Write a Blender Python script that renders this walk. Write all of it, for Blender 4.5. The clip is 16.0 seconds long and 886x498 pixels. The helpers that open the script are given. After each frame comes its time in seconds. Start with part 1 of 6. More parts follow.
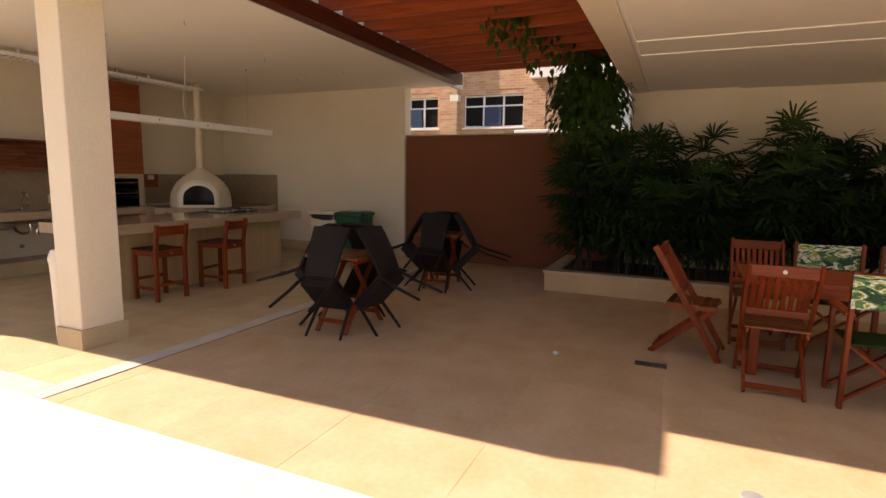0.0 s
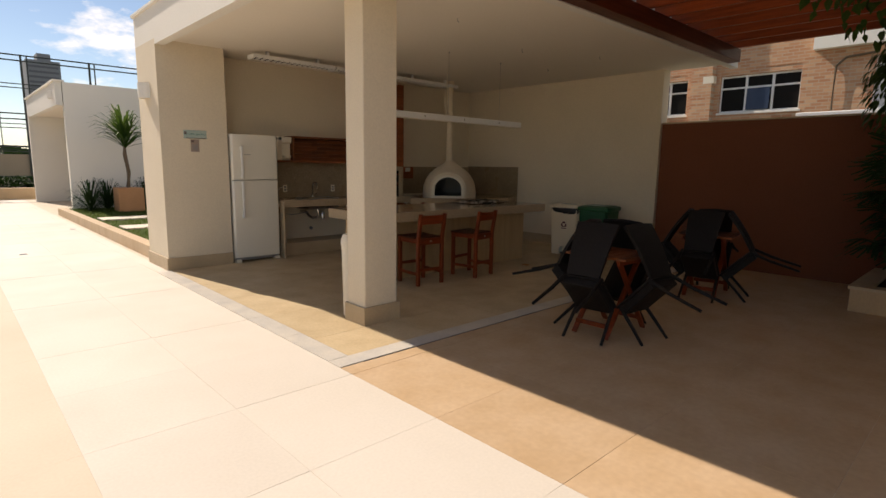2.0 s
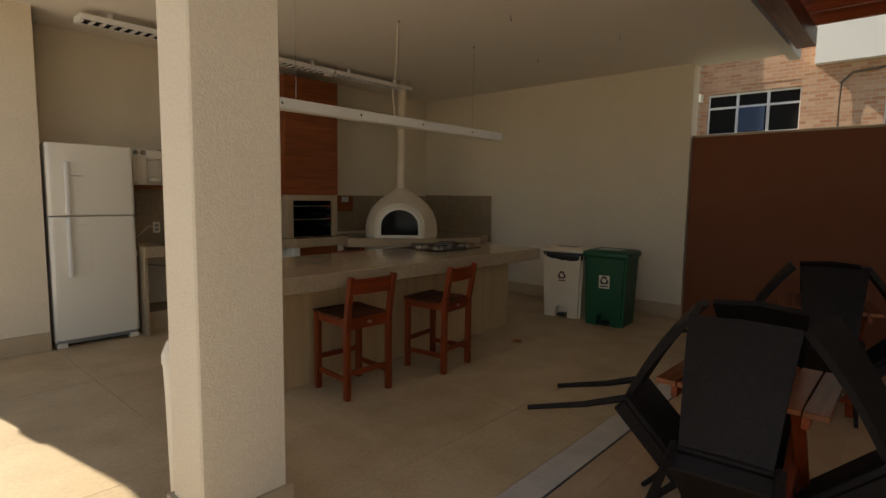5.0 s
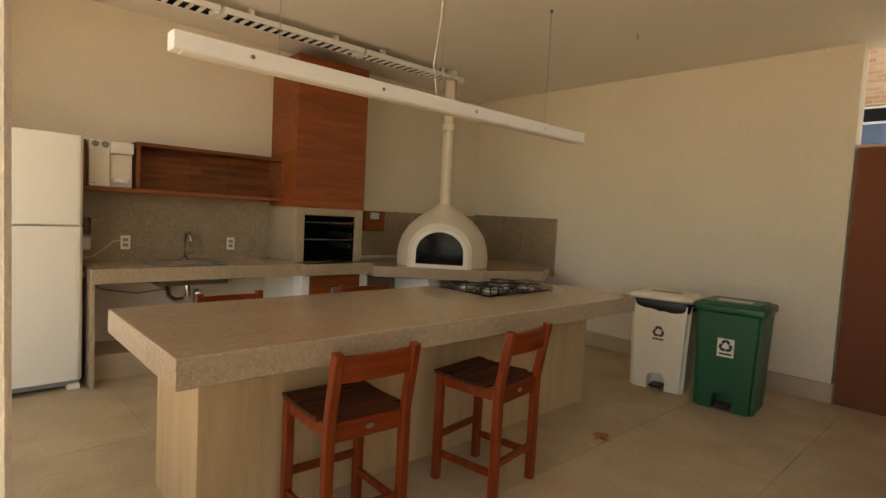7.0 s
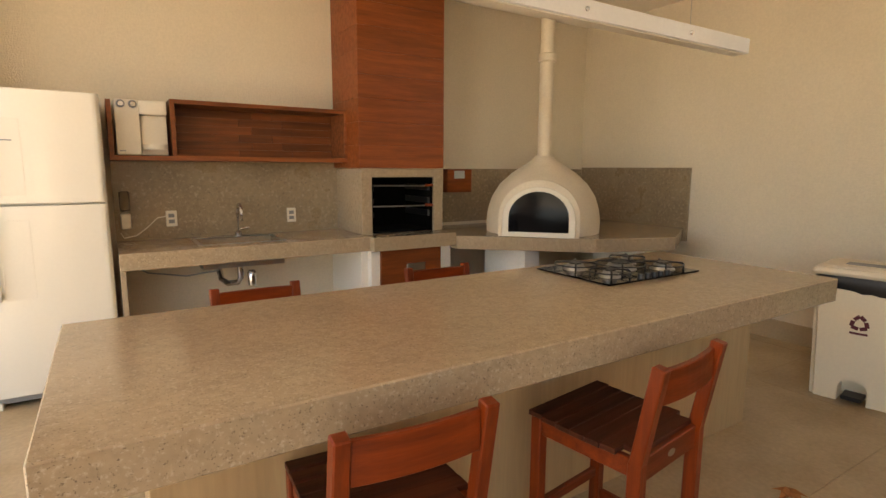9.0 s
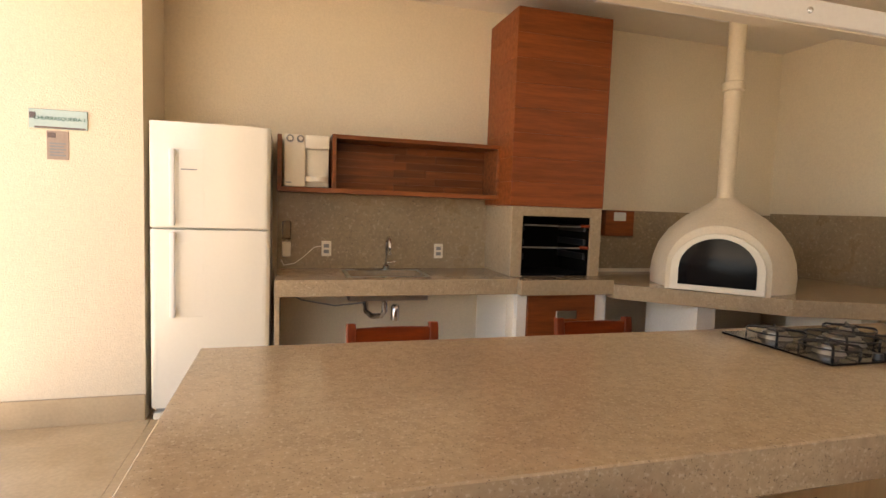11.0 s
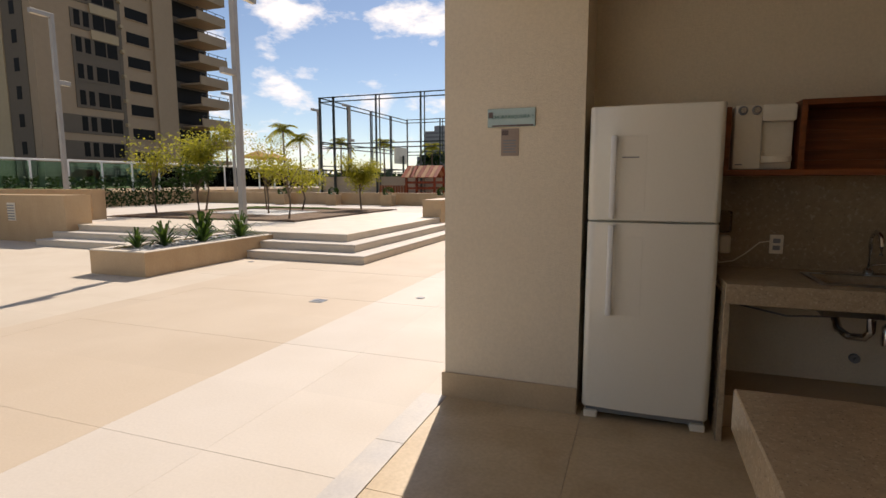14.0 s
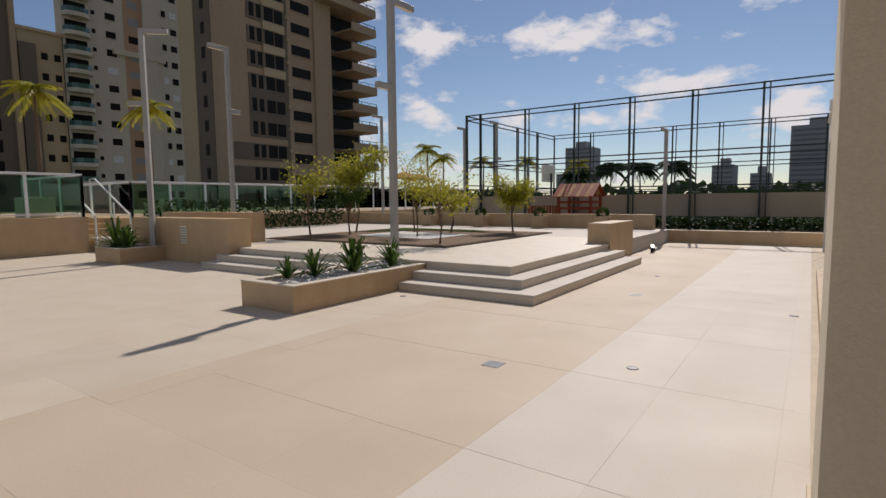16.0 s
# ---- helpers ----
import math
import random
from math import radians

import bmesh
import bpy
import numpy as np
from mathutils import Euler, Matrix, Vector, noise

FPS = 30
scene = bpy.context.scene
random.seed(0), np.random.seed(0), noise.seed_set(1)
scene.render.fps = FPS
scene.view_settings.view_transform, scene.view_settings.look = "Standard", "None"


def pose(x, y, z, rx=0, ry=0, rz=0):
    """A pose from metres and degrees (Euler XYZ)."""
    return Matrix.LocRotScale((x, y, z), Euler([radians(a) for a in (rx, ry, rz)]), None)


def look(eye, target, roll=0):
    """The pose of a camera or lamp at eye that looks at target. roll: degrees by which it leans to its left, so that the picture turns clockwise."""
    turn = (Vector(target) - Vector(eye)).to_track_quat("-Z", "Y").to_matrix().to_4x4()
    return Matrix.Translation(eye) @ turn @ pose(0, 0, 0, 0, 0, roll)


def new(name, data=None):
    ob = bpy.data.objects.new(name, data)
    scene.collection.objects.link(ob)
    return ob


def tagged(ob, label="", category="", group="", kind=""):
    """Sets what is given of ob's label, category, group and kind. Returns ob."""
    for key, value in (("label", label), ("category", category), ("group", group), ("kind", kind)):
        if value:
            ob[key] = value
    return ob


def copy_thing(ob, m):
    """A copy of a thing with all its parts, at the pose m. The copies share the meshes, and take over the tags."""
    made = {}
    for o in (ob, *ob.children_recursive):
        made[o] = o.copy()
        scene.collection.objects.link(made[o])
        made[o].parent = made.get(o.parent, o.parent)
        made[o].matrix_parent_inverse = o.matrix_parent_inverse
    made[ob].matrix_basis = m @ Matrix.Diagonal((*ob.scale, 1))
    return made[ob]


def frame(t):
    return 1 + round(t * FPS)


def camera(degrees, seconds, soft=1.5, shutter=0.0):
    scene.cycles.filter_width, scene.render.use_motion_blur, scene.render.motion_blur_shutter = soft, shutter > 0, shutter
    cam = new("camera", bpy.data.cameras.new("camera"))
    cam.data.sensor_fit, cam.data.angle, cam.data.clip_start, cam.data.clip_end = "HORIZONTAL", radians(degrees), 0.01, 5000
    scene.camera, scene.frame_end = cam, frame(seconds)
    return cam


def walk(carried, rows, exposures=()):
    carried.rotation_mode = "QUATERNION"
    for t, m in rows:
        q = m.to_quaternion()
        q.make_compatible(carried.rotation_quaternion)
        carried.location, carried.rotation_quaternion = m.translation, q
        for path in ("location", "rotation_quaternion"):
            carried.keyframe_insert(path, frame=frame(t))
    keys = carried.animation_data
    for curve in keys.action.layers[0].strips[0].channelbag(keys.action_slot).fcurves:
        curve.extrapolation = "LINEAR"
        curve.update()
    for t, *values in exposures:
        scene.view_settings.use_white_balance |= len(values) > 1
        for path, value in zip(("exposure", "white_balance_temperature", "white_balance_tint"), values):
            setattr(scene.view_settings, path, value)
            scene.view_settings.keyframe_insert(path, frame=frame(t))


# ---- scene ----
EXPOSURES = [(0, 1.13, 7800, 23), (1.0, 0.84, 7750, 20), (2.5, 0.15, 7150, 13), (4.2, 0.15, 7150, 10), (6.4, 1.6, 7800, 10), (7.5, 2.05, 8000, 13), (8.2, 2.38, 7900, 14), (10.4, 2.5, 7900, 16), (11, 2.48, 7900, 19),
             (12.2, 1.9, 7400, 16), (13, 0.65, 7300, 19), (14, 0.1, 7000, 16), (15, -0.12, 6750, 15), (16, -0.47, 6600, 15)]
cam = camera(79.5, 16.0)
PATH = [
    (0, (0.408, 0.19, 1.47), (2.221, 0.989, 1.2), 0.9),
    (0.5, (0.378, 0.28, 1.464), (2.074, 1.307, 1.201), 1.6),
    (1, (0.372, 0.403, 1.452), (1.966, 1.578, 1.175), 2.7),
    (1.5, (0.328, 0.542, 1.462), (1.826, 1.832, 1.155), 2.9),
    (2, (0.384, 0.685, 1.463), (1.736, 2.126, 1.153), 0.8),
    (2.5, (0.621, 0.909, 1.48), (1.853, 2.459, 1.2), -1.6),
    (3, (0.905, 1.261, 1.46), (2.176, 2.78, 1.184), -1.4),
    (3.5, (1.229, 1.598, 1.448), (2.605, 3.023, 1.172), -0.4),
    (4, (1.586, 1.957, 1.447), (3.049, 3.3, 1.211), 0.3),
    (4.2, (1.725, 2.103, 1.441), (3.212, 3.421, 1.216), 0.7),
    (6.5, (3.143, 3.446, 1.458), (4.56, 4.853, 1.341), 2.6),
    (7, (3.409, 3.734, 1.437), (4.771, 5.192, 1.306), 3.0),
    (7.5, (3.645, 3.95, 1.426), (4.949, 5.453, 1.226), 2.1),
    (8, (3.841, 4.154, 1.433), (5.039, 5.733, 1.165), 0.7),
    (10.3, (4.286, 4.702, 1.407), (5.138, 6.498, 1.19), 2.3),
    (10.5, (4.273, 4.716, 1.4), (5.066, 6.543, 1.214), 2.4),
    (11, (4.249, 4.743, 1.401), (4.808, 6.657, 1.245), 2.0),
    (11.5, (4.174, 4.75, 1.413), (4.435, 6.725, 1.239), 1.0),
    (12, (4.116, 4.773, 1.414), (4.04, 6.762, 1.222), -0.6),
    (12.5, (4.047, 4.823, 1.416), (3.708, 6.781, 1.19), -1.5),
    (13, (3.982, 4.863, 1.424), (3.47, 6.779, 1.161), -1.1),
    (13.5, (3.855, 4.952, 1.436), (3.26, 6.841, 1.159), -0.5),
    (14, (3.712, 5.121, 1.447), (3.03, 6.984, 1.194), -0.1),
    (14.5, (3.49, 5.381, 1.455), (2.626, 7.172, 1.247), 1.7),
    (15, (3.182, 5.671, 1.462), (2.161, 7.38, 1.276), 2.8),
    (15.5, (2.885, 5.988, 1.499), (1.785, 7.648, 1.314), 1.0),
    (16, (2.472, 6.332, 1.526), (1.34, 7.971, 1.343), -0.6),
]
walk(cam, [(t, look(eye, target, roll)) for t, eye, target, roll in PATH], EXPOSURES)

# ---- light ----
SUN_AZ = (0.178, -0.984)      # the way the light travels over the ground
SUN_EL = 44.0
world = bpy.data.worlds.new("sky")
scene.world = world
world.use_nodes = True
wn, wl = world.node_tree.nodes, world.node_tree.links
background = wn["Background"]
sky = wn.new("ShaderNodeTexSky")
sky.sky_type = "NISHITA"
sky.sun_disc = False
sky.sun_elevation = radians(SUN_EL)
sky.sun_rotation = math.atan2(-SUN_AZ[0], -SUN_AZ[1])
sky.altitude = 900
sky.air_density, sky.dust_density, sky.ozone_density = 1.0, 0.25, 2.0
cloud_map = wn.new("ShaderNodeMapping")
cloud_map.inputs["Scale"].default_value = (1.0, 1.0, 2.2)
cloud_coord = wn.new("ShaderNodeTexCoord")
cloud_noise = wn.new("ShaderNodeTexNoise")
cloud_noise.inputs["Scale"].default_value = 7.5
cloud_noise.inputs["Detail"].default_value = 9
cloud_noise.inputs["Roughness"].default_value = 0.57
cloud_ramp = wn.new("ShaderNodeValToRGB")
cloud_ramp.color_ramp.elements[0].position, cloud_ramp.color_ramp.elements[1].position = 0.525, 0.635
cloud_mix = wn.new("ShaderNodeMixRGB")
cloud_mix.inputs[2].default_value = (10.0, 10.0, 10.2, 1)
wl.new(cloud_coord.outputs["Generated"], cloud_map.inputs["Vector"])
wl.new(cloud_map.outputs[0], cloud_noise.inputs["Vector"])
wl.new(cloud_noise.outputs["Fac"], cloud_ramp.inputs[0])
wl.new(cloud_ramp.outputs[0], cloud_mix.inputs[0])
wl.new(sky.outputs[0], cloud_mix.inputs[1])
wl.new(cloud_mix.outputs[0], background.inputs["Color"])
background.inputs["Strength"].default_value = 0.097
sun = new("sun", bpy.data.lights.new("sun", "SUN"))
sun.data.energy, sun.data.angle, sun.data.color = 5.0, radians(0.55), (1.0, 0.95, 0.87)
flat = math.cos(radians(SUN_EL))
sun.matrix_world = look((0, 0, 40), Vector((0, 0, 40)) + Vector((SUN_AZ[0] * flat, SUN_AZ[1] * flat, -math.sin(radians(SUN_EL)))))


# ---- materials ----
def material(name, colour, rough=0.6, metal=0.0, vary=0.10, scale=3.0, fine=60.0, bump=0.15, bump_scale=80.0, second=None, blend=0.5,
             stretch=(1, 1, 1), piece=0.0, coat=0.0, depth=0.01, spec=0.5, laid=False):
    """A surface with a base colour, clouding at two scales, fine relief, and a second colour in patches."""
    m = bpy.data.materials.new(name)
    m.use_nodes = True
    n, l = m.node_tree.nodes, m.node_tree.links
    b = n["Principled BSDF"]
    coord = n.new("ShaderNodeTexCoord")
    mp = n.new("ShaderNodeMapping")
    mp.inputs["Scale"].default_value = stretch
    if laid:
        place = n.new("ShaderNodeNewGeometry")
        l.new(place.outputs["Position"], mp.inputs["Vector"])
    else:
        l.new(coord.outputs["Object"], mp.inputs["Vector"])
    def noise_node(s, d=5.0):
        t = n.new("ShaderNodeTexNoise")
        t.inputs["Scale"].default_value = s
        t.inputs["Detail"].default_value = d
        l.new(mp.outputs[0], t.inputs["Vector"])
        return t
    big, small = noise_node(scale), noise_node(fine, 3.0)
    mix = n.new("ShaderNodeMixRGB")
    mix.inputs[1].default_value = (*colour, 1)
    mix.inputs[2].default_value = (*(second or [c * 0.75 for c in colour]), 1)
    ramp = n.new("ShaderNodeMapRange")
    ramp.inputs["From Min"].default_value, ramp.inputs["From Max"].default_value = 0.35, 0.7
    ramp.inputs["To Max"].default_value = blend
    l.new(big.outputs["Fac"], ramp.inputs["Value"])
    l.new(ramp.outputs[0], mix.inputs[0])
    hsv = n.new("ShaderNodeHueSaturation")
    l.new(mix.outputs[0], hsv.inputs["Color"])
    val = n.new("ShaderNodeMapRange")
    val.inputs["From Min"].default_value, val.inputs["From Max"].default_value = 0.3, 0.7
    val.inputs["To Min"].default_value, val.inputs["To Max"].default_value = 1 - vary, 1 + vary
    l.new(small.outputs["Fac"], val.inputs["Value"])
    if piece:
        info = n.new("ShaderNodeObjectInfo")
        pv = n.new("ShaderNodeMapRange")
        pv.inputs["To Min"].default_value, pv.inputs["To Max"].default_value = 1 - piece, 1 + piece
        l.new(info.outputs["Random"], pv.inputs["Value"])
        mul = n.new("ShaderNodeMath")
        mul.operation = "MULTIPLY"
        l.new(val.outputs[0], mul.inputs[0])
        l.new(pv.outputs[0], mul.inputs[1])
        l.new(mul.outputs[0], hsv.inputs["Value"])
    else:
        l.new(val.outputs[0], hsv.inputs["Value"])
    l.new(hsv.outputs[0], b.inputs["Base Color"])
    rr = n.new("ShaderNodeMapRange")
    rr.inputs["To Min"].default_value, rr.inputs["To Max"].default_value = max(0.02, rough - 0.1), min(1, rough + 0.1)
    l.new(big.outputs["Fac"], rr.inputs["Value"])
    l.new(rr.outputs[0], b.inputs["Roughness"])
    b.inputs["Metallic"].default_value = metal
    b.inputs["Coat Weight"].default_value = coat
    b.inputs["Specular IOR Level"].default_value = spec
    if bump:
        bt = noise_node(bump_scale, 4.0)
        bn = n.new("ShaderNodeBump")
        bn.inputs["Strength"].default_value = bump
        bn.inputs["Distance"].default_value = depth
        l.new(bt.outputs["Fac"], bn.inputs["Height"])
        l.new(bn.outputs[0], b.inputs["Normal"])
    return m


def granite(name, base, dark, light, scale=90.0, rough=0.22, grains=0.58, cloud=2.2, cloudy=0.35):
    """Polished speckled stone: grains of three colours."""
    m = material(name, base, rough=rough, vary=0.10, scale=cloud, fine=35.0, blend=cloudy, bump=0.0)
    n, l = m.node_tree.nodes, m.node_tree.links
    b = n["Principled BSDF"]
    before = b.inputs["Base Color"].links[0].from_socket
    coord = n.new("ShaderNodeTexCoord")
    last = before
    for k, (col, sc, lo, hi) in enumerate(((dark, scale, grains, grains + 0.07), (light, scale * 0.6, 0.56, 0.66))):
        t = n.new("ShaderNodeTexNoise")
        t.inputs["Scale"].default_value = sc
        t.inputs["Detail"].default_value = 3.0
        t.inputs["Roughness"].default_value = 0.7
        mp = n.new("ShaderNodeMapping")
        mp.inputs["Location"].default_value = (k * 7.3, k * 3.1, 0)
        l.new(coord.outputs["Object"], mp.inputs["Vector"])
        l.new(mp.outputs[0], t.inputs["Vector"])
        r = n.new("ShaderNodeMapRange")
        r.inputs["From Min"].default_value, r.inputs["From Max"].default_value = lo, hi
        l.new(t.outputs["Fac"], r.inputs["Value"])
        mx = n.new("ShaderNodeMixRGB")
        l.new(r.outputs[0], mx.inputs[0])
        l.new(last, mx.inputs[1])
        mx.inputs[2].default_value = (*col, 1)
        last = mx.outputs[0]
    l.new(last, b.inputs["Base Color"])
    return m


def wood(name, colour, dark, rough=0.4, along="X", piece=0.08):
    """Varnished timber with grain along one axis."""
    st = {"X": (1.2, 18, 18), "Y": (18, 1.2, 18), "Z": (18, 18, 1.2)}[along]
    return material(name, colour, rough=rough, second=dark, blend=0.8, scale=1.6, fine=9, vary=0.12, stretch=st, bump=0.08, bump_scale=6, piece=piece, spec=0.3)


def glass(name, tint, rough=0.02):
    m = bpy.data.materials.new(name)
    m.use_nodes = True
    n, l = m.node_tree.nodes, m.node_tree.links
    out = n["Material Output"]
    n.remove(n["Principled BSDF"])
    tr, gl, mx, fr = n.new("ShaderNodeBsdfTransparent"), n.new("ShaderNodeBsdfGlossy"), n.new("ShaderNodeMixShader"), n.new("ShaderNodeFresnel")
    tr.inputs[0].default_value = (*tint, 1)
    gl.inputs["Roughness"].default_value = rough
    l.new(fr.outputs[0], mx.inputs[0])
    l.new(tr.outputs[0], mx.inputs[1])
    l.new(gl.outputs[0], mx.inputs[2])
    l.new(mx.outputs[0], out.inputs["Surface"])
    return m


PAINT = material("cream_wall_paint", (0.74, 0.643, 0.492), rough=0.8, vary=0.04, scale=1.1, blend=0.22, bump=0.7, bump_scale=95, depth=0.005)
PAINT_WHITE = material("white_wall_paint", (0.80, 0.77, 0.70), rough=0.75, vary=0.03, scale=0.8, blend=0.12, bump=0.4, bump_scale=45, depth=0.005)
CEILING = material("ceiling_paint", (0.82, 0.755, 0.65), rough=0.85, vary=0.02, scale=0.6, blend=0.1, bump=0.1, bump_scale=30)
BROWN_WALL = material("terracotta_brown_wall_paint", (0.18, 0.049, 0.015), rough=0.7, vary=0.06, scale=1.1, blend=0.3, bump=0.3, bump_scale=40)
TILE_PALE = material("pale_limestone_tile", (0.565, 0.505, 0.43), rough=0.72, vary=0.03, scale=1.3, blend=0.5, second=(0.515, 0.45, 0.37), bump=0.06, bump_scale=30, piece=0.03, laid=True)
TILE_SAND = material("sand_limestone_tile", (0.55, 0.47, 0.365), rough=0.7, vary=0.03, scale=1.6, blend=0.6, second=(0.495, 0.41, 0.305), bump=0.06, bump_scale=30, piece=0.03, laid=True)
TILE_TAN = material("tan_sandstone_tile", (0.49, 0.345, 0.215), rough=0.6, vary=0.05, scale=3.0, blend=0.7, second=(0.42, 0.275, 0.145), fine=26, spec=0.3, bump=0.06, bump_scale=30, piece=0.03, laid=True)
TILE_COURT = material("warm_sandstone_tile", (0.515, 0.42, 0.31), rough=0.7, vary=0.03, scale=0.9, blend=0.6, second=(0.455, 0.36, 0.255), bump=0.06, bump_scale=30, piece=0.02, laid=True)
TILE_KITCHEN = material("cream_porcelain_tile", (0.525, 0.405, 0.25), rough=0.42, vary=0.08, scale=3.2, blend=0.85, second=(0.425, 0.31, 0.175), fine=45, spec=0.35, bump=0.03, bump_scale=30, piece=0.04, laid=True)
GROUT = material("grey_grout", (0.58, 0.49, 0.38), rough=0.9, vary=0.1, bump=0.3)
MARBLE = material("grey_veined_marble", (0.56, 0.51, 0.44), rough=0.35, second=(0.40, 0.38, 0.36), blend=0.75, scale=3.5, vary=0.06, bump=0.03, stretch=(1, 1, 1))
SKIRT = material("tan_stone_skirting", (0.50, 0.38, 0.24), rough=0.5, vary=0.05, scale=3, blend=0.5, bump=0.08)
STONE = material("beige_stone_cladding", (0.51, 0.355, 0.20), rough=0.45, vary=0.06, scale=2.5, blend=0.6, second=(0.41, 0.27, 0.14), bump=0.08, stretch=(1, 1, 0.5))
TRAVERTINE = material("cream_travertine_cladding", (0.52, 0.36, 0.19), rough=0.4, vary=0.06, scale=1.3, fine=7, blend=0.8, second=(0.42, 0.28, 0.14), bump=0.03, stretch=(9, 9, 0.7))
STONE_CAP = material("pale_stone_coping", (0.66, 0.57, 0.45), rough=0.5, vary=0.05, scale=2.5, blend=0.4, bump=0.08)
GRANITE = granite("beige_grey_granite", (0.41, 0.31, 0.20), (0.16, 0.12, 0.082), (0.50, 0.40, 0.285), scale=150.0, rough=0.13, grains=0.60, cloud=3.0, cloudy=0.4)
GRANITE_WALL = granite("grey_granite_splashback", (0.33, 0.245, 0.15), (0.15, 0.11, 0.072), (0.40, 0.32, 0.225), scale=60.0, rough=0.3, grains=0.63, cloud=3.4, cloudy=0.95)
WOOD_RED = wood("red_brown_varnished_wood", (0.225, 0.036, 0.006), (0.105, 0.015, 0.003))
WOOD_RED_Z = wood("red_brown_varnished_wood_upright", (0.225, 0.036, 0.006), (0.105, 0.015, 0.003), along="Z")
WOOD_RED_Y = wood("red_brown_pergola_wood", (0.34, 0.070, 0.018), (0.17, 0.032, 0.010), along="Y", rough=0.5)
WOOD_SHELF = wood("dark_jatoba_wood", (0.25, 0.078, 0.026), (0.09, 0.026, 0.010), rough=0.35, piece=0.3)
WOOD_SEAT = wood("worn_dark_seat_wood", (0.085, 0.020, 0.008), (0.035, 0.010, 0.005), rough=0.5)
WOOD_CLAD = wood("orange_brown_board_cladding", (0.27, 0.070, 0.018), (0.16, 0.038, 0.010), rough=0.4)
WHITE_ENAMEL = material("white_enamel", (0.78, 0.74, 0.64), rough=0.22, vary=0.01, blend=0.05, bump=0.0, coat=0.3)
WHITE_PLASTIC = material("white_plastic", (0.77, 0.70, 0.57), rough=0.4, vary=0.02, blend=0.08, bump=0.0)
CREAM_PLASTIC = material("cream_white_plastic", (0.80, 0.70, 0.53), rough=0.45, vary=0.02, blend=0.08, bump=0.0, spec=0.3)
WHITE_METAL = material("white_painted_metal", (0.80, 0.79, 0.76), rough=0.35, vary=0.02, blend=0.08, bump=0.0)
GREY_PLASTIC = material("grey_plastic", (0.25, 0.25, 0.25), rough=0.5, vary=0.03, bump=0.0)
BLACK = material("black_metal", (0.012, 0.012, 0.013), rough=0.4, vary=0.1, bump=0.05)
BLACK_GLASS = material("black_glass", (0.006, 0.006, 0.007), rough=0.10, vary=0.02, bump=0.0, spec=0.25)
CHROME = material("chrome", (0.62, 0.62, 0.62), rough=0.16, metal=1.0, vary=0.02, bump=0.0)
STEEL = material("brushed_steel", (0.45, 0.44, 0.42), rough=0.3, metal=1.0, vary=0.05, bump=0.0)
RATTAN = material("dark_brown_rattan", (0.013, 0.010, 0.009), rough=0.6, vary=0.35, scale=40, fine=160, bump=0.6, bump_scale=140, depth=0.004, spec=0.2)
OVEN_CLAY = material("cream_clay_render", (0.72, 0.62, 0.47), rough=0.7, vary=0.04, scale=4, blend=0.4, second=(0.58, 0.46, 0.32), bump=0.3, bump_scale=40)
GREEN_PLASTIC = material("green_plastic", (0.004, 0.080, 0.030), rough=0.42, vary=0.04, blend=0.1, bump=0.0)
SOOT = material("soot_black_lining", (0.004, 0.0035, 0.003), rough=0.95, vary=0.3, bump=0.4, spec=0.08)
SOIL = material("dark_soil", (0.085, 0.052, 0.032), rough=0.95, vary=0.35, scale=12, fine=90, bump=0.8, bump_scale=60, depth=0.03)
PEBBLE = material("white_pebbles", (0.62, 0.60, 0.56), rough=0.7, vary=0.25, scale=30, fine=120, bump=1.0, bump_scale=50, depth=0.03)
GRASS = material("lawn_green", (0.075, 0.12, 0.022), rough=0.9, vary=0.35, scale=6, fine=120, second=(0.12, 0.13, 0.03), bump=0.8, bump_scale=120, depth=0.03)
CANE = material("dark_fibrous_cane", (0.035, 0.026, 0.015), rough=0.8, vary=0.3, scale=20, bump=0.4)
LEAF_DARK = material("dark_green_leaf", (0.016, 0.040, 0.010), rough=0.6, vary=0.2, scale=2, second=(0.028, 0.058, 0.013), blend=0.7, bump=0.0, piece=0.2)
LEAF_MID = material("mid_green_leaf", (0.042, 0.088, 0.020), rough=0.45, vary=0.2, scale=2, second=(0.030, 0.065, 0.014), blend=0.7, bump=0.0)
LEAF_YELLOW = material("yellow_green_leaf", (0.24, 0.24, 0.030), rough=0.5, vary=0.25, scale=1.5, second=(0.10, 0.13, 0.020), blend=0.8, bump=0.0)
def leafy(m, tint, share=0.45):
    """Lets light through thin leaves."""
    n, l = m.node_tree.nodes, m.node_tree.links
    b = n["Principled BSDF"]
    b.inputs["Specular IOR Level"].default_value = 0.15
    tr, mx = n.new("ShaderNodeBsdfTranslucent"), n.new("ShaderNodeMixShader")
    tr.inputs[0].default_value = (*tint, 1)
    mx.inputs[0].default_value = share
    l.new(b.outputs[0], mx.inputs[1])
    l.new(tr.outputs[0], mx.inputs[2])
    l.new(mx.outputs[0], n["Material Output"].inputs["Surface"])
leafy(LEAF_DARK, (0.03, 0.065, 0.01), 0.18)
leafy(LEAF_MID, (0.09, 0.15, 0.02), 0.35)
leafy(LEAF_YELLOW, (0.50, 0.46, 0.04))
leafy(GRASS, (0.12, 0.18, 0.02), 0.3)
BARK = material("grey_brown_bark", (0.16, 0.115, 0.075), rough=0.9, vary=0.2, scale=8, bump=0.6, bump_scale=30, depth=0.01)
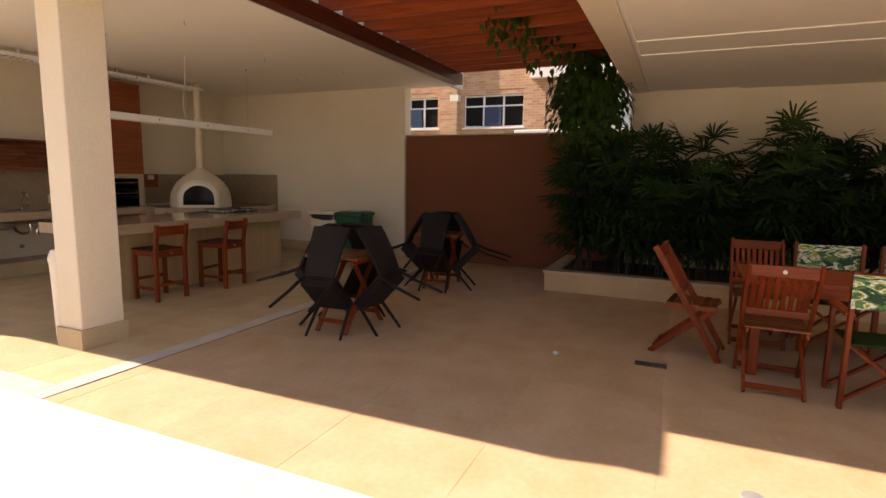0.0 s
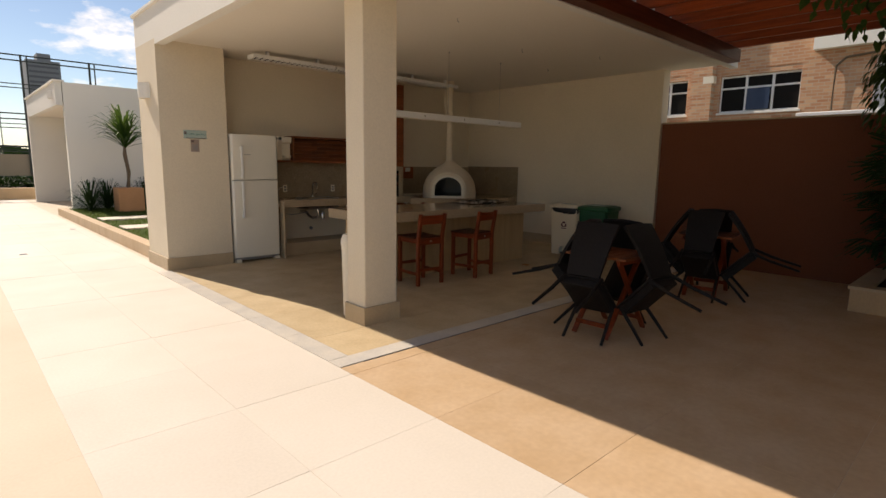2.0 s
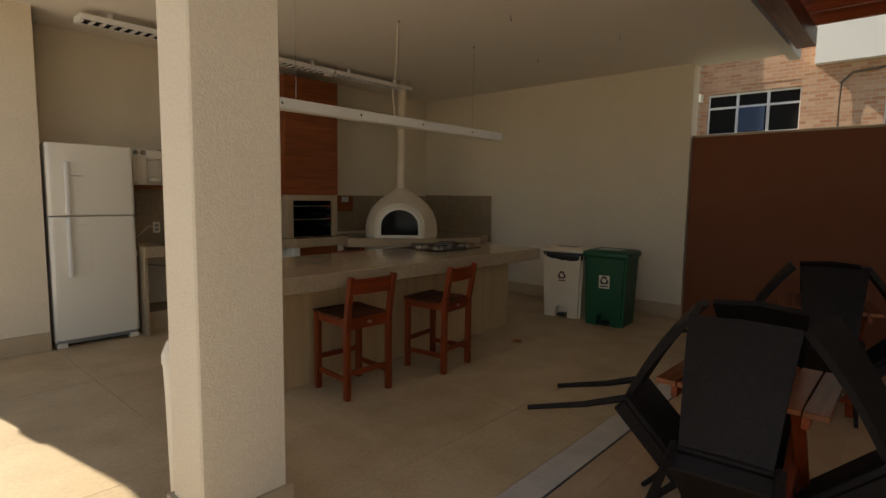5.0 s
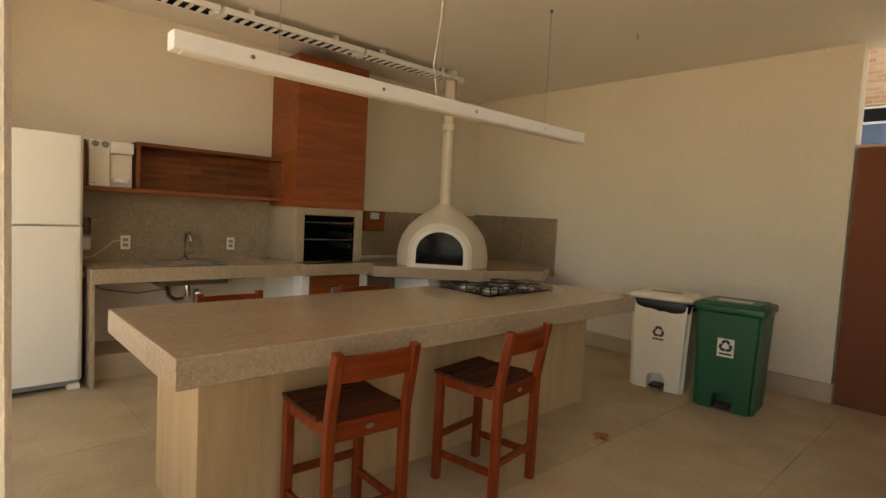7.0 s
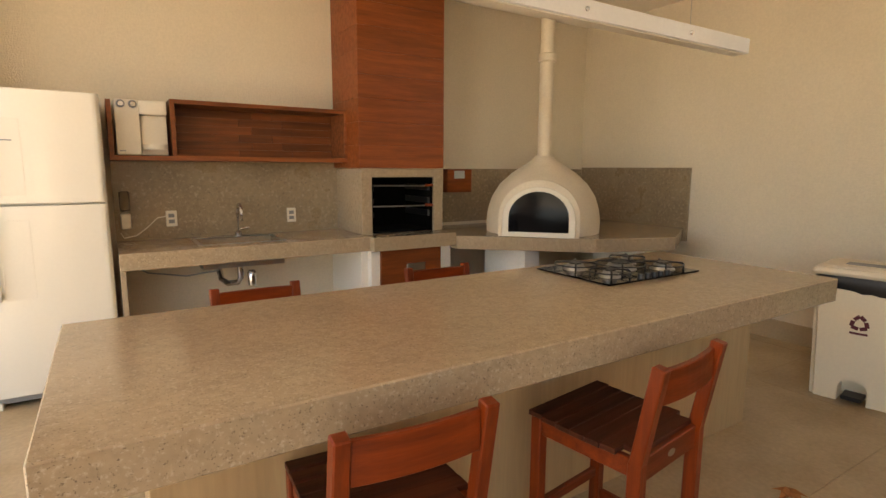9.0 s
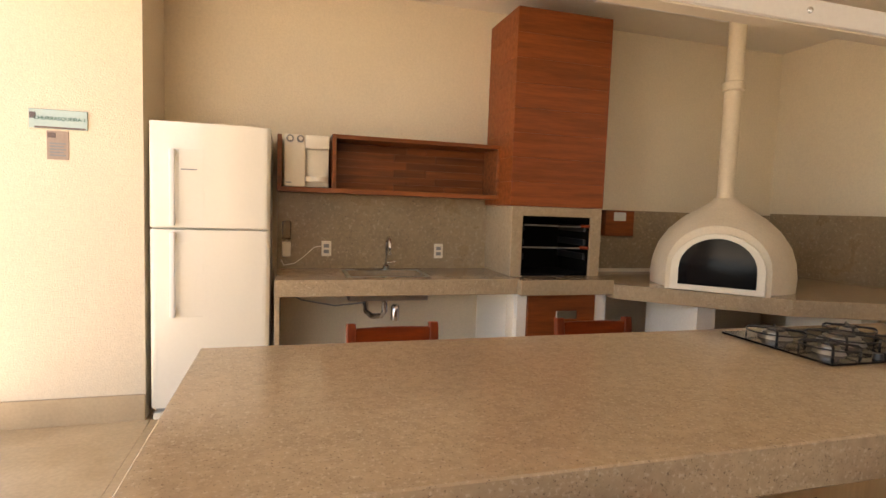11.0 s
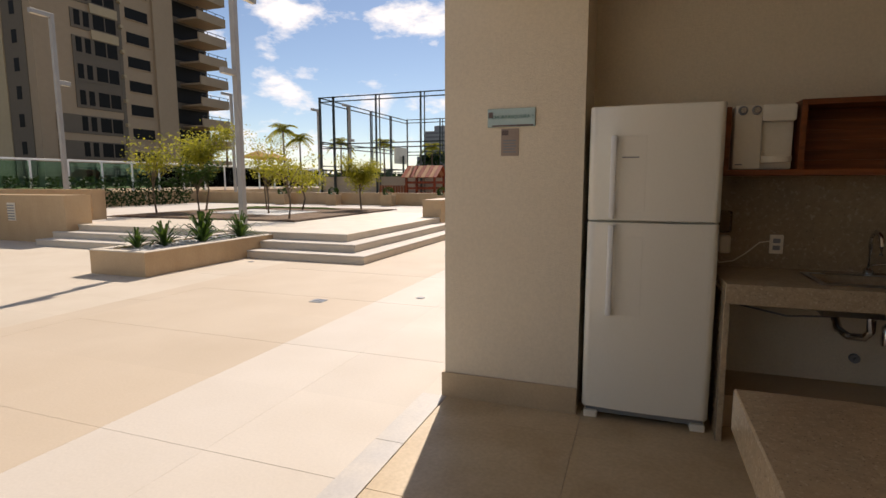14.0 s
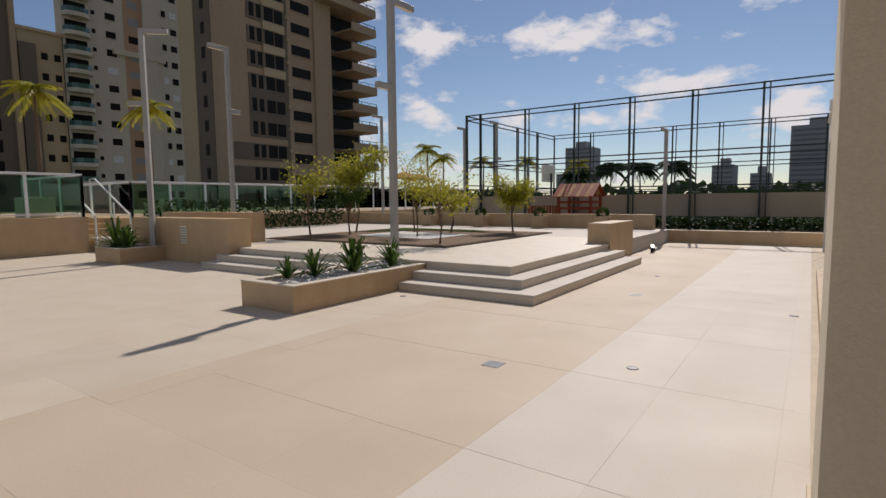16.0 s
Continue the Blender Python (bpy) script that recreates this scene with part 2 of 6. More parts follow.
TOWER_BROWN = material("brown_facade_render", (0.37, 0.265, 0.17), rough=0.8, vary=0.03, scale=0.08, fine=2, blend=0.3, bump=0.0)
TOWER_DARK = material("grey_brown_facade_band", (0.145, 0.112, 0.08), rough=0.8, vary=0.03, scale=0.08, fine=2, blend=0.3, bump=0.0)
TOWER_PALE = material("pale_facade_render", (0.52, 0.47, 0.38), rough=0.8, vary=0.03, scale=0.08, fine=2, blend=0.3, bump=0.0)
TOWER_PINK = material("salmon_facade_render", (0.42, 0.27, 0.17), rough=0.8, vary=0.03, scale=0.08, fine=2, blend=0.3, bump=0.0)
TOWER_TAN = material("tan_facade_render", (0.44, 0.335, 0.205), rough=0.8, vary=0.03, scale=0.08, fine=2, blend=0.3, bump=0.0)
TEAL_GLASS = material("teal_balcony_glass", (0.05, 0.115, 0.10), rough=0.15, vary=0.1, bump=0.0)
DARK_WINDOW = material("dark_window_glass", (0.012, 0.011, 0.010), rough=0.45, vary=0.2, scale=0.3, bump=0.0, spec=0.1)
# the blue of a reflected sky is put into the base colour
BLUE_WINDOW = material("sky_tinted_glass", (0.05, 0.075, 0.13), rough=0.1, vary=0.1, bump=0.0)
GREEN_GLASS = glass("green_tinted_glass", (0.50, 0.72, 0.62))
CLEAR_PLASTIC = glass("clear_plastic", (0.80, 0.77, 0.70), 0.1)
CAGE = material("dark_green_painted_steel", (0.016, 0.026, 0.022), rough=0.5, vary=0.1, bump=0.0)
POLE_GREY = material("light_grey_painted_steel", (0.36, 0.34, 0.31), rough=0.5, vary=0.05, bump=0.0)
PAPER_TAN = material("faded_tan_paper", (0.36, 0.28, 0.23), rough=0.7, vary=0.05, bump=0.0)
PAPER = material("printed_paper", (0.62, 0.64, 0.62), rough=0.7, vary=0.03, bump=0.0)
TEAL_SIGN = material("pale_teal_sign_glass", (0.42, 0.53, 0.49), rough=0.2, vary=0.03, bump=0.0)
SHADE_CLOTH = material("beige_canvas", (0.55, 0.43, 0.24), rough=0.9, vary=0.06, bump=0.2)
ORANGE_CLOTH = material("ochre_canvas", (0.46, 0.25, 0.05), rough=0.9, vary=0.06, bump=0.2)
TERRACOTTA = material("terracotta_pot_render", (0.52, 0.27, 0.13), rough=0.8, vary=0.08, bump=0.15)
MULCH = material("brown_mulch", (0.19, 0.115, 0.060), rough=0.95, vary=0.3, scale=7, fine=70, second=(0.10, 0.065, 0.038), blend=0.9, bump=0.7, bump_scale=50, depth=0.02)
# greys with the haze of distance mixed into the base colour
TOWER_HAZE = material("haze_tinted_grey_facade", (0.27, 0.275, 0.285), rough=0.9, vary=0.03, scale=0.05, fine=1, blend=0.3, bump=0.0)
BAND_HAZE = material("haze_tinted_window_band", (0.16, 0.165, 0.18), rough=0.9, vary=0.05, scale=0.05, fine=1, blend=0.3, bump=0.0)
# cream paint darkened in its base colour for the wall's shaded face
COURT_WALL = material("shade_darkened_cream_wall_paint", (0.38, 0.31, 0.22), rough=0.8, vary=0.05, scale=0.7, blend=0.4, bump=0.2)
BEAM_WOOD = wood("dark_stained_beam_wood", (0.11, 0.024, 0.010), (0.055, 0.012, 0.006))
ASPHALT = material("far_ground", (0.16, 0.15, 0.12), rough=0.95, vary=0.2, scale=0.05, fine=0.8, second=(0.08, 0.11, 0.05), blend=0.8, bump=0.0)


# ---- building helpers ----
def mesh_of(name, bm):
    me = bpy.data.meshes.new(name)
    bm.normal_update()
    bm.to_mesh(me)
    bm.free()
    return me


def smooth(me, angle=40):
    me.polygons.foreach_set("use_smooth", [True] * len(me.polygons))
    me.set_sharp_from_angle(angle=radians(angle))


def part(name, bm, mat, parent=None, label="", soft=False):
    """Links a bmesh as one mesh under a thing or under a part."""
    me = mesh_of(name, bm)
    if soft:
        smooth(me)
    me.materials.append(mat)
    ob = new(name, me)
    if parent is not None:
        ob.parent = parent
    if label:
        ob["label"] = label
    return ob


def thing(name, label, category, m=None, group=""):
    ob = new(name)
    ob.empty_display_size = 0.1
    if m is not None:
        ob.matrix_basis = m
    return tagged(ob, label, category, group)


def setting(name, bm, mat, label="", category="", soft=False):
    ob = part(name, bm, mat, None, "", soft)
    return tagged(ob, label, category, "", "structure")


def box(x0, y0, z0, x1, y1, z1, bevel=0.0, bm=None, m=None, segs=1):
    """A box between two corners, its edges bevelled, added to bm."""
    own = bmesh.new()
    bmesh.ops.create_cube(own, size=1, matrix=Matrix.Translation(((x0 + x1) / 2, (y0 + y1) / 2, (z0 + z1) / 2)) @ Matrix.Diagonal((x1 - x0, y1 - y0, z1 - z0, 1)))
    if bevel:
        bmesh.ops.bevel(own, geom=own.edges[:], offset=bevel, segments=segs, affect="EDGES", profile=0.5)
    if m is not None:
        bmesh.ops.transform(own, matrix=m, verts=own.verts)
    return own if bm is None else join(bm, own)


def join(bm, other):
    me = bpy.data.meshes.new("joined")
    other.to_mesh(me)
    other.free()
    bm.from_mesh(me)
    bpy.data.meshes.remove(me)
    return bm


def prism(points, z0, z1, bevel=0.0, bm=None):
    """A flat outline raised from z0 to z1."""
    own = bmesh.new()
    low = [own.verts.new((x, y, z0)) for x, y in points]
    face = own.faces.new(low)
    top = bmesh.ops.extrude_face_region(own, geom=[face])
    bmesh.ops.translate(own, vec=(0, 0, z1 - z0), verts=[v for v in top["geom"] if isinstance(v, bmesh.types.BMVert)])
    bmesh.ops.recalc_face_normals(own, faces=own.faces)
    if bevel:
        bmesh.ops.bevel(own, geom=own.edges[:], offset=bevel, segments=1, affect="EDGES")
    return own if bm is None else join(bm, own)


def rod(a, b, r, r2=None, n=10, bm=None):
    """A round bar from a to b."""
    a, b = Vector(a), Vector(b)
    own = bmesh.new()
    d = b - a
    m = Matrix.Translation((a + b) / 2) @ d.to_track_quat("Z", "Y").to_matrix().to_4x4()
    bmesh.ops.create_cone(own, cap_ends=True, segments=n, radius1=r, radius2=r if r2 is None else r2, depth=d.length, matrix=m)
    return own if bm is None else join(bm, own)


def bar(a, b, w, t, bevel=0.003, bm=None, up=(0, 0, 1)):
    """A rectangular bar from a to b, w wide and t thick."""
    a, b = Vector(a), Vector(b)
    d = (b - a)
    z = d.normalized()
    x = Vector(up).cross(z)
    if x.length < 1e-4:
        x = Vector((1, 0, 0))
    x.normalize()
    y = z.cross(x)
    m = Matrix((x, y, z)).transposed().to_4x4()
    m.translation = (a + b) / 2
    h = d.length / 2
    return box(-w / 2, -t / 2, -h, w / 2, t / 2, h, bevel, bm, m)


def tube(path, r, n=8, bm=None):
    """A round tube along a path of points."""
    own = bmesh.new()
    pts = [Vector(p) for p in path]
    rings = []
    for i, p in enumerate(pts):
        d = (pts[min(i + 1, len(pts) - 1)] - pts[max(i - 1, 0)]).normalized()
        q = d.to_track_quat("Z", "Y").to_matrix()
        rr = r[i] if isinstance(r, (list, tuple)) else r
        rings.append([own.verts.new(p + q @ Vector((rr * math.cos(k * math.tau / n), rr * math.sin(k * math.tau / n), 0))) for k in range(n)])
    for r0, r1 in zip(rings, rings[1:]):
        for k in range(n):
            own.faces.new((r0[k], r0[(k + 1) % n], r1[(k + 1) % n], r1[k]))
    own.faces.new(rings[0][::-1])
    own.faces.new(rings[-1])
    bmesh.ops.recalc_face_normals(own, faces=own.faces)
    return own if bm is None else join(bm, own)


def lathe(profile, n=24, bm=None, m=None):
    """A turned shape from (radius, height) pairs."""
    own = bmesh.new()
    rings = [[own.verts.new((r * math.cos(k * math.tau / n), r * math.sin(k * math.tau / n), z)) for k in range(n)] for r, z in profile]
    for r0, r1 in zip(rings, rings[1:]):
        for k in range(n):
            own.faces.new((r0[k], r0[(k + 1) % n], r1[(k + 1) % n], r1[k]))
    own.faces.new(rings[0][::-1])
    own.faces.new(rings[-1])
    if m is not None:
        bmesh.ops.transform(own, matrix=m, verts=own.verts)
    return own if bm is None else join(bm, own)


def ribbon(spine, widths, up=(0, 0, 1), fold=0.0, bm=None):
    """A leaf blade along a spine, its width given at each point, folded along its middle."""
    own = bm if bm is not None else bmesh.new()
    rows = []
    for i, (p, w) in enumerate(zip(spine, widths)):
        d = (spine[min(i + 1, len(spine) - 1)] - spine[max(i - 1, 0)])
        side = d.cross(Vector(up))
        if side.length < 1e-6:
            side = Vector((1, 0, 0))
        side.normalize()
        nrm = side.cross(d).normalized()
        rows.append((own.verts.new(p - side * w + nrm * fold * w), own.verts.new(p), own.verts.new(p + side * w + nrm * fold * w)))
    for a, b in zip(rows, rows[1:]):
        own.faces.new((a[0], a[1], b[1], b[0]))
        own.faces.new((a[1], a[2], b[2], b[1]))
    return own


# ---- setting: kitchen pavilion ----
CEIL, LIP = 3.01, 2.94      # ceiling, underside of the roof edge
KX0, KX1, KY0, KY1 = 2.53, 8.89, 3.70, 8.98   # roof edge, side wall, front edge, back wall
FIN_Y, FIN_X = 8.39, 3.40

setting("wall_fin", box(KX0, FIN_Y, 0, FIN_X, KY1 + 0.3, CEIL), PAINT, "cream rough-plastered end wall of the kitchen", "wall")
setting("wall_back", box(FIN_X, KY1, 0, KX1 + 0.22, KY1 + 0.3, CEIL), PAINT, "cream plastered back wall of the kitchen", "wall")
setting("wall_side", box(KX1, 4.70, 0, KX1 + 0.22, KY1, CEIL), PAINT, "cream plastered side wall of the kitchen", "wall")
setting("ceiling_kitchen", box(KX0 + 0.12, KY0 + 0.1, CEIL, KX1 + 0.22, KY1 + 0.3, CEIL + 0.14), CEILING, "plain off-white plaster ceiling over the kitchen", "ceiling")
bm = box(KX0, KY0, LIP, KX0 + 0.12, FIN_Y, 3.40)
box(KX0, FIN_Y, CEIL, KX0 + 0.12, KY1 + 0.3, 3.40, bm=bm)
box(KX0 + 0.12, KY0, LIP, KX1 + 0.22, KY0 + 0.1, 3.40, bm=bm)
box(KX0 - 0.03, KY0 - 0.03, 3.40, KX0 + 0.17, KY1 + 0.33, 3.45, 0.01, bm=bm)
box(KX0 + 0.17, KY0 - 0.03, 3.40, KX1 + 0.25, KY0 + 0.15, 3.45, 0.01, bm=bm)
setting("roof_fascia", bm, PAINT_WHITE, "white plastered fascia with a small drip cap", "fascia")
setting("roof_slab", box(KX0 + 0.12, KY0 + 0.1, 3.151, KX1 + 0.22, KY1 + 0.3, 3.25), PAINT_WHITE, "flat roof slab above the kitchen", "roof")

PX0, PX1, PY0, PY1 = 3.10, 3.47, 4.61, 4.89
setting("pillar", box(PX0, PY0, 0, PX1, PY1, CEIL, 0.008), PAINT, "cream plastered square pillar carrying the roof", "pillar")
setting("pillar_skirting", box(PX0 - 0.022, PY0 - 0.022, 0, PX1 + 0.022, PY1 + 0.022, 0.17, 0.004), SKIRT, "tan stone skirting round the pillar foot", "skirting")
SK = 0.17
for nm, b in (("baseboard_fin", (KX0 - 0.02, FIN_Y - 0.02, 0, FIN_X, FIN_Y, SK)),
              ("baseboard_fin_side", (KX0 - 0.02, FIN_Y, 0, KX0, KY1 + 0.3, SK)),
              ("baseboard_side", (KX1 - 0.02, 4.70, 0, KX1, 7.55, SK)),
              ("baseboard_wall_end", (KX1 - 0.02, 4.68, 0, KX1 + 0.22, 4.70, SK))):
    setting(nm, box(*b, 0.003), SKIRT, "tan stone skirting along the wall foot", "skirting")

# the boundary wall past the kitchen and the roofed terrace beside the pergola
BWX = 8.92
setting("wall_brown", box(BWX, 0.93, 0, BWX + 0.15, 4.68, 2.16), BROWN_WALL, "low terracotta-brown painted boundary wall", "wall")
setting("wall_brown_coping", box(BWX - 0.015, 0.93, 2.16, BWX + 0.165, 4.68, 2.185, 0.003), SKIRT, "thin stone coping on the brown wall", "coping")
SOF = 2.72
setting("wall_terrace", box(BWX - 0.06, -0.46, 0, BWX + 0.15, 0.93, 3.1), PAINT, "cream plastered terrace wall behind the palms", "wall")
setting("wall_terrace_far", box(BWX + 0.06, -7.0, 0, BWX + 0.25, -0.46, 3.1), PAINT, "cream plastered terrace wall set back", "wall")
setting("wall_terrace_end", box(2.6, -7.2, 0, BWX + 0.25, -7.0, 3.1), PAINT, "cream plastered wall closing the terrace", "wall")
bm = box(3.0, -7.0, SOF + 0.015, BWX + 0.15, 0.70, SOF + 0.3)
setting("ceiling_terrace", bm, CEILING, "off-white gypsum ceiling over the terrace", "ceiling")
bm = box(3.0, 0.70, SOF, BWX + 0.15, 0.95, 3.35)
setting("beam_terrace", bm, PAINT, "cream plastered roof beam at the terrace edge", "beam")
bm = bmesh.new()
for x in (5.82, 6.42):
    box(x - 0.014, -7.0, SOF + 0.003, x + 0.014, 0.655, SOF + 0.015, bm=bm)
box(3.0, 0.66, SOF + 0.003, BWX - 0.06, 0.685, SOF + 0.015, bm=bm)
setting("ceiling_trim", bm, PAINT_WHITE, "white shadow-line trims on the terrace ceiling", "trim")

# ---- ground ----
setting("ground", box(-700, -500, -0.6, 700, 900, -0.1), ASPHALT, "distant ground reaching the horizon", "ground")
setting("floor_bed", box(-17, -7.0, -0.1, 9.2, 30, -0.0015), GROUT, "grey grout bed under the paving", "floor")

# ---- patio ----
PLX = 7.28
planter = thing("terrace_planter", "raised tan stone planter filled with dark soil", "planter")
part("wall", prism([(PLX, 1.75), (PLX, -7.0), (PLX + 0.14, -7.0), (PLX + 0.14, 1.61), (BWX - 0.07, 1.61), (BWX - 0.07, 1.75)][::-1], 0, 0.24), STONE, planter)
part("coping", prism([(PLX - 0.02, 1.77), (PLX - 0.02, -7.0), (PLX + 0.17, -7.0), (PLX + 0.17, 1.58), (BWX - 0.07, 1.58), (BWX - 0.07, 1.77)][::-1], 0.24, 0.27), SKIRT, planter)
part("soil", box(PLX + 0.14, -7.0, 0, BWX - 0.07, 1.61, 0.21), SOIL, planter)

# ---- raised garden deck ----
DZ = 0.43
deck = thing("garden_deck", "raised pale stone deck reached by three steps", "deck")
for k in range(3):
    dx, z = 0.39 * k, DZ / 3 * (k + 1)
    x1, y0 = -0.76 - dx, 13.30 + 0.39 * k
    for nm, pts in (("step", [(-9.2, y0), (x1, y0), (x1, 19.2 + (1.8 if k == 2 else 0)), (-9.2, 19.2 + (1.8 if k == 2 else 0))]),):
        part("step_body", prism(pts, 0, z - 0.035), STONE_CAP, deck)
        part("tread", prism([(px + (0.015 if px == x1 else 0), py - (0.015 if py == y0 else 0)) for px, py in pts], z - 0.035, z, 0.004), TILE_PALE if k < 2 else STONE_CAP, deck)
part("platform", box(-17, 21.0, 0, -1.55, 26.0, DZ), TILE_PALE, deck)
part("platform_left", box(-17, 14.1, 0, -9.2, 21.0, DZ), TILE_PALE, deck)
setting("wall_end_block", box(-2.06, 19.2, 0, -1.50, 21.2, 0.92), STONE, "tan stone end block beside the steps", "wall")
setting("wall_deck_back", box(-17, 25.6, DZ, -2.0, 25.9, 0.95), STONE, "low tan stone wall at the back of the deck", "wall")
setting("wall_left_block", box(-13.4, 13.79, 0, -8.87, 14.43, 1.13), STONE, "tan stone wall block beside the steps", "wall")
setting("wall_left_low", box(-14.6, 15.3, 0, -10.0, 15.7, 1.24), STONE, "low tan stone wall behind the planter", "wall")
setting("wall_pool", box(-40, 3.0, 0, -16.15, 13.75, 1.12), STONE, "tan stone retaining wall of the pool deck", "wall")
setting("wall_pool_back", box(-40, 15.2, 0, -16.5, 42.0, 1.02), STONE, "raised pool deck behind the railing", "wall")
def long_planter(x0, y0, x1, y1, h, label):
    p = thing("stone_planter", label, "planter", group="stone planters by the steps")
    for w in ((x0, y0, x1, y0 + 0.12), (x0, y1 - 0.12, x1, y1), (x0, y0 + 0.12, x0 + 0.12, y1 - 0.12), (x1 - 0.12, y0 + 0.12, x1, y1 - 0.12)):
        part("wall", box(w[0], w[1], 0, w[2], w[3], h), STONE, p)
    for w in ((x0 - 0.01, y0 - 0.01, x1 + 0.01, y0 + 0.13), (x0 - 0.01, y1 - 0.13, x1 + 0.01, y1), (x0 - 0.01, y0 + 0.131, x0 + 0.13, y1 - 0.131), (x1 - 0.13, y0 + 0.131, x1 + 0.01, y1 - 0.131)):
        part("coping", box(w[0], w[1], h, w[2], w[3], h + 0.018, 0.003), STONE_CAP, p, "pale stone coping")
    part("pebble_bed", box(x0 + 0.12, y0 + 0.12, 0, x1 - 0.12, y1 - 0.12, h - 0.03), PEBBLE, p)
    return p
long_planter(-4.42, 11.05, -3.26, 15.2, 0.37, "low tan stone planter with white pebbles and strap-leaved plants")
long_planter(-13.05, 12.64, -11.7, 13.78, 0.38, "tan stone planter with a leafy plant and pebbles")
setting("wall_court_bed", box(-2.9, 25.9, 0, 4.0, 26.2, 0.42), STONE, "low tan kerb wall of the planting bed", "wall")
setting("court_bed_soil", box(-2.9, 26.2, 0, 4.0, 29.6, 0.36), SOIL, "dark soil of the long planting bed", "soil")
setting("ground_play", box(-16.5, 25.9, 0, -2.9, 29.8, 0.43), TILE_PALE, "paved playground ground behind the deck", "ground")
setting("wall_court", box(-12.2, 29.8, 0, 16.0, 30.0, 1.68), COURT_WALL, "cream wall below the sports-court fence", "wall")



# ---- kitchen: worktops, grill and oven ----
isl = thing("kitchen_island", "kitchen island with a thick speckled granite top", "kitchen island")
part("worktop", box(3.97, 5.63, 0.785, 7.18, 6.66, 0.90, 0.004), GRANITE, isl)
part("base", box(4.17, 6.0, 0, 7.13, 6.58, 0.785, 0.003), TRAVERTINE, isl, "beige stone-clad base")

CT0, CT1 = 0.79, 0.90
wt = thing("sink_counter", "speckled granite sink counter on white masonry", "counter")
bm = box(4.17, 8.27, CT0, 5.87, 8.42, CT1, 0.003)
box(4.17, 8.80, CT1 - 0.05, 5.87, 8.958, CT1, bm=bm)
box(4.17, 8.42, CT1 - 0.05, 4.66, 8.80, CT1, bm=bm)
box(5.22, 8.42, CT1 - 0.05, 5.87, 8.80, CT1, bm=bm)
part("worktop", bm, GRANITE, wt)
part("side_panel", box(4.17, 8.29, 0, 4.20, 8.958, CT0, 0.002), GRANITE, wt)
part("ledge", box(4.20, 8.50, 0, 5.87, 8.975, 0.20, 0.004), SKIRT, wt, "tan stone ledge on the floor")
part("masonry_side", box(5.80, 8.34, 0.20, 5.92, 8.975, CT0), PAINT_WHITE, wt)

sink = thing("kitchen_sink", "stainless steel undermount sink bowl in the granite", "sink")
bm = bmesh.new()
for b in ((4.67, 8.43, 0.73, 5.21, 8.79, 0.735), (4.66, 8.42, 0.73, 4.67, 8.80, 0.85), (5.21, 8.42, 0.73, 5.22, 8.80, 0.85), (4.67, 8.42, 0.73, 5.21, 8.43, 0.85), (4.67, 8.79, 0.73, 5.21, 8.80, 0.85)):
    box(*b, bm=bm)
part("bowl", bm, STEEL, sink)
bm = bmesh.new()
for b in ((4.64, 8.40, 0.9005, 5.24, 8.43, 0.904), (4.64, 8.79, 0.9005, 5.24, 8.82, 0.904), (4.64, 8.43, 0.9005, 4.67, 8.79, 0.904), (5.21, 8.43, 0.9005, 5.24, 8.79, 0.904)):
    box(*b, bm=bm)
part("rim", bm, STEEL, sink)
part("drain_pipe", tube([(4.94, 8.6, 0.73), (4.94, 8.6, 0.62), (4.92, 8.62, 0.58), (4.86, 8.66, 0.57), (4.82, 8.7, 0.60), (4.82, 8.78, 0.66), (4.82, 8.97, 0.66)], 0.022), CHROME, sink, soft=True)
part("trap", lathe([(0.0, 0.0), (0.03, 0.0), (0.033, 0.03), (0.033, 0.10), (0.02, 0.12), (0.0, 0.12)], 14, m=Matrix.Translation((5.02, 8.6, 0.55))), CHROME, sink, soft=True)
part("hose", tube([(4.82, 8.75, 0.66), (4.6, 8.85, 0.62), (4.35, 8.9, 0.66), (4.22, 8.9, 0.74)], 0.006), GREY_PLASTIC, sink, soft=True)
part("wall_tap", lathe([(0.0, 0), (0.028, 0), (0.028, 0.03), (0.014, 0.035), (0.014, 0.06), (0, 0.06)], 12, m=pose(5.0, 8.98, 0.36, 90, 0, 0)), GREY_PLASTIC, sink)
fc = thing("faucet", "tall chrome faucet with a curved spout", "faucet")
arc = [(4.99, 8.86, 0.90), (4.99, 8.86, 1.08)] + [(4.99, 8.86 - 0.075 + 0.075 * math.cos(a), 1.08 + 0.075 * math.sin(a)) for a in np.linspace(0.3, math.pi, 7)] + [(4.99, 8.71, 1.03)]
part("spout", tube(arc, 0.012), CHROME, fc, soft=True)
part("base", lathe([(0, 0.902), (0.026, 0.902), (0.026, 0.93), (0.016, 0.94), (0, 0.94)], 14, m=Matrix.Translation((4.99, 8.86, 0))), CHROME, fc, soft=True)
part("lever", rod((5.0, 8.86, 0.955), (5.07, 8.85, 0.965), 0.008), CHROME, fc, soft=True)

splash = new("splashback_back", mesh_of("splashback_back", join(box(4.17, 8.96, CT1, 5.85, 8.98, 1.474), box(5.85, 8.96, CT1, KX1 - 0.02, 8.98, 1.43))))
splash.data.materials.append(GRANITE_WALL)
tagged(splash, "grey speckled granite splashback on the back wall", "splashback", "", "structure")
splash = new("splashback_side", mesh_of("splashback_side", box(KX1 - 0.02, 7.57, 0.74, KX1, 8.96, 1.45, 0.002)))
splash.data.materials.append(GRANITE_WALL)
tagged(splash, "grey speckled granite splashback on the side wall", "splashback", "", "structure")

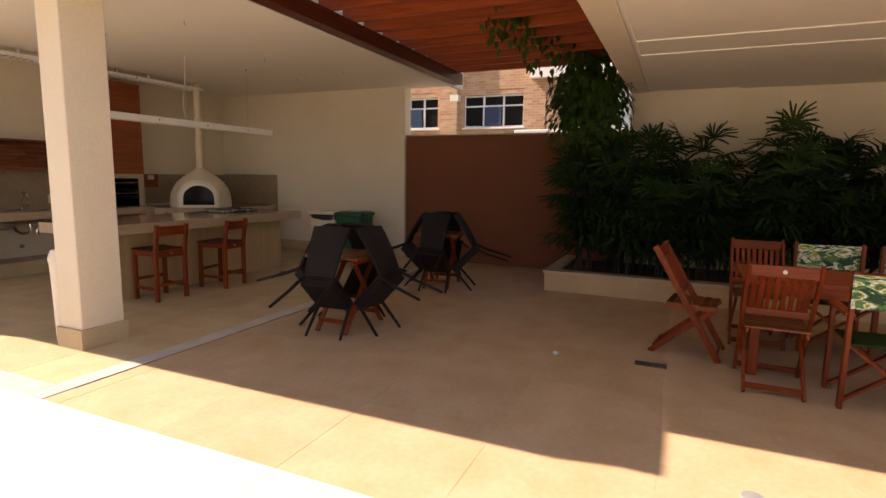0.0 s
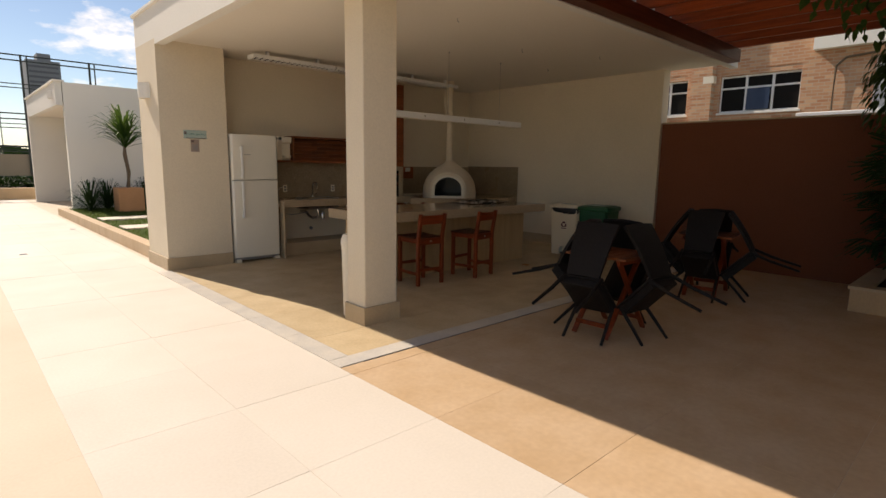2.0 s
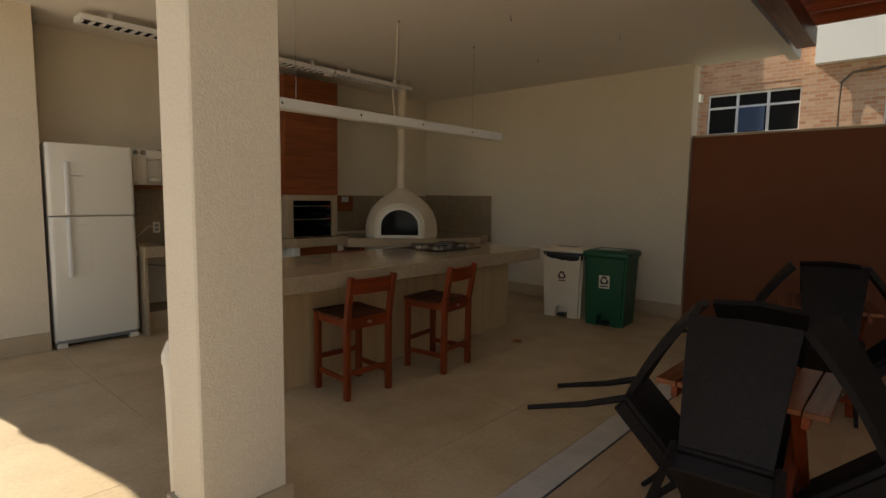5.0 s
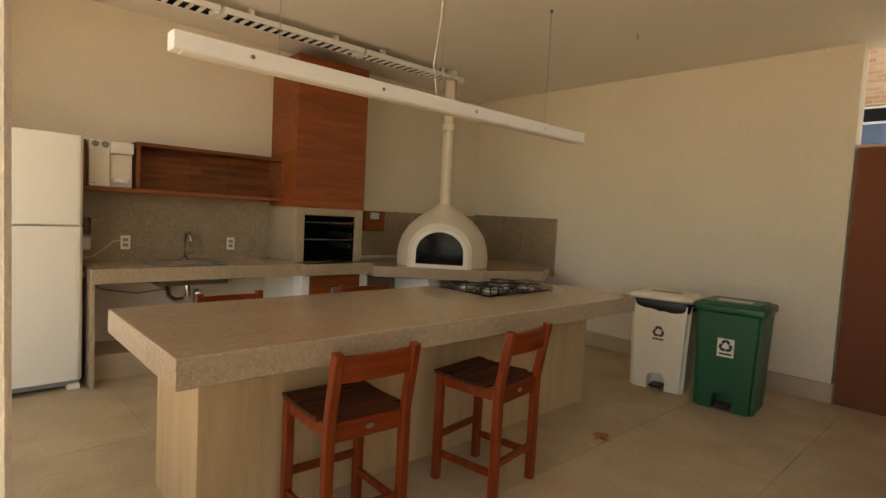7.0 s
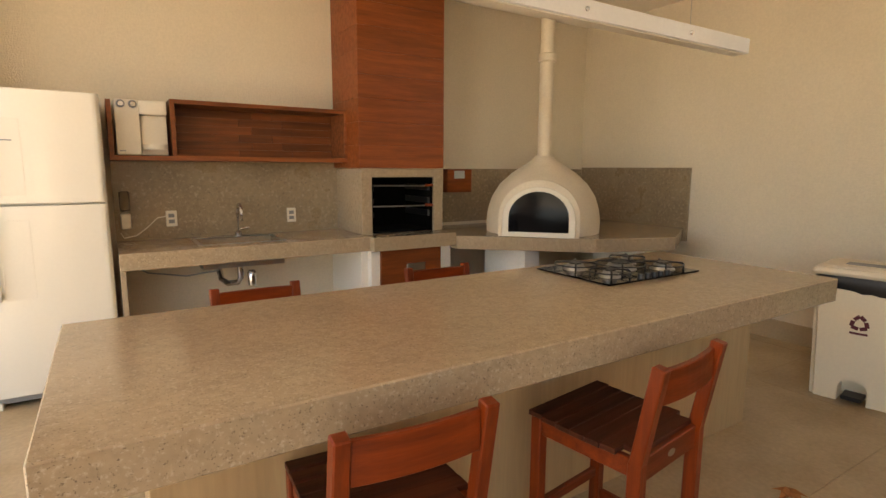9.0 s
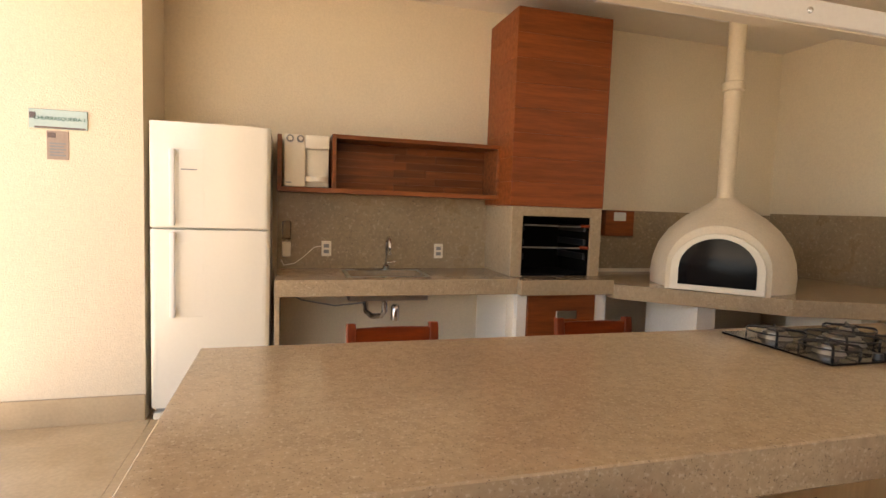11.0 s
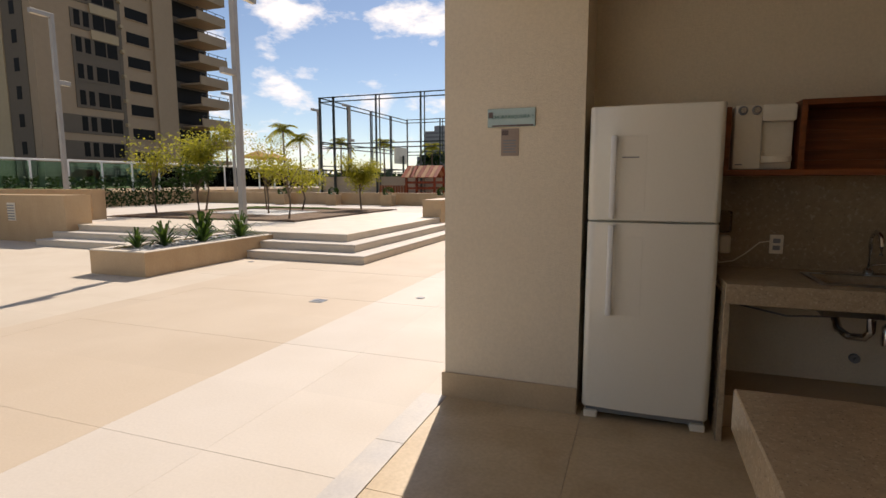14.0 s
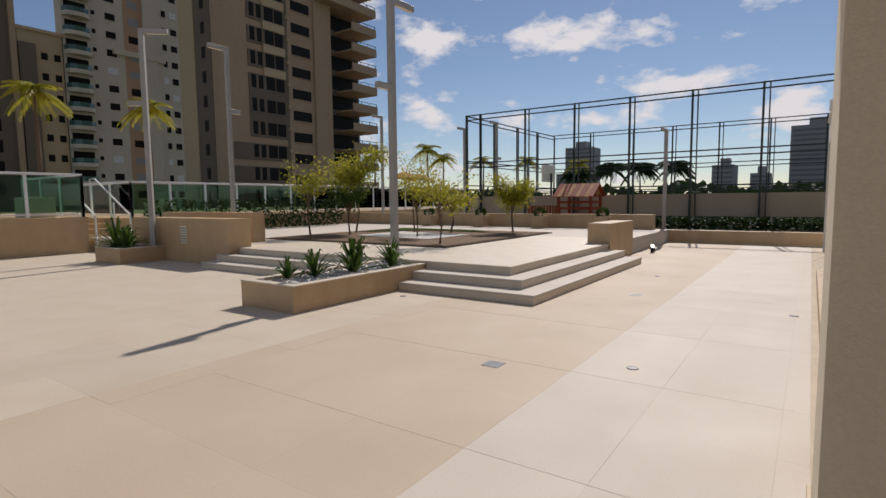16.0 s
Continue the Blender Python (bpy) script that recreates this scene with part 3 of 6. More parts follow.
gr = thing("barbecue_grill", "built-in barbecue with granite surround and black firebox", "barbecue")
part("jamb", box(5.85, 8.42, CT1, 5.94, 8.958, 1.43, 0.002), GRANITE, gr)
part("jamb", box(6.52, 8.42, CT1, 6.61, 8.958, 1.43, 0.002), GRANITE, gr)
part("lintel", box(5.94, 8.42, 1.36, 6.52, 8.958, 1.43, 0.002), GRANITE, gr)
bm = box(5.942, 8.90, CT1 + 0.002, 6.518, 8.957, 1.358)
box(5.942, 8.44, CT1 + 0.002, 5.955, 8.90, 1.358, bm=bm)
box(6.505, 8.44, CT1 + 0.002, 6.518, 8.90, 1.358, bm=bm)
box(5.955, 8.44, 1.345, 6.505, 8.90, 1.358, bm=bm)
box(5.955, 8.44, CT1 + 0.002, 6.505, 8.90, CT1 + 0.015, bm=bm)
part("firebox", bm, SOOT, gr, "soot-black firebox")
for z in (1.05, 1.16, 1.27):
    for side in (5.965, 6.495):
        part("skewer_rail", bar((side, 8.46, z), (side, 8.88, z), 0.02, 0.05), BLACK, gr)
for z in (1.29, 1.12):
    part("skewer", rod((5.96, 8.47, z), (6.50, 8.47, z - 0.006), 0.006), STEEL, gr)
    part("skewer_handle", rod((6.46, 8.47, z), (6.52, 8.43, z), 0.012), WOOD_RED, gr, soft=True)
part("shelf", box(5.85, 8.20, CT0, 6.61, 8.42, CT1, 0.003), GRANITE, gr)
part("ash_door", box(5.94, 8.27, 0.22, 6.50, 8.30, CT0 - 0.004, 0.003), WOOD_CLAD, gr, "orange-brown wooden ash door")
part("ash_door_handle", box(6.17, 8.258, 0.60, 6.34, 8.27, 0.66, 0.004), STEEL, gr)
bm = box(5.86, 8.28, 0, 5.935, 8.958, CT0 - 0.002)
box(6.505, 8.28, 0, 6.60, 8.958, CT0 - 0.002, bm=bm)
box(5.935, 8.31, 0, 6.505, 8.958, CT0 - 0.002, bm=bm)
part("plinth", bm, PAINT_WHITE, gr)
hood = thing("chimney_hood", "tall barbecue chimney clad in orange-brown boards", "chimney hood")
z = 1.432
for h in [0.18] * 8:
    hh = h
    part("board", box(5.83, 8.41, z, 6.61, 8.955, z + hh - 0.0015, 0.001), WOOD_CLAD, hood)
    z += h
part("core", box(5.84, 8.42, 1.45, 6.60, 8.95, 2.865), SOOT, hood)

dg = thing("oven_counter", "angled granite counter under the pizza oven", "counter")
ZD = 0.87
part("worktop", prism([(6.61, 8.955), (6.61, 8.19), (7.46, 7.44), (8.14, 7.19), (KX1 - 0.022, 7.60), (KX1 - 0.022, 8.955)], ZD - 0.11, ZD, 0.003), GRANITE, dg)
for x, y in ((7.14, 7.90), (8.05, 7.42)):
    part("support", box(x - 0.08, y - 0.06, 0, x + 0.08, y + 0.5, ZD - 0.112), PAINT_WHITE, dg)

OVM = pose(7.50, 8.12, ZD, 0, 0, -46) @ Matrix.Diagonal((0.92, 0.92, 0.94, 1))
ov = thing("pizza_oven", "cream clay dome pizza oven with a black arched door", "oven", OVM)
prof = [(0.0, 0.0), (0.55, 0.0), (0.555, 0.10), (0.54, 0.22), (0.50, 0.34), (0.42, 0.46), (0.31, 0.56), (0.20, 0.63), (0.12, 0.68), (0.085, 0.72), (0.0, 0.72)]
part("dome", lathe(prof, 40), OVEN_CLAY, ov, soft=True)
def arch(w, h, n=16):
    return [(-w, 0.0)] + [(-w * math.cos(a), h * 0.35 + h * 0.65 * math.sin(a)) for a in np.linspace(0, math.pi, n)] + [(w, 0.0)]
def arch_solid(w, h, y0, y1, z0=0.0, bevel=0.0):
    own = prism([(x, z + z0) for x, z in arch(w, h)], y0, y1, bevel)
    bmesh.ops.transform(own, matrix=Matrix(((1, 0, 0, 0), (0, 0, 1, 0), (0, 1, 0, 0), (0, 0, 0, 1))), verts=own.verts)
    bmesh.ops.recalc_face_normals(own, faces=own.faces)
    return own
part("mouth", arch_solid(0.36, 0.50, -0.57, -0.20, 0.002), OVEN_CLAY, ov)
part("door_frame", arch_solid(0.325, 0.44, -0.60, -0.57, 0.004, 0.006), WHITE_PLASTIC, ov, "white arched door frame")
part("door_glass", arch_solid(0.265, 0.355, -0.606, -0.60, 0.05), BLACK_GLASS, ov, "black arched glass door")
part("flue", lathe([(0, 0.70), (0.075, 0.70), (0.068, 0.75), (0.068, (CEIL - ZD) / 0.94), (0, (CEIL - ZD) / 0.94)], 20), OVEN_CLAY, ov, soft=True)
part("flue_collar", lathe([(0.069, 1.58), (0.086, 1.59), (0.086, 1.65), (0.069, 1.66)], 20), OVEN_CLAY, ov, soft=True)

nb = thing("wooden_wall_box", "small wooden wall box with a paper notice", "wall box")
part("body", box(6.95, 8.88, 1.20, 7.24, 8.957, 1.425, 0.003), WOOD_CLAD, nb)
part("notice", box(7.03, 8.874, 1.335, 7.15, 8.879, 1.41), PAPER, nb)

# ---- shelf and small appliances ----
sh = thing("wall_shelf", "open dark wooden wall shelf with two compartments", "shelf")
SY = 8.66
part("bottom_board", box(4.17, SY, 1.475, 5.84, 8.975, 1.51, 0.002), WOOD_SHELF, sh)
part("top_board", box(4.575, SY, 1.865, 5.84, 8.975, 1.895, 0.002), WOOD_SHELF, sh)
part("side_board", box(4.17, SY, 1.51, 4.20, 8.975, 1.87, 0.002), WOOD_SHELF, sh)
part("divider", box(4.545, SY, 1.51, 4.575, 8.975, 1.895, 0.002), WOOD_SHELF, sh)
part("side_board", box(5.81, SY, 1.51, 5.84, 8.975, 1.865, 0.002), WOOD_SHELF, sh)
for k in range(6):
    for j, (xa, xb) in enumerate(((4.575, 5.05 + 0.1 * (k % 2)), (5.05 + 0.1 * (k % 2), 5.47 - 0.08 * (k % 3)), (5.47 - 0.08 * (k % 3), 5.81))):
        part("back_board", box(xa + 0.0008, 8.955, 1.51 + 0.0592 * k, xb - 0.0008, 8.975, 1.5685 + 0.0592 * k, 0.0008), WOOD_SHELF, sh)
wp = thing("water_purifier", "white countertop water purifier with two round dials", "water purifier")
bm = box(4.215, 8.66, 1.512, 4.36, 8.94, 1.875, 0.012, segs=2)
box(4.36, 8.715, 1.512, 4.525, 8.94, 1.875, 0.008, bm=bm, segs=2)
part("body", bm, WHITE_PLASTIC, wp, soft=True)
part("head", box(4.355, 8.655, 1.78, 4.525, 8.785, 1.875, 0.012, segs=2), WHITE_PLASTIC, wp, soft=True)
part("drip_tray", lathe([(0, 0), (0.075, 0), (0.08, 0.01), (0.08, 0.035), (0, 0.035)], 18, m=Matrix.Translation((4.44, 8.69, 1.55))), WHITE_PLASTIC, wp, soft=True)
for x in (4.255, 4.325):
    dial = part("dial", lathe([(0, 0), (0.026, 0), (0.024, 0.012), (0, 0.012)], 18, m=pose(x, 8.659, 1.845, 90, 0, 0)), GREY_PLASTIC, wp, soft=True)
    part("dial_cap", lathe([(0, 0.012), (0.018, 0.012), (0.016, 0.018), (0, 0.018)], 18, m=pose(x, 8.659, 1.845, 90, 0, 0)), CHROME, dial, soft=True)
part("badge", box(4.23, 8.657, 1.535, 4.265, 8.659, 1.543), GREY_PLASTIC, wp)
def socket(x, z, mount_y=8.96):
    s = thing("wall_socket", "white plastic double wall socket on granite", "socket", pose(x, mount_y, z), "wall sockets")
    part("plate", box(-0.038, -0.009, -0.06, 0.038, 0, 0.06, 0.004), WHITE_PLASTIC, s)
    for dz in (-0.022, 0.022):
        part("outlet", box(-0.02, -0.011, dz - 0.014, 0.02, -0.0085, dz + 0.014, 0.001), GREY_PLASTIC, s)
    return s
socket(4.535, 1.05)
socket(5.44, 1.04)
sd = thing("soap_dispenser", "clear wall soap dispenser with a white bottle base", "dispenser")
part("reservoir", box(4.205, 8.87, 1.12, 4.27, 8.958, 1.26, 0.01), CLEAR_PLASTIC, sd, soft=True)
part("bracket", box(4.205, 8.88, 0.99, 4.27, 8.958, 1.10, 0.008), WHITE_PLASTIC, sd, soft=True)
cb = thing("power_cable", "thin white cable looping to the socket", "cable")
part("cord", tube([(4.50, 8.945, 1.07), (4.44, 8.94, 1.06), (4.37, 8.945, 0.99), (4.30, 8.95, 0.935), (4.22, 8.95, 0.92), (4.20, 8.95, 0.96)], 0.004, 6), WHITE_PLASTIC, cb, soft=True)

# ---- fridge ----
fr = thing("refrigerator", "tall white two-door refrigerator with vertical bar handles", "refrigerator", pose(3.785, 8.42, 0))
part("body", box(-0.35, 0.0, 0.045, 0.35, 0.53, 1.855, 0.01), WHITE_ENAMEL, fr)
part("foot_panel", box(-0.33, -0.02, 0.03, 0.33, 0.0, 0.075, 0.003), GREY_PLASTIC, fr)
def fridge_door(z0, z1):
    pts = [(-0.352, 0.0), (-0.352, -0.035), (-0.33, -0.055)] + [(x, -0.055 - 0.014 * (1 - (x / 0.33) ** 2)) for x in np.linspace(-0.30, 0.30, 9)] + [(0.33, -0.055), (0.352, -0.035), (0.352, 0.0)]
    return prism(pts, z0, z1, 0.004)
for z0, z1, h0, h1 in ((1.219, 1.866, 1.232, 1.70), (0.075, 1.207, 0.66, 1.194)):
    d = part("door", fridge_door(z0, z1), WHITE_ENAMEL, fr, soft=True)
    part("handle", join(box(-0.232, -0.112, h0, -0.200, -0.088, h1, 0.008, segs=2), join(box(-0.228, -0.09, h0 + 0.01, -0.204, -0.06, h0 + 0.05, 0.003), box(-0.228, -0.09, h1 - 0.05, -0.204, -0.06, h1 - 0.01, 0.003))), WHITE_METAL, d, soft=True)
    part("grip_recess", box(-0.185, -0.0695, max(h0 - 0.0, z0 + 0.05), -0.04, -0.0665, min(h1, z1 - 0.08), 0.0012), WHITE_ENAMEL, d)
part("badge", box(-0.17, -0.0745, 1.575, -0.08, -0.0725, 1.582), GREY_PLASTIC, fr)
for x in (-0.30, 0.30):
    part("foot", box(x - 0.04, -0.05, 0, x + 0.04, 0.06, 0.045, 0.006), WHITE_PLASTIC, fr)

# ---- cooktop ----
ck = thing("gas_cooktop", "black glass five-burner gas cooktop set in granite", "cooktop")
part("glass", box(6.05, 6.09, 0.901, 6.74, 6.58, 0.909, 0.002), BLACK_GLASS, ck)
for bx, by, r in ((6.20, 6.22, 0.035), (6.20, 6.45, 0.045), (6.42, 6.34, 0.065), (6.61, 6.22, 0.045), (6.61, 6.45, 0.035)):
    b = part("burner", lathe([(0, 0.909), (r + 0.02, 0.909), (r + 0.015, 0.92), (r, 0.922), (r, 0.934), (r * 0.8, 0.94), (0, 0.94)], 18, m=Matrix.Translation((bx, by, 0))), STEEL, ck, soft=True)
    part("burner_cap", lathe([(0, 0.94), (r * 0.75, 0.94), (r * 0.7, 0.948), (0, 0.948)], 18, m=Matrix.Translation((bx, by, 0))), BLACK, b, soft=True)
    g = part("grate", tube([(bx + (r + 0.06) * math.cos(a), by + (r + 0.06) * math.sin(a), 0.936) for a in np.linspace(0, math.tau, 17)], 0.0035, 5), BLACK, ck, soft=True)
    R = r + 0.06
    for k in range(4):
        a = k * math.pi / 2 + math.pi / 4
        c, s = math.cos(a), math.sin(a)
        own = bmesh.new()
        tube([(bx + R * c, by + R * s, 0.91), (bx + R * c, by + R * s, 0.940), (bx + R * 0.9 * c, by + R * 0.9 * s, 0.947), (bx + r * 0.5 * c, by + r * 0.5 * s, 0.947)], 0.005, 6, bm=own)
        part("prong", own, BLACK, g, soft=True)
for k in range(5):
    part("knob", lathe([(0, 0.909), (0.018, 0.909), (0.015, 0.93), (0, 0.93)], 12, m=Matrix.Translation((6.30 + 0.05 * k, 6.115, 0))), BLACK, ck, soft=True)

# ---- bar stools ----
def bar_stool(m, label):
    st = thing("bar_stool", label, "bar stool", m, "bar stools round the island")
    w, d = 0.185, 0.185
    for sx in (-1, 1):
        bm = bar((sx * w, d, 0), (sx * w, d, 0.63), 0.042, 0.042, 0.004)
        part("front_leg", bm, WOOD_RED_Z, st)
        bm = bar((sx * w, -d, 0), (sx * w, -d, 0.62), 0.042, 0.045, 0.004)
        bar((sx * w, -d, 0.61), (sx * w, -d - 0.055, 0.955), 0.04, 0.042, 0.004, bm=bm)
        part("back_leg", bm, WOOD_RED_Z, st)
        part("side_rail", box(sx * w - 0.012, -d + 0.02, 0.565, sx * w + 0.012, d - 0.02, 0.63, 0.003), WOOD_RED, st)
        part("stretcher", box(sx * w - 0.011, -d + 0.02, 0.14, sx * w + 0.011, d - 0.02, 0.18, 0.003), WOOD_RED, st)
    part("back_rail", box(-w + 0.02, -d - 0.012, 0.545, w - 0.02, -d + 0.012, 0.63, 0.003), WOOD_RED, st)
    part("front_rail", box(-w + 0.02, d - 0.012, 0.565, w - 0.02, d + 0.012, 0.63, 0.003), WOOD_RED, st)
    part("stretcher", box(-w + 0.02, -d - 0.011, 0.19, w - 0.02, -d + 0.011, 0.23, 0.003), WOOD_RED, st)
    part("stretcher", box(-w + 0.02, d - 0.011, 0.24, w - 0.02, d + 0.011, 0.28, 0.003), WOOD_RED, st)
    n = 7
    for k in range(n):
        y0 = -d + 0.005 + k * (2 * d + 0.03) / n
        dip = 0.012 * (1 - ((k - 3) / 3.5) ** 2)
        part("seat_slat", box(-w + (0.022 if k == 0 else -0.02), y0, 0.632 - dip, w - (0.022 if k == 0 else -0.02), y0 + (2 * d + 0.03) / n - 0.0018, 0.652 - dip, 0.002), WOOD_SEAT, st)
    xs = np.linspace(-w + 0.02, w - 0.02, 9)
    outline = [(x, -d - 0.026 - 0.02 * (1 - (x / w) ** 2)) for x in xs] + [(x, -d - 0.046 - 0.02 * (1 - (x / w) ** 2)) for x in xs[::-1]]
    bm = prism(outline, 0.82, 0.935, 0.003)
    part("backrest", bm, WOOD_RED, st)
    part("badge", lathe([(0, 0), (0.016, 0), (0.016, 0.002), (0, 0.002)], 16, m=pose(0, -d - 0.012, 0.59, 90, 0, 0) @ Matrix.Diagonal((1.3, 0.8, 1, 1))), STEEL, st)
    return st
s0 = bar_stool(pose(4.70, 5.69, 0, 0, 0, -3) @ Matrix.Diagonal((1, 1, 0.925, 1)), "red-brown wooden bar stool with a low curved backrest")
for m in (pose(5.56, 5.62, 0, 0, 0, 8), pose(4.70, 6.80, 0, 0, 0, 180), pose(5.70, 6.80, 0, 0, 0, 178)):
    copy_thing(s0, m)

# ---- pedal bins ----
def pedal_bin(m, w, d, h, mat, label, lined, mark):
    """A tapered bin with a lid, a pedal recess and a recycling mark; its front faces -x."""
    b = thing("pedal_bin", label, "trash bin", m, "recycling bins")
    hb = h * 0.90
    def quad(z, k):
        return [(-d / 2 * k, -w / 2 * k, z), (d / 2 * k, -w / 2 * k, z), (d / 2 * k, w / 2 * k, z), (-d / 2 * k, w / 2 * k, z)]
    own = bmesh.new()
    nw, nh = 0.075, 0.15
    lo, hi = quad(0, 0.90), quad(hb, 1.0)
    def fx(z):
        return -d / 2 * (0.90 + 0.10 * z / hb)
    V = own.verts.new
    a, bb, c, dd = V(lo[0]), V(lo[1]), V(lo[2]), V(lo[3])
    e, f, g, hh = V(hi[0]), V(hi[1]), V(hi[2]), V(hi[3])
    arch_pts = [(-nw, 0.0)] + [(-nw * math.cos(t), nh - 0.045 + 0.045 * math.sin(t)) for t in np.linspace(0.0, math.pi, 7)] + [(nw, 0.0)]
    rim = [V((fx(z), y, z)) for y, z in arch_pts]
    inner = [V((fx(z) + 0.13, y, z)) for y, z in arch_pts]
    own.faces.new([a] + rim + [dd, hh, e])
    for p, q, r, s in zip(rim, rim[1:], inner[1:], inner):
        own.faces.new((p, q, r, s))
    own.faces.new(inner)
    own.faces.new((a, e, f, bb))
    own.faces.new((bb, f, g, c))
    own.faces.new((c, g, hh, dd))
    own.faces.new((e, hh, g, f))
    bmesh.ops.recalc_face_normals(own, faces=own.faces)
    bmesh.ops.bevel(own, geom=[x for x in own.edges if abs((x.verts[0].co - x.verts[1].co).z) > hb * 0.8], offset=0.03, segments=3, affect="EDGES")
    part("body", own, mat, b, soft=True)
    part("pedal", box(-d / 2 * 0.90 - 0.01, -0.055, 0.02, -d / 2 * 0.90 + 0.12, 0.055, 0.045, 0.005), BLACK, b)
    if lined:
        bag = bmesh.new()
        n = 40
        def rim_at(k, grow):
            a = k * math.tau / n
            c, s_ = math.cos(a), math.sin(a)
            q = 1 / (abs(c) ** 6 + abs(s_) ** 6) ** (1 / 6)
            return (d / 2 + grow) * c * q, (w / 2 + grow) * s_ * q
        rows = []
        for grow, drop in ((0.004, 0.0), (0.014, 0.03), (0.012, 0.07), (0.004, 0.10)):
            rows.append([bag.verts.new((*rim_at(k, grow + 0.004 * math.sin(k * 2.9)), hb + 0.028 - drop * (0.75 + 0.22 * math.sin(k * 0.31 + 1.0) + 0.05 * math.sin(k * 2.3)))) for k in range(n)])
        for r0, r1 in zip(rows, rows[1:]):
            for k in range(n):
                bag.faces.new((r0[k], r0[(k + 1) % n], r1[(k + 1) % n], r1[k]))
        bmesh.ops.recalc_face_normals(bag, faces=bag.faces)
        part("liner", bag, BLACK, b, "black plastic bin bag", soft=True)
    lz = hb + (0.025 if lined else 0.0)
    part("lid", box(-d / 2 - 0.02, -w / 2 - 0.02, lz, d / 2 + 0.02, w / 2 + 0.02, h - 0.012, 0.025, segs=3), mat, b, soft=True)
    part("lid_top", box(-d / 2 + 0.03, -w / 2 + 0.03, h - 0.02, d / 2 - 0.03, w / 2 - 0.03, h, 0.008), mat, b, soft=True)
    part("lid_label", box(-d * 0.2, -w * 0.25, h, d * 0.06, w * 0.25, h + 0.002), GREY_PLASTIC if lined else PAPER, b)
    zc = hb * 0.66
    tilt = pose(fx(zc) - 0.0025, 0, zc, 0, -math.degrees(math.atan(d / 2 * 0.10 / hb)), 0)
    if not lined:
        part("mark_label", box(-0.001, -0.06, -0.075, 0.001, 0.06, 0.07, m=tilt), WHITE_PLASTIC, b, "white recycling label")
    g = bmesh.new()
    for k in range(3):
        ang = math.radians(90 + 120 * k)
        for off, ln in ((0.42, 0.036), (-0.42, 0.036)):
            aa = ang + off
            p = Vector((-0.0025, 0.036 * math.cos(aa), 0.012 + 0.036 * math.sin(aa)))
            box(-0.001, -0.011, -ln / 2, 0.001, 0.011, ln / 2, bm=g, m=tilt @ Matrix.Translation(p) @ Matrix.Rotation(aa + (0.35 if off > 0 else -0.35), 4, "X"))
    part("recycling_mark", g, mark, b)
    part("mark_caption", box(-0.0035, -0.045, -0.058, -0.0015, 0.045, -0.045, m=tilt), mark, b)
    return b
MARK_RED = material("dark_red_print", (0.12, 0.014, 0.022), rough=0.5, bump=0.0)
pedal_bin(pose(8.13, 5.81, 0, 0, 0, 10), 0.50, 0.44, 0.85, CREAM_PLASTIC, "white plastic pedal bin lined with a black bag", True, MARK_RED)
pedal_bin(pose(8.09, 5.23, 0, 0, 0, 6), 0.48, 0.48, 0.86, GREEN_PLASTIC, "green plastic pedal bin with a recycling label", False, BLACK)

# ---- lamps of the kitchen (unlit) ----
def louvre_lamp(x0, x1, y):
    lp = thing("ceiling_lamp", "white ceiling lamp with a cross-louvre grille, unlit", "ceiling lamp", group="louvred ceiling lamps")
    bm = box(x0, y - 0.10, LIP - 0.045, x1, y - 0.075, LIP - 0.002)
    box(x0, y + 0.075, LIP - 0.045, x1, y + 0.10, LIP - 0.002, bm=bm)
    box(x0, y - 0.075, LIP - 0.06, x0 + 0.03, y + 0.075, LIP - 0.002, bm=bm)
    box(x1 - 0.03, y - 0.075, LIP - 0.06, x1, y + 0.075, LIP - 0.002, bm=bm)
    box(x0 + 0.03, y - 0.075, LIP - 0.012, x1 - 0.03, y + 0.075, LIP - 0.002, bm=bm)
    part("housing", bm, WHITE_METAL, lp)
    for x in (x0 + 0.25, x1 - 0.25):
        part("mounting", box(x - 0.02, y - 0.02, LIP - 0.002, x + 0.02, y + 0.02, CEIL), WHITE_METAL, lp)
    # lining coloured black so that the gaps between the blades look dark
    bm = box(x0 + 0.03, y - 0.071, LIP - 0.016, x1 - 0.03, y + 0.071, LIP - 0.0125)
    box(x0 + 0.03, y - 0.0745, LIP - 0.044, x1 - 0.03, y - 0.0715, LIP - 0.0125, bm=bm)
    box(x0 + 0.03, y + 0.0715, LIP - 0.044, x1 - 0.03, y + 0.0745, LIP - 0.0125, bm=bm)
    part("reflector", bm, BLACK, lp, "tray blackened for the dark gaps between the louvres")
    n = int((x1 - x0) / 0.085)
    for k in range(1, n):
        x = x0 + 0.03 + (x1 - x0 - 0.06) * k / n
        part("louvre", box(x - 0.013, y - 0.071, LIP - 0.05, x + 0.013, y + 0.071, LIP - 0.036), WHITE_METAL, lp)
for x0, x1 in ((3.66, 4.95), (4.98, 6.27), (6.30, 7.59)):
    louvre_lamp(x0, x1, 8.11)
pl = thing("pendant_lamp", "long slim white pendant lamp on thin wires, unlit", "pendant lamp")
bm = box(4.11, 6.205, 2.075, 7.24, 6.295, 2.155, 0.003)
part("housing", bm, WHITE_METAL, pl)
part("diffuser", box(4.15, 6.218, 2.069, 7.20, 6.282, 2.076), WHITE_PLASTIC, pl)
for x in (4.45, 5.2, 5.95, 6.7):
    part("stud", lathe([(0, 0), (0.012, 0), (0.010, 0.006), (0, 0.007)], 10, m=pose(x, 6.205, 2.115, 90, 0, 0)), CHROME, pl, soft=True)
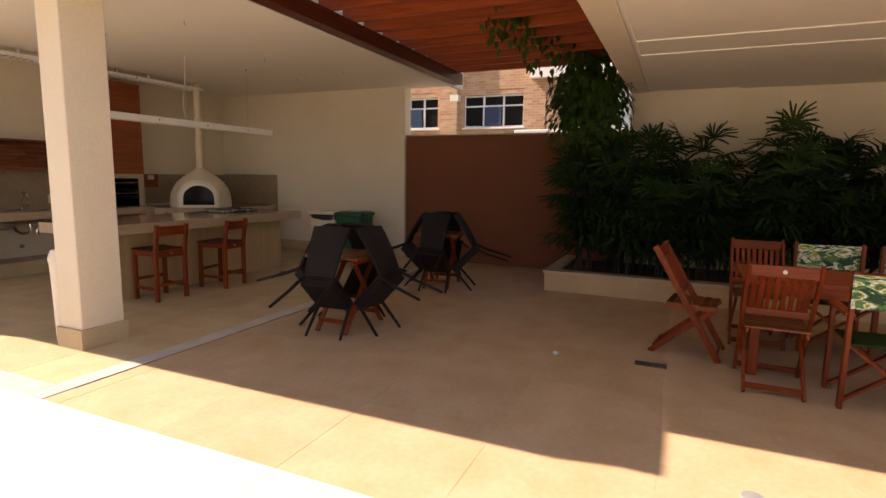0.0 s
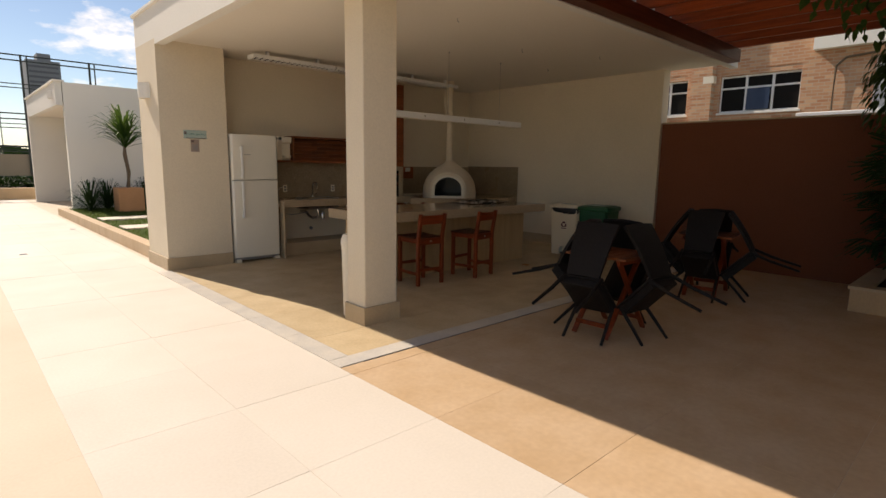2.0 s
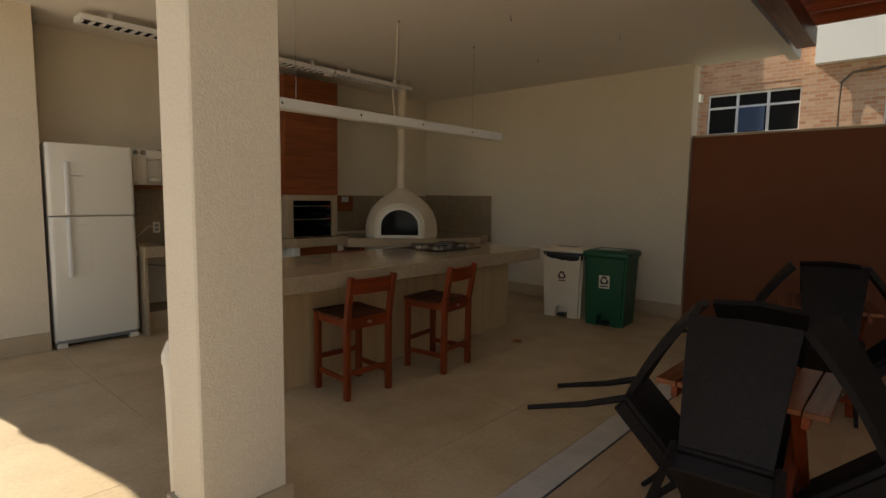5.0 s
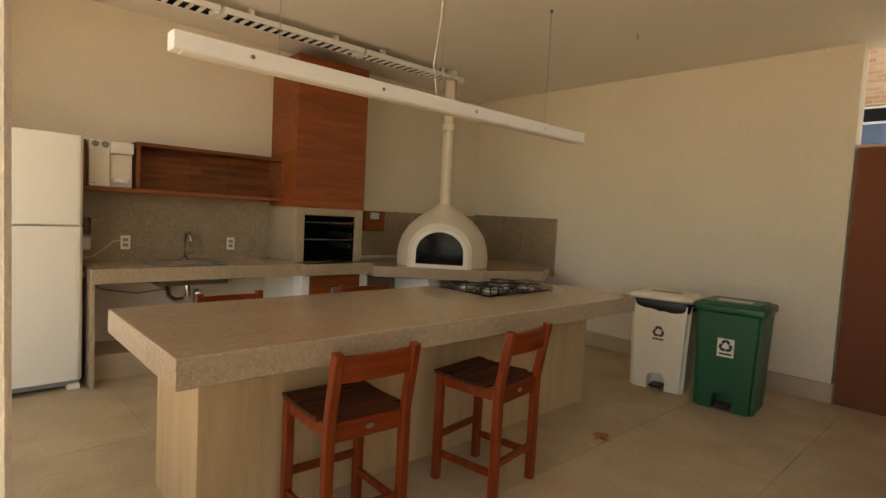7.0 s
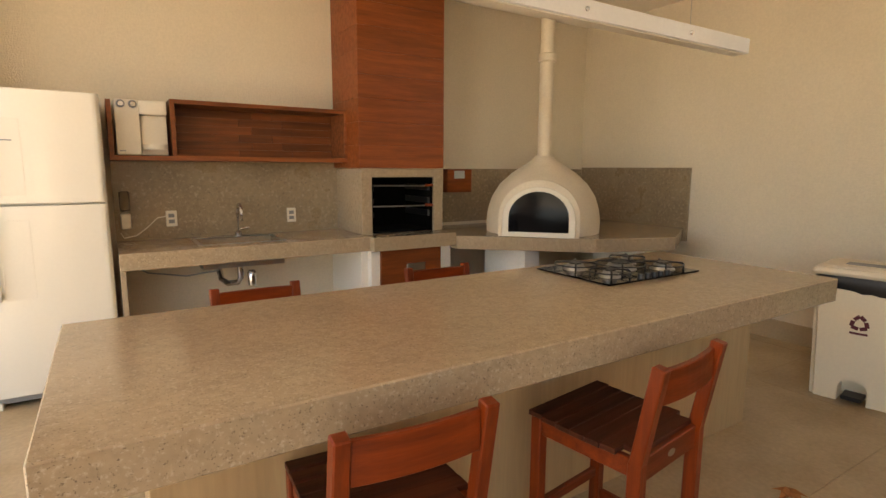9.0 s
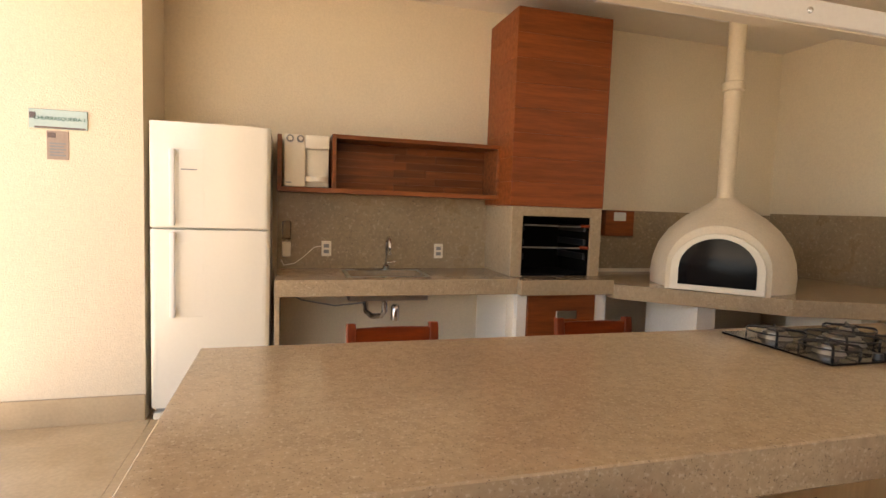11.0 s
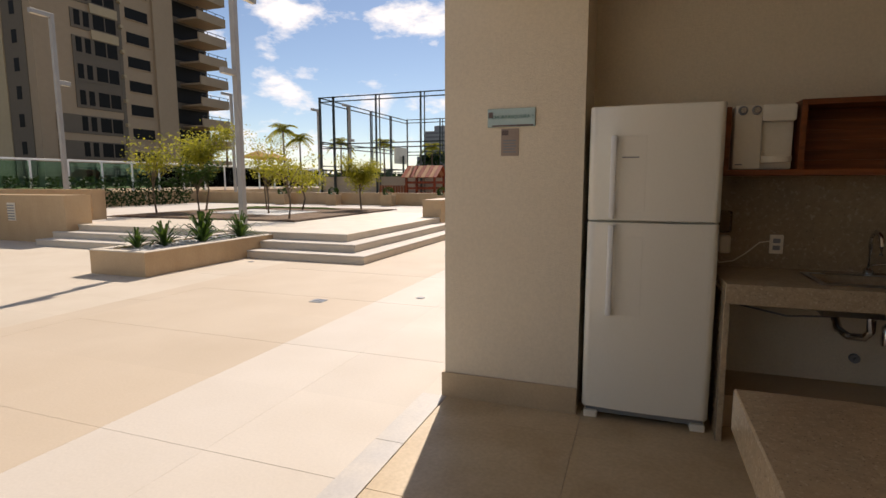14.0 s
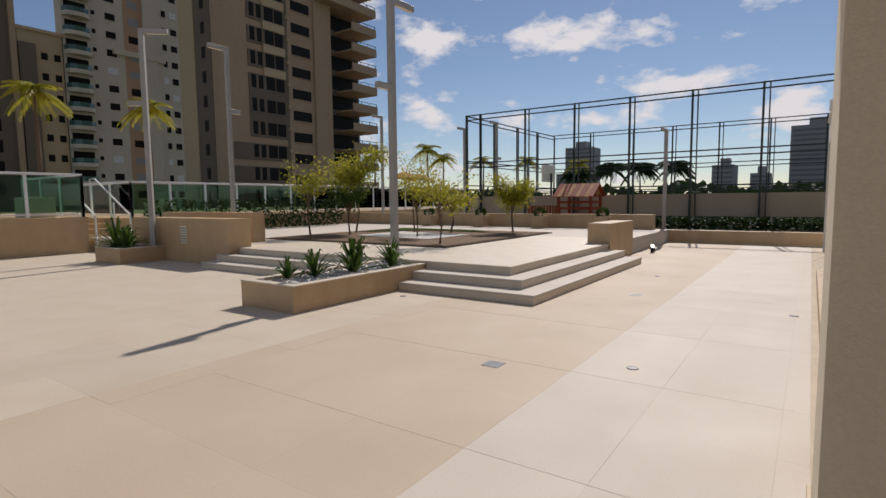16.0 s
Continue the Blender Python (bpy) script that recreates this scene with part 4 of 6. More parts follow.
for x in (4.6, 5.67, 6.75):
    part("wire", rod((x, 6.25, 2.155), (x, 6.25, CEIL), 0.002, n=6), STEEL, pl)
    part("ceiling_anchor", lathe([(0, 0), (0.014, 0), (0.010, 0.02), (0, 0.02)], 10, m=Matrix.Translation((x, 6.25, CEIL - 0.021))), STEEL, pl)
part("feed_cable", tube([(5.64, 6.25, 2.15), (5.60, 6.25, 2.35), (5.63, 6.24, 2.6), (5.66, 6.25, CEIL)], 0.004, 6), WHITE_PLASTIC, pl, soft=True)
for x, y in ((4.55, 4.95), (7.3, 4.9), (6.2, 5.4), (7.6, 6.0)):
    hk = thing("ceiling_hook", "small dark hook in the ceiling", "hook", pose(x, y, CEIL), "ceiling hooks")
    part("shank", tube([(0, 0, 0), (0, 0, -0.03), (0.012, 0, -0.045), (0.02, 0, -0.03)], 0.004, 6), STEEL, hk, soft=True)

# ---- half-round wall lamps on the outer wall faces ----
for x, y in ((KX0, 8.86), (2.78, 18.75)):
    wl_ = thing("wall_lamp", "white half-round plaster wall lamp, unlit", "wall lamp", pose(x, y, 2.30 if y < 10 else 3.1), "half-round wall lamps")
    ring = [(-0.11 * math.sin(a), 0.13 * math.cos(a)) for a in np.linspace(0, math.pi, 13)]
    core = [(-0.095 * math.sin(a), 0.115 * math.cos(a)) for a in np.linspace(0, math.pi, 13)]
    part("shade", prism(ring + core[::-1], 0, 0.20), PAINT_WHITE, wl_, soft=True)
    part("bottom", prism(core, 0.03, 0.04), WHITE_PLASTIC, wl_)

# ---- sign on the end wall ----
SIGN_GREEN = material("dark_green_print", (0.05, 0.16, 0.12), rough=0.5, bump=0.0)
SIGN_BROWN = material("brown_print", (0.13, 0.09, 0.08), rough=0.5, bump=0.0)
def lettering(text, size, m, mat, name, parent):
    cu = bpy.data.curves.new("lettering", "FONT")
    cu.body, cu.size, cu.extrude, cu.align_x, cu.align_y = text, size, 0.0008, "CENTER", "CENTER"
    tmp = bpy.data.objects.new("lettering", cu)
    scene.collection.objects.link(tmp)
    me = bpy.data.meshes.new_from_object(tmp.evaluated_get(bpy.context.evaluated_depsgraph_get()))
    bpy.data.objects.remove(tmp)
    me.materials.clear()
    me.materials.append(mat)
    me.transform(m)
    ob = new(name, me)
    ob.parent = parent
    return ob
sg = thing("door_sign", "pale teal glass sign reading CHURRASQUEIRA 1", "sign")
part("plate", box(2.815, FIN_Y - 0.012, 1.775, 3.11, FIN_Y, 1.885, 0.002), TEAL_SIGN, sg)
part("emblem", box(2.82, FIN_Y - 0.014, 1.83, 2.85, FIN_Y - 0.0122, 1.865), SIGN_BROWN, sg)
part("rule", box(2.845, FIN_Y - 0.014, 1.777, 3.10, FIN_Y - 0.0122, 1.787), SIGN_BROWN, sg)
lettering("CHURRASQUEIRA 1", 0.030, pose(2.972, FIN_Y - 0.0135, 1.833, 90, 0, 0), SIGN_GREEN, "lettering", sg)
nt = thing("paper_notice", "small printed paper notice under the sign", "notice")
part("sheet", box(2.90, FIN_Y - 0.004, 1.60, 3.01, FIN_Y, 1.765), PAPER_TAN, nt)
part("emblem", box(2.905, FIN_Y - 0.006, 1.725, 2.945, FIN_Y - 0.0042, 1.755), SIGN_BROWN, nt)
for k in range(5):
    part("text_bar", box(2.915, FIN_Y - 0.0055, 1.62 + 0.017 * k, 2.995 - 0.01 * (k % 2), FIN_Y - 0.0042, 1.629 + 0.017 * k), GREY_PLASTIC, nt)

# ---- loose bits on the floor ----
lf = thing("dry_leaf", "curled dry orange-brown leaf on the floor", "leaf", pose(6.56, 5.48, 0.014, 0, 0, 30))
DRY = material("dry_leaf_brown", (0.42, 0.17, 0.05), rough=0.8, vary=0.2, bump=0.2)
bm = bmesh.new()
for a in (0, 70, 140, 215, 290):
    c, s = math.cos(math.radians(a)), math.sin(math.radians(a))
    ribbon([Vector((0, 0, 0.004)), Vector((0.03 * c, 0.03 * s, 0.022)), Vector((0.07 * c, 0.07 * s, 0.012))], (0.008, 0.022, 0.002), bm=bm, fold=0.5)
part("blade", bm, DRY, lf)
copy_thing(lf, pose(7.46, 3.93, 0.012, 0, 0, 120) @ Matrix.Scale(1.25, 4))
wb = thing("slim_bin", "slim white plastic bin behind the pillar", "bin", pose(3.21, 5.0, 0))
part("body", lathe([(0, 0), (0.075, 0), (0.085, 0.55), (0.09, 0.70), (0, 0.70)], 20), WHITE_PLASTIC, wb, soft=True)
part("lid", lathe([(0, 0.70), (0.095, 0.70), (0.095, 0.74), (0.07, 0.80), (0, 0.80)], 20), WHITE_PLASTIC, wb, soft=True)


# ---- pergola ----
pg = thing("pergola", "red-brown timber pergola with an assumed shading sheet on top", "pergola")
part("beam", box(3.15, 3.50, 2.93, 8.60, 3.66, 3.10, 0.004), BEAM_WOOD, pg, "dark red-brown main beam")
for k in range(13):
    x = 3.36 + 0.425 * k
    part("rafter", box(x, 0.955, 3.10, x + 0.05, 3.66, 3.27, 0.004), WOOD_RED_Y, pg)
# assumed sheet, nearly opaque, added to keep sun stripes off the patio
COVER = bpy.data.materials.new("near_opaque_shading_sheet")
COVER.use_nodes = True
cn, cl = COVER.node_tree.nodes, COVER.node_tree.links
cmx, ctr = cn.new("ShaderNodeMixShader"), cn.new("ShaderNodeBsdfTranslucent")
cmx.inputs[0].default_value = 0.012
ctr.inputs[0].default_value = (0.8, 0.78, 0.72, 1)
cn["Principled BSDF"].inputs["Base Color"].default_value = (0.45, 0.42, 0.36, 1)
cl.new(cn["Principled BSDF"].outputs[0], cmx.inputs[1])
cl.new(ctr.outputs[0], cmx.inputs[2])
cl.new(cmx.outputs[0], cn["Material Output"].inputs["Surface"])
part("cover_sheet", box(3.05, 0.96, 3.275, 8.90, 3.50, 3.283), COVER, pg, "assumed near-opaque sheet that shades the patio")

# ---- rattan chairs tipped against folding tables ----
def rattan_chair(m):
    c = thing("rattan_chair", "dark brown rattan chair tipped forward against the table", "chair", m, "rattan chairs tipped against tables")
    w = 0.195
    part("seat", box(-w, -0.44, 0.405, w, 0.02, 0.435, 0.012, segs=2), RATTAN, c, soft=True)
    part("apron", box(-w + 0.01, -0.43, 0.33, w - 0.01, 0.01, 0.405, 0.008), RATTAN, c)
    own = bmesh.new()
    rows = []
    for k in range(7):
        f = k / 6
        z, y = 0.42 + 0.52 * f, -0.42 - 0.13 * f - 0.02 * math.sin(f * math.pi)
        ww = w - 0.035 + 0.045 * f
        rows.append([own.verts.new((x, yy, z)) for x, yy in ((-ww, y), (0, y - 0.02), (ww, y), (ww, y - 0.03), (0, y - 0.05), (-ww, y - 0.03))])
    for a, b in zip(rows, rows[1:]):
        for i in range(6):
            own.faces.new((a[i], a[(i + 1) % 6], b[(i + 1) % 6], b[i]))
    own.faces.new(rows[0][::-1])
    own.faces.new(rows[-1])
    bmesh.ops.recalc_face_normals(own, faces=own.faces)
    part("backrest", own, RATTAN, c, soft=True)
    for sx in (-1, 1):
        part("front_leg", tube([(sx * (w - 0.02), -0.01, 0.42), (sx * (w - 0.01), 0.0, 0.2), (sx * w, 0.015, 0.0)], (0.019, 0.017, 0.014), 8), RATTAN, c, soft=True)
        part("back_leg", tube([(sx * (w - 0.015), -0.43, 0.43), (sx * (w - 0.005), -0.52, 0.22), (sx * (w + 0.01), -0.67, -0.06)], (0.019, 0.017, 0.014), 8), RATTAN, c, soft=True)
    return c


def folding_table(m, label):
    t = thing("folding_table", label, "table", m, "folding tables under the pergola")
    for k in range(7):
        part("top_slat", box(-0.29, -0.29 + 0.0835 * k, 0.70, 0.29, -0.29 + 0.0835 * k + 0.079, 0.722, 0.003), WOOD_SHELF, t)
    for sy in (-1, 1):
        part("top_rail", box(-0.28, sy * 0.22 - 0.012, 0.655, 0.28, sy * 0.22 + 0.012, 0.70, 0.002), WOOD_RED, t)
        for sx in (-1, 1):
            y = sy * (0.19 if sx > 0 else 0.155)
            part("leg", bar((sx * 0.30, y, 0.01), (-sx * 0.22, y, 0.69), 0.022, 0.045, 0.003, up=(0, 1, 0)), WOOD_RED_Z, t)
    for sx in (-1, 1):
        part("stretcher", box(sx * 0.255 - 0.012, -0.165, 0.09, sx * 0.255 + 0.012, 0.165, 0.13, 0.002), WOOD_RED, t)
    return t


def tipped(cx, cy, ang, r=0.62, lean=38, turn=0):
    """Pose of a chair tipped about its front feet towards a table's middle."""
    a = math.radians(ang)
    return Matrix.Translation((cx + r * math.cos(a), cy + r * math.sin(a), 0.012)) @ Matrix.Rotation(a + math.pi / 2 + math.radians(turn), 4, "Z") @ Matrix.Rotation(-math.radians(lean), 4, "X")

first_chair, first_table = None, None
for cx, cy, rot, spread in ((4.70, 3.08, 0, ((183, 43, 2), (268, 46, -6), (93, 46, 4), (5, 46, -4))), (6.90, 3.08, 10, ((190, 43, -3), (277, 46, 5), (100, 46, 2), (8, 46, 3)))):
    if first_table is None:
        first_table = folding_table(pose(cx, cy, 0, 0, 0, rot), "red-brown wooden folding table with crossed legs")
    else:
        copy_thing(first_table, pose(cx, cy, 0, 0, 0, rot))
    for ang, lean, turn in spread:
        m = tipped(cx, cy, ang, 0.47, lean, turn)
        if first_chair is None:
            first_chair = rattan_chair(m @ Matrix.Scale(0.91, 4))
        else:
            copy_thing(first_chair, m)

# ---- wooden dining set ----
dt = thing("dining_table", "long red-brown slatted wooden garden table", "table")
for k in range(7):
    part("top_board", box(4.93 + 0.115 * k, -2.1, 0.715, 4.93 + 0.115 * k + 0.108, -0.30, 0.745, 0.004), WOOD_RED_Y, dt)
for x in (4.98, 5.66):
    part("apron", box(x - 0.012, -2.0, 0.63, x + 0.012, -0.40, 0.715, 0.003), WOOD_RED_Y, dt)
    for y in (-2.0, -0.40):
        part("leg", box(x - 0.035, y - 0.035, 0, x + 0.035, y + 0.035, 0.715, 0.006), WOOD_RED_Z, dt)
for y in (-2.0, -0.40):
    part("apron", box(5.0, y - 0.012, 0.63, 5.64, y + 0.012, 0.715, 0.003), WOOD_RED, dt)

def slat_chair(m):
    """A folding garden chair that faces +y."""
    c = thing("folding_chair", "red-brown wooden folding chair with a slatted back", "chair", m, "folding chairs round the garden table")
    for sx in (-1, 1):
        part("back_post", bar((sx * 0.21, 0.24, 0), (sx * 0.21, -0.30, 0.92), 0.025, 0.05, 0.004, up=(0, 1, 0)), WOOD_RED_Z, c)
        part("seat_leg", bar((sx * 0.18, -0.30, 0), (sx * 0.18, 0.19, 0.44), 0.022, 0.045, 0.004, up=(0, 1, 0)), WOOD_RED_Z, c)
        part("seat_rail", box(sx * 0.18 - 0.011, -0.2, 0.41, sx * 0.18 + 0.011, 0.2, 0.44, 0.003), WOOD_RED_Y, c)
    for k in range(6):
        part("seat_slat", box(-0.2, -0.19 + 0.066 * k, 0.44, 0.2, -0.19 + 0.066 * k + 0.055, 0.457, 0.003), WOOD_SHELF, c)
    part("stretcher", bar((-0.2, 0.22, 0.05), (0.2, 0.22, 0.05), 0.022, 0.04, 0.003), WOOD_RED, c)
    part("stretcher", bar((-0.17, -0.27, 0.05), (0.17, -0.27, 0.05), 0.022, 0.04, 0.003), WOOD_RED, c)
    def on_back(z):
        return 0.24 - 0.54 * z / 0.92
    for z0, z1 in ((0.52, 0.57), (0.83, 0.91)):
        part("back_rail", bar((-0.2, on_back((z0 + z1) / 2), (z0 + z1) / 2), (0.2, on_back((z0 + z1) / 2), (z0 + z1) / 2), 0.02, z1 - z0, 0.003), WOOD_RED, c)
    for k in range(8):
        x = -0.165 + 0.047 * k
        part("back_slat", bar((x, on_back(0.57), 0.57), (x, on_back(0.83), 0.83), 0.03, 0.012, 0.002, up=(0, 1, 0)), WOOD_RED_Z, c)
    part("badge", lathe([(0, 0), (0.014, 0), (0.014, 0.003), (0, 0.003)], 12, m=pose(0, on_back(0.87) - 0.013, 0.87, 90, 0, 0)), STEEL, c)
    return c
fc0 = slat_chair(pose(4.83, -0.50, 0, 0, 0, -92))
for m in (pose(5.36, 0.02, 0, 0, 0, 172), pose(5.98, -0.52, 0, 0, 0, 90)):
    copy_thing(fc0, m)

LEAFY = material("leaf_print_canvas", (0.70, 0.72, 0.62), rough=0.85, vary=0.1, bump=0.2)
ln, ll = LEAFY.node_tree.nodes, LEAFY.node_tree.links
lb = ln["Principled BSDF"]
lcoord, lmap, lvor, lramp = ln.new("ShaderNodeTexCoord"), ln.new("ShaderNodeMapping"), ln.new("ShaderNodeTexNoise"), ln.new("ShaderNodeValToRGB")
lmap.inputs["Scale"].default_value = (5, 5, 12)
lmap.inputs["Rotation"].default_value = (0.5, 0.4, 0.6)
lvor.inputs["Scale"].default_value = 1.3
lvor.inputs["Detail"].default_value = 3.0
lvor.inputs["Distortion"].default_value = 1.6
ll.new(lcoord.outputs["Object"], lmap.inputs["Vector"])
ll.new(lmap.outputs[0], lvor.inputs["Vector"])
ll.new(lvor.outputs["Fac"], lramp.inputs[0])
ramp = lramp.color_ramp
ramp.interpolation = "CONSTANT"
ramp.elements[0].color = (0.02, 0.06, 0.03, 1)
ramp.elements[1].position, ramp.elements[1].color = 0.42, (0.10, 0.22, 0.06, 1)
for p, c in ((0.50, (0.75, 0.76, 0.68, 1)), (0.56, (0.36, 0.38, 0.05, 1)), (0.63, (0.05, 0.14, 0.07, 1))):
    e = ramp.elements.new(p)
    e.color = c
ll.new(lramp.outputs[0], lb.inputs["Base Color"])
def canvas_chair(m):
    """A director's chair that faces +y."""
    c = thing("canvas_chair", "wooden director's chair with a leaf-print canvas back", "chair", m, "canvas chairs round the garden table")
    for sx in (-1, 1):
        part("back_post", bar((sx * 0.26, -0.2, 0.0), (sx * 0.26, -0.23, 0.92), 0.03, 0.045, 0.004, up=(0, 1, 0)), WOOD_RED_Z, c)
        part("arm_rest", box(sx * 0.26 - 0.03, -0.22, 0.62, sx * 0.26 + 0.03, 0.22, 0.645, 0.004), WOOD_RED_Y, c)
        part("front_post", box(sx * 0.26 - 0.015, 0.17, 0, sx * 0.26 + 0.015, 0.21, 0.62, 0.003), WOOD_RED_Z, c)
    for y in (-0.16, 0.16):
        part("cross_leg", bar((-0.25, y, 0.04), (0.25, y, 0.43), 0.022, 0.04, 0.003, up=(0, 1, 0)), WOOD_RED, c)
        part("cross_leg", bar((0.25, y + 0.024, 0.04), (-0.25, y + 0.024, 0.43), 0.022, 0.04, 0.003, up=(0, 1, 0)), WOOD_RED, c)
    part("seat", box(-0.24, -0.19, 0.425, 0.24, 0.19, 0.44, 0.004), LEAF_DARK, c, "dark green canvas seat")
    part("back_cloth", box(-0.275, -0.262, 0.68, 0.275, -0.245, 0.90, 0.005), LEAFY, c, "leaf-print canvas back")
    return c
cc0 = canvas_chair(pose(4.72, -1.12, 0, 0, 0, -90))
copy_thing(cc0, pose(6.02, -1.10, 0, 0, 0, 92))
copy_thing(cc0, pose(6.02, -1.75, 0, 0, 0, 90))

# ---- plants of the terrace planter ----
rng = random.Random(5)
def fan_leaf(bm, base, out, size, n=9):
    """A palmate leaf: narrow blades spread like a hand."""
    out = Vector(out).normalized()
    side = out.cross(Vector((0, 0, 1))).normalized()
    up = side.cross(out).normalized()
    for k in range(n):
        a = math.radians(-105 + 210 * k / (n - 1) + rng.uniform(-6, 6))
        d = (out * math.cos(a) + side * math.sin(a)).normalized()
        ln_ = size * rng.uniform(0.8, 1.05)
        p0, p1 = base, base + d * ln_ * 0.55 + up * ln_ * 0.08
        p2 = base + d * ln_ + up * (ln_ * rng.uniform(-0.2, 0.1)) + Vector((0, 0, -0.1 * ln_))
        w = size * 0.045
        ribbon([p0, p1, p2], (w * 0.45, w, w * 0.6), up=up + Vector((0, 0, 0.01)), fold=0.3, bm=bm)
def lady_palm(m, height, canes, seed):
    rng.seed(seed)
    p = thing("lady_palm", "dense lady palm with dark fan-shaped leaves", "plant", m, "lady palms in the planter")
    crown = bmesh.new()
    for k in range(canes):
        a, r = rng.uniform(0, math.tau), rng.uniform(0.03, 0.28)
        x, y = r * math.cos(a), r * math.sin(a)
        h = height * rng.uniform(0.55, 1.0)
        lean = Vector((math.cos(a), math.sin(a), 0)) * rng.uniform(0.02, 0.22)
        path = [Vector((x, y, 0)) + lean * (f * f) + Vector((0, 0, h * f)) for f in (0, 0.35, 0.7, 1.0)]
        part("cane", tube(path, (0.012, 0.011, 0.010, 0.007), 6), CANE, p)
        nf = 9
        for j in range(nf):
            f = 0.34 + 0.66 * j / (nf - 1)
            q = Vector((x, y, 0)) + lean * (f * f) + Vector((0, 0, h * f))
            az = rng.uniform(0, math.tau)
            rise = rng.uniform(-0.1, 0.7) if f < 0.95 else rng.uniform(0.9, 2.2)
            out = Vector((math.cos(az), math.sin(az), rise)).normalized()
            tip = q + out * rng.uniform(0.12, 0.24)
            tube([q, tip], (0.004, 0.003), 4, bm=crown)
            fan_leaf(crown, tip, out, rng.uniform(0.30, 0.42), 14)
    part("crown", crown, LEAF_DARK, p)
    return p
variants = [lady_palm(pose(7.75, 0.75, 0.2), 1.45, 8, 3), lady_palm(pose(8.25, 0.25, 0.2, 0, 0, 40), 1.75, 8, 8), lady_palm(pose(7.70, -0.05, 0.2, 0, 0, 90), 1.45, 7, 13)]
spots = [(7.80, 1.25, 1.0), (8.45, 0.95, 1.02), (8.40, -0.45, 1.05), (7.75, -0.75, 1.0), (8.1, -1.15, 1.06), (7.7, -1.6, 0.95), (8.35, -1.8, 1.05), (7.8, -2.4, 1.0), (8.3, -2.9, 1.0), (7.75, -3.4, 1.0), (8.05, 0.62, 0.8), (7.98, -0.32, 0.9), (7.62, 0.35, 0.75)]
for k, (x, y, s) in enumerate(spots):
    copy_thing(variants[k % 3], pose(x, y, 0.2, 0, 0, 67 * k) @ Matrix.Scale(s, 4))

def ovate(bm, p, d, size, normal):
    d = d.normalized()
    ribbon([p, p + d * size * 0.35, p + d * size * 0.75, p + d * size * 1.1 + Vector((0, 0, -0.02))], (0.006, size * 0.42, size * 0.32, 0.002), up=normal, fold=0.15, bm=bm)
rng.seed(21)
vn = thing("climbing_vine", "leafy climbing vine hanging down from the pergola", "vine", pose(8.0, 1.45, 0.2))
stem = bmesh.new()
tube([(0, 0, 0), (0.04, 0.03, 0.7), (-0.03, -0.02, 1.5), (0.02, 0.05, 2.3), (-0.1, 0.05, 3.0)], (0.035, 0.03, 0.026, 0.02, 0.012), 8, bm=stem)
tube([(0.05, 0, 0), (-0.05, 0.05, 0.9), (0.06, -0.06, 1.9), (0.1, -0.15, 2.9)], (0.02, 0.018, 0.015, 0.01), 8, bm=stem)
tube([(-0.1, 0.05, 2.95), (-0.7, 0.35, 3.0), (-1.5, 0.5, 3.02), (-2.3, 0.55, 2.98)], (0.012, 0.01, 0.008, 0.005), 6, bm=stem)
part("stem", stem, BARK, vn, soft=True)
lv = bmesh.new()
for k in range(1500):
    z = rng.triangular(1.6, 3.05, 2.45)
    rad = 0.50 * math.sqrt(rng.random()) * (0.65 + 0.5 * math.sin((z - 1.2) / 1.9 * math.pi))
    a = rng.uniform(0, math.tau)
    p = Vector((rad * math.cos(a) * 0.8, rad * math.sin(a) - 0.05, z))
    d = Vector((math.cos(a) * 0.5 + rng.uniform(-0.4, 0.4), math.sin(a) * 0.5 + rng.uniform(-0.4, 0.4), -rng.uniform(0.4, 1.2)))
    ovate(lv, p, d, rng.uniform(0.055, 0.115), Vector((math.cos(a), math.sin(a), 0.5)))
for k in range(150):
    f = rng.random()
    p = Vector((-0.1 - 2.1 * f, 0.05 + 0.55 * f ** 0.6, 3.0 - rng.random() ** 2 * 0.45)) + Vector((rng.uniform(-0.15, 0.15), rng.uniform(-0.15, 0.15), 0))
    ovate(lv, p, Vector((rng.uniform(-0.5, 0.5), rng.uniform(-0.5, 0.5), -0.8)), rng.uniform(0.05, 0.10), Vector((rng.uniform(-1, 1), rng.uniform(-1, 1), 0.4)))
part("leaves", lv, LEAF_MID, vn)

# ---- floor fittings ----
def floor_drain(x, y, w, d, label):
    f = thing("floor_drain", label, "drain", pose(x, y, 0), "floor drains")
    part("frame", box(-w / 2, -d / 2, 0.0, w / 2, d / 2, 0.004), STEEL, f)
    for k in range(5):
        part("slot", box(-w / 2 + 0.015, -d / 2 + d * (k + 0.4) / 5, 0.004, w / 2 - 0.015, -d / 2 + d * (k + 0.6) / 5, 0.005), GREY_PLASTIC, f)
for x, y, w, d in ((4.84, 0.31, 0.12, 0.24), (0.10, 10.57, 0.17, 0.17), (0.25, 14.9, 0.17, 0.17)):
    floor_drain(x, y, w, d, "grey metal floor drain grate flush with the paving")
for x, y in ((1.21, 11.14), (0.05, 17.2), (-2.85, 12.9), (2.35, 14.4), (3.12, -0.22)):
    f = thing("floor_lamp_disc", "small dark round fitting set in the paving", "floor fitting", pose(x, y, 0), "floor caps")
    part("disc", lathe([(0, 0), (0.055, 0), (0.05, 0.008), (0, 0.012)], 16), GREY_PLASTIC, f, soft=True)
wad = thing("crumpled_paper", "small crumpled white paper on the floor", "paper", pose(4.75, 1.05, 0.014))
bm = bmesh.new()
bmesh.ops.create_icosphere(bm, subdivisions=2, radius=0.026)
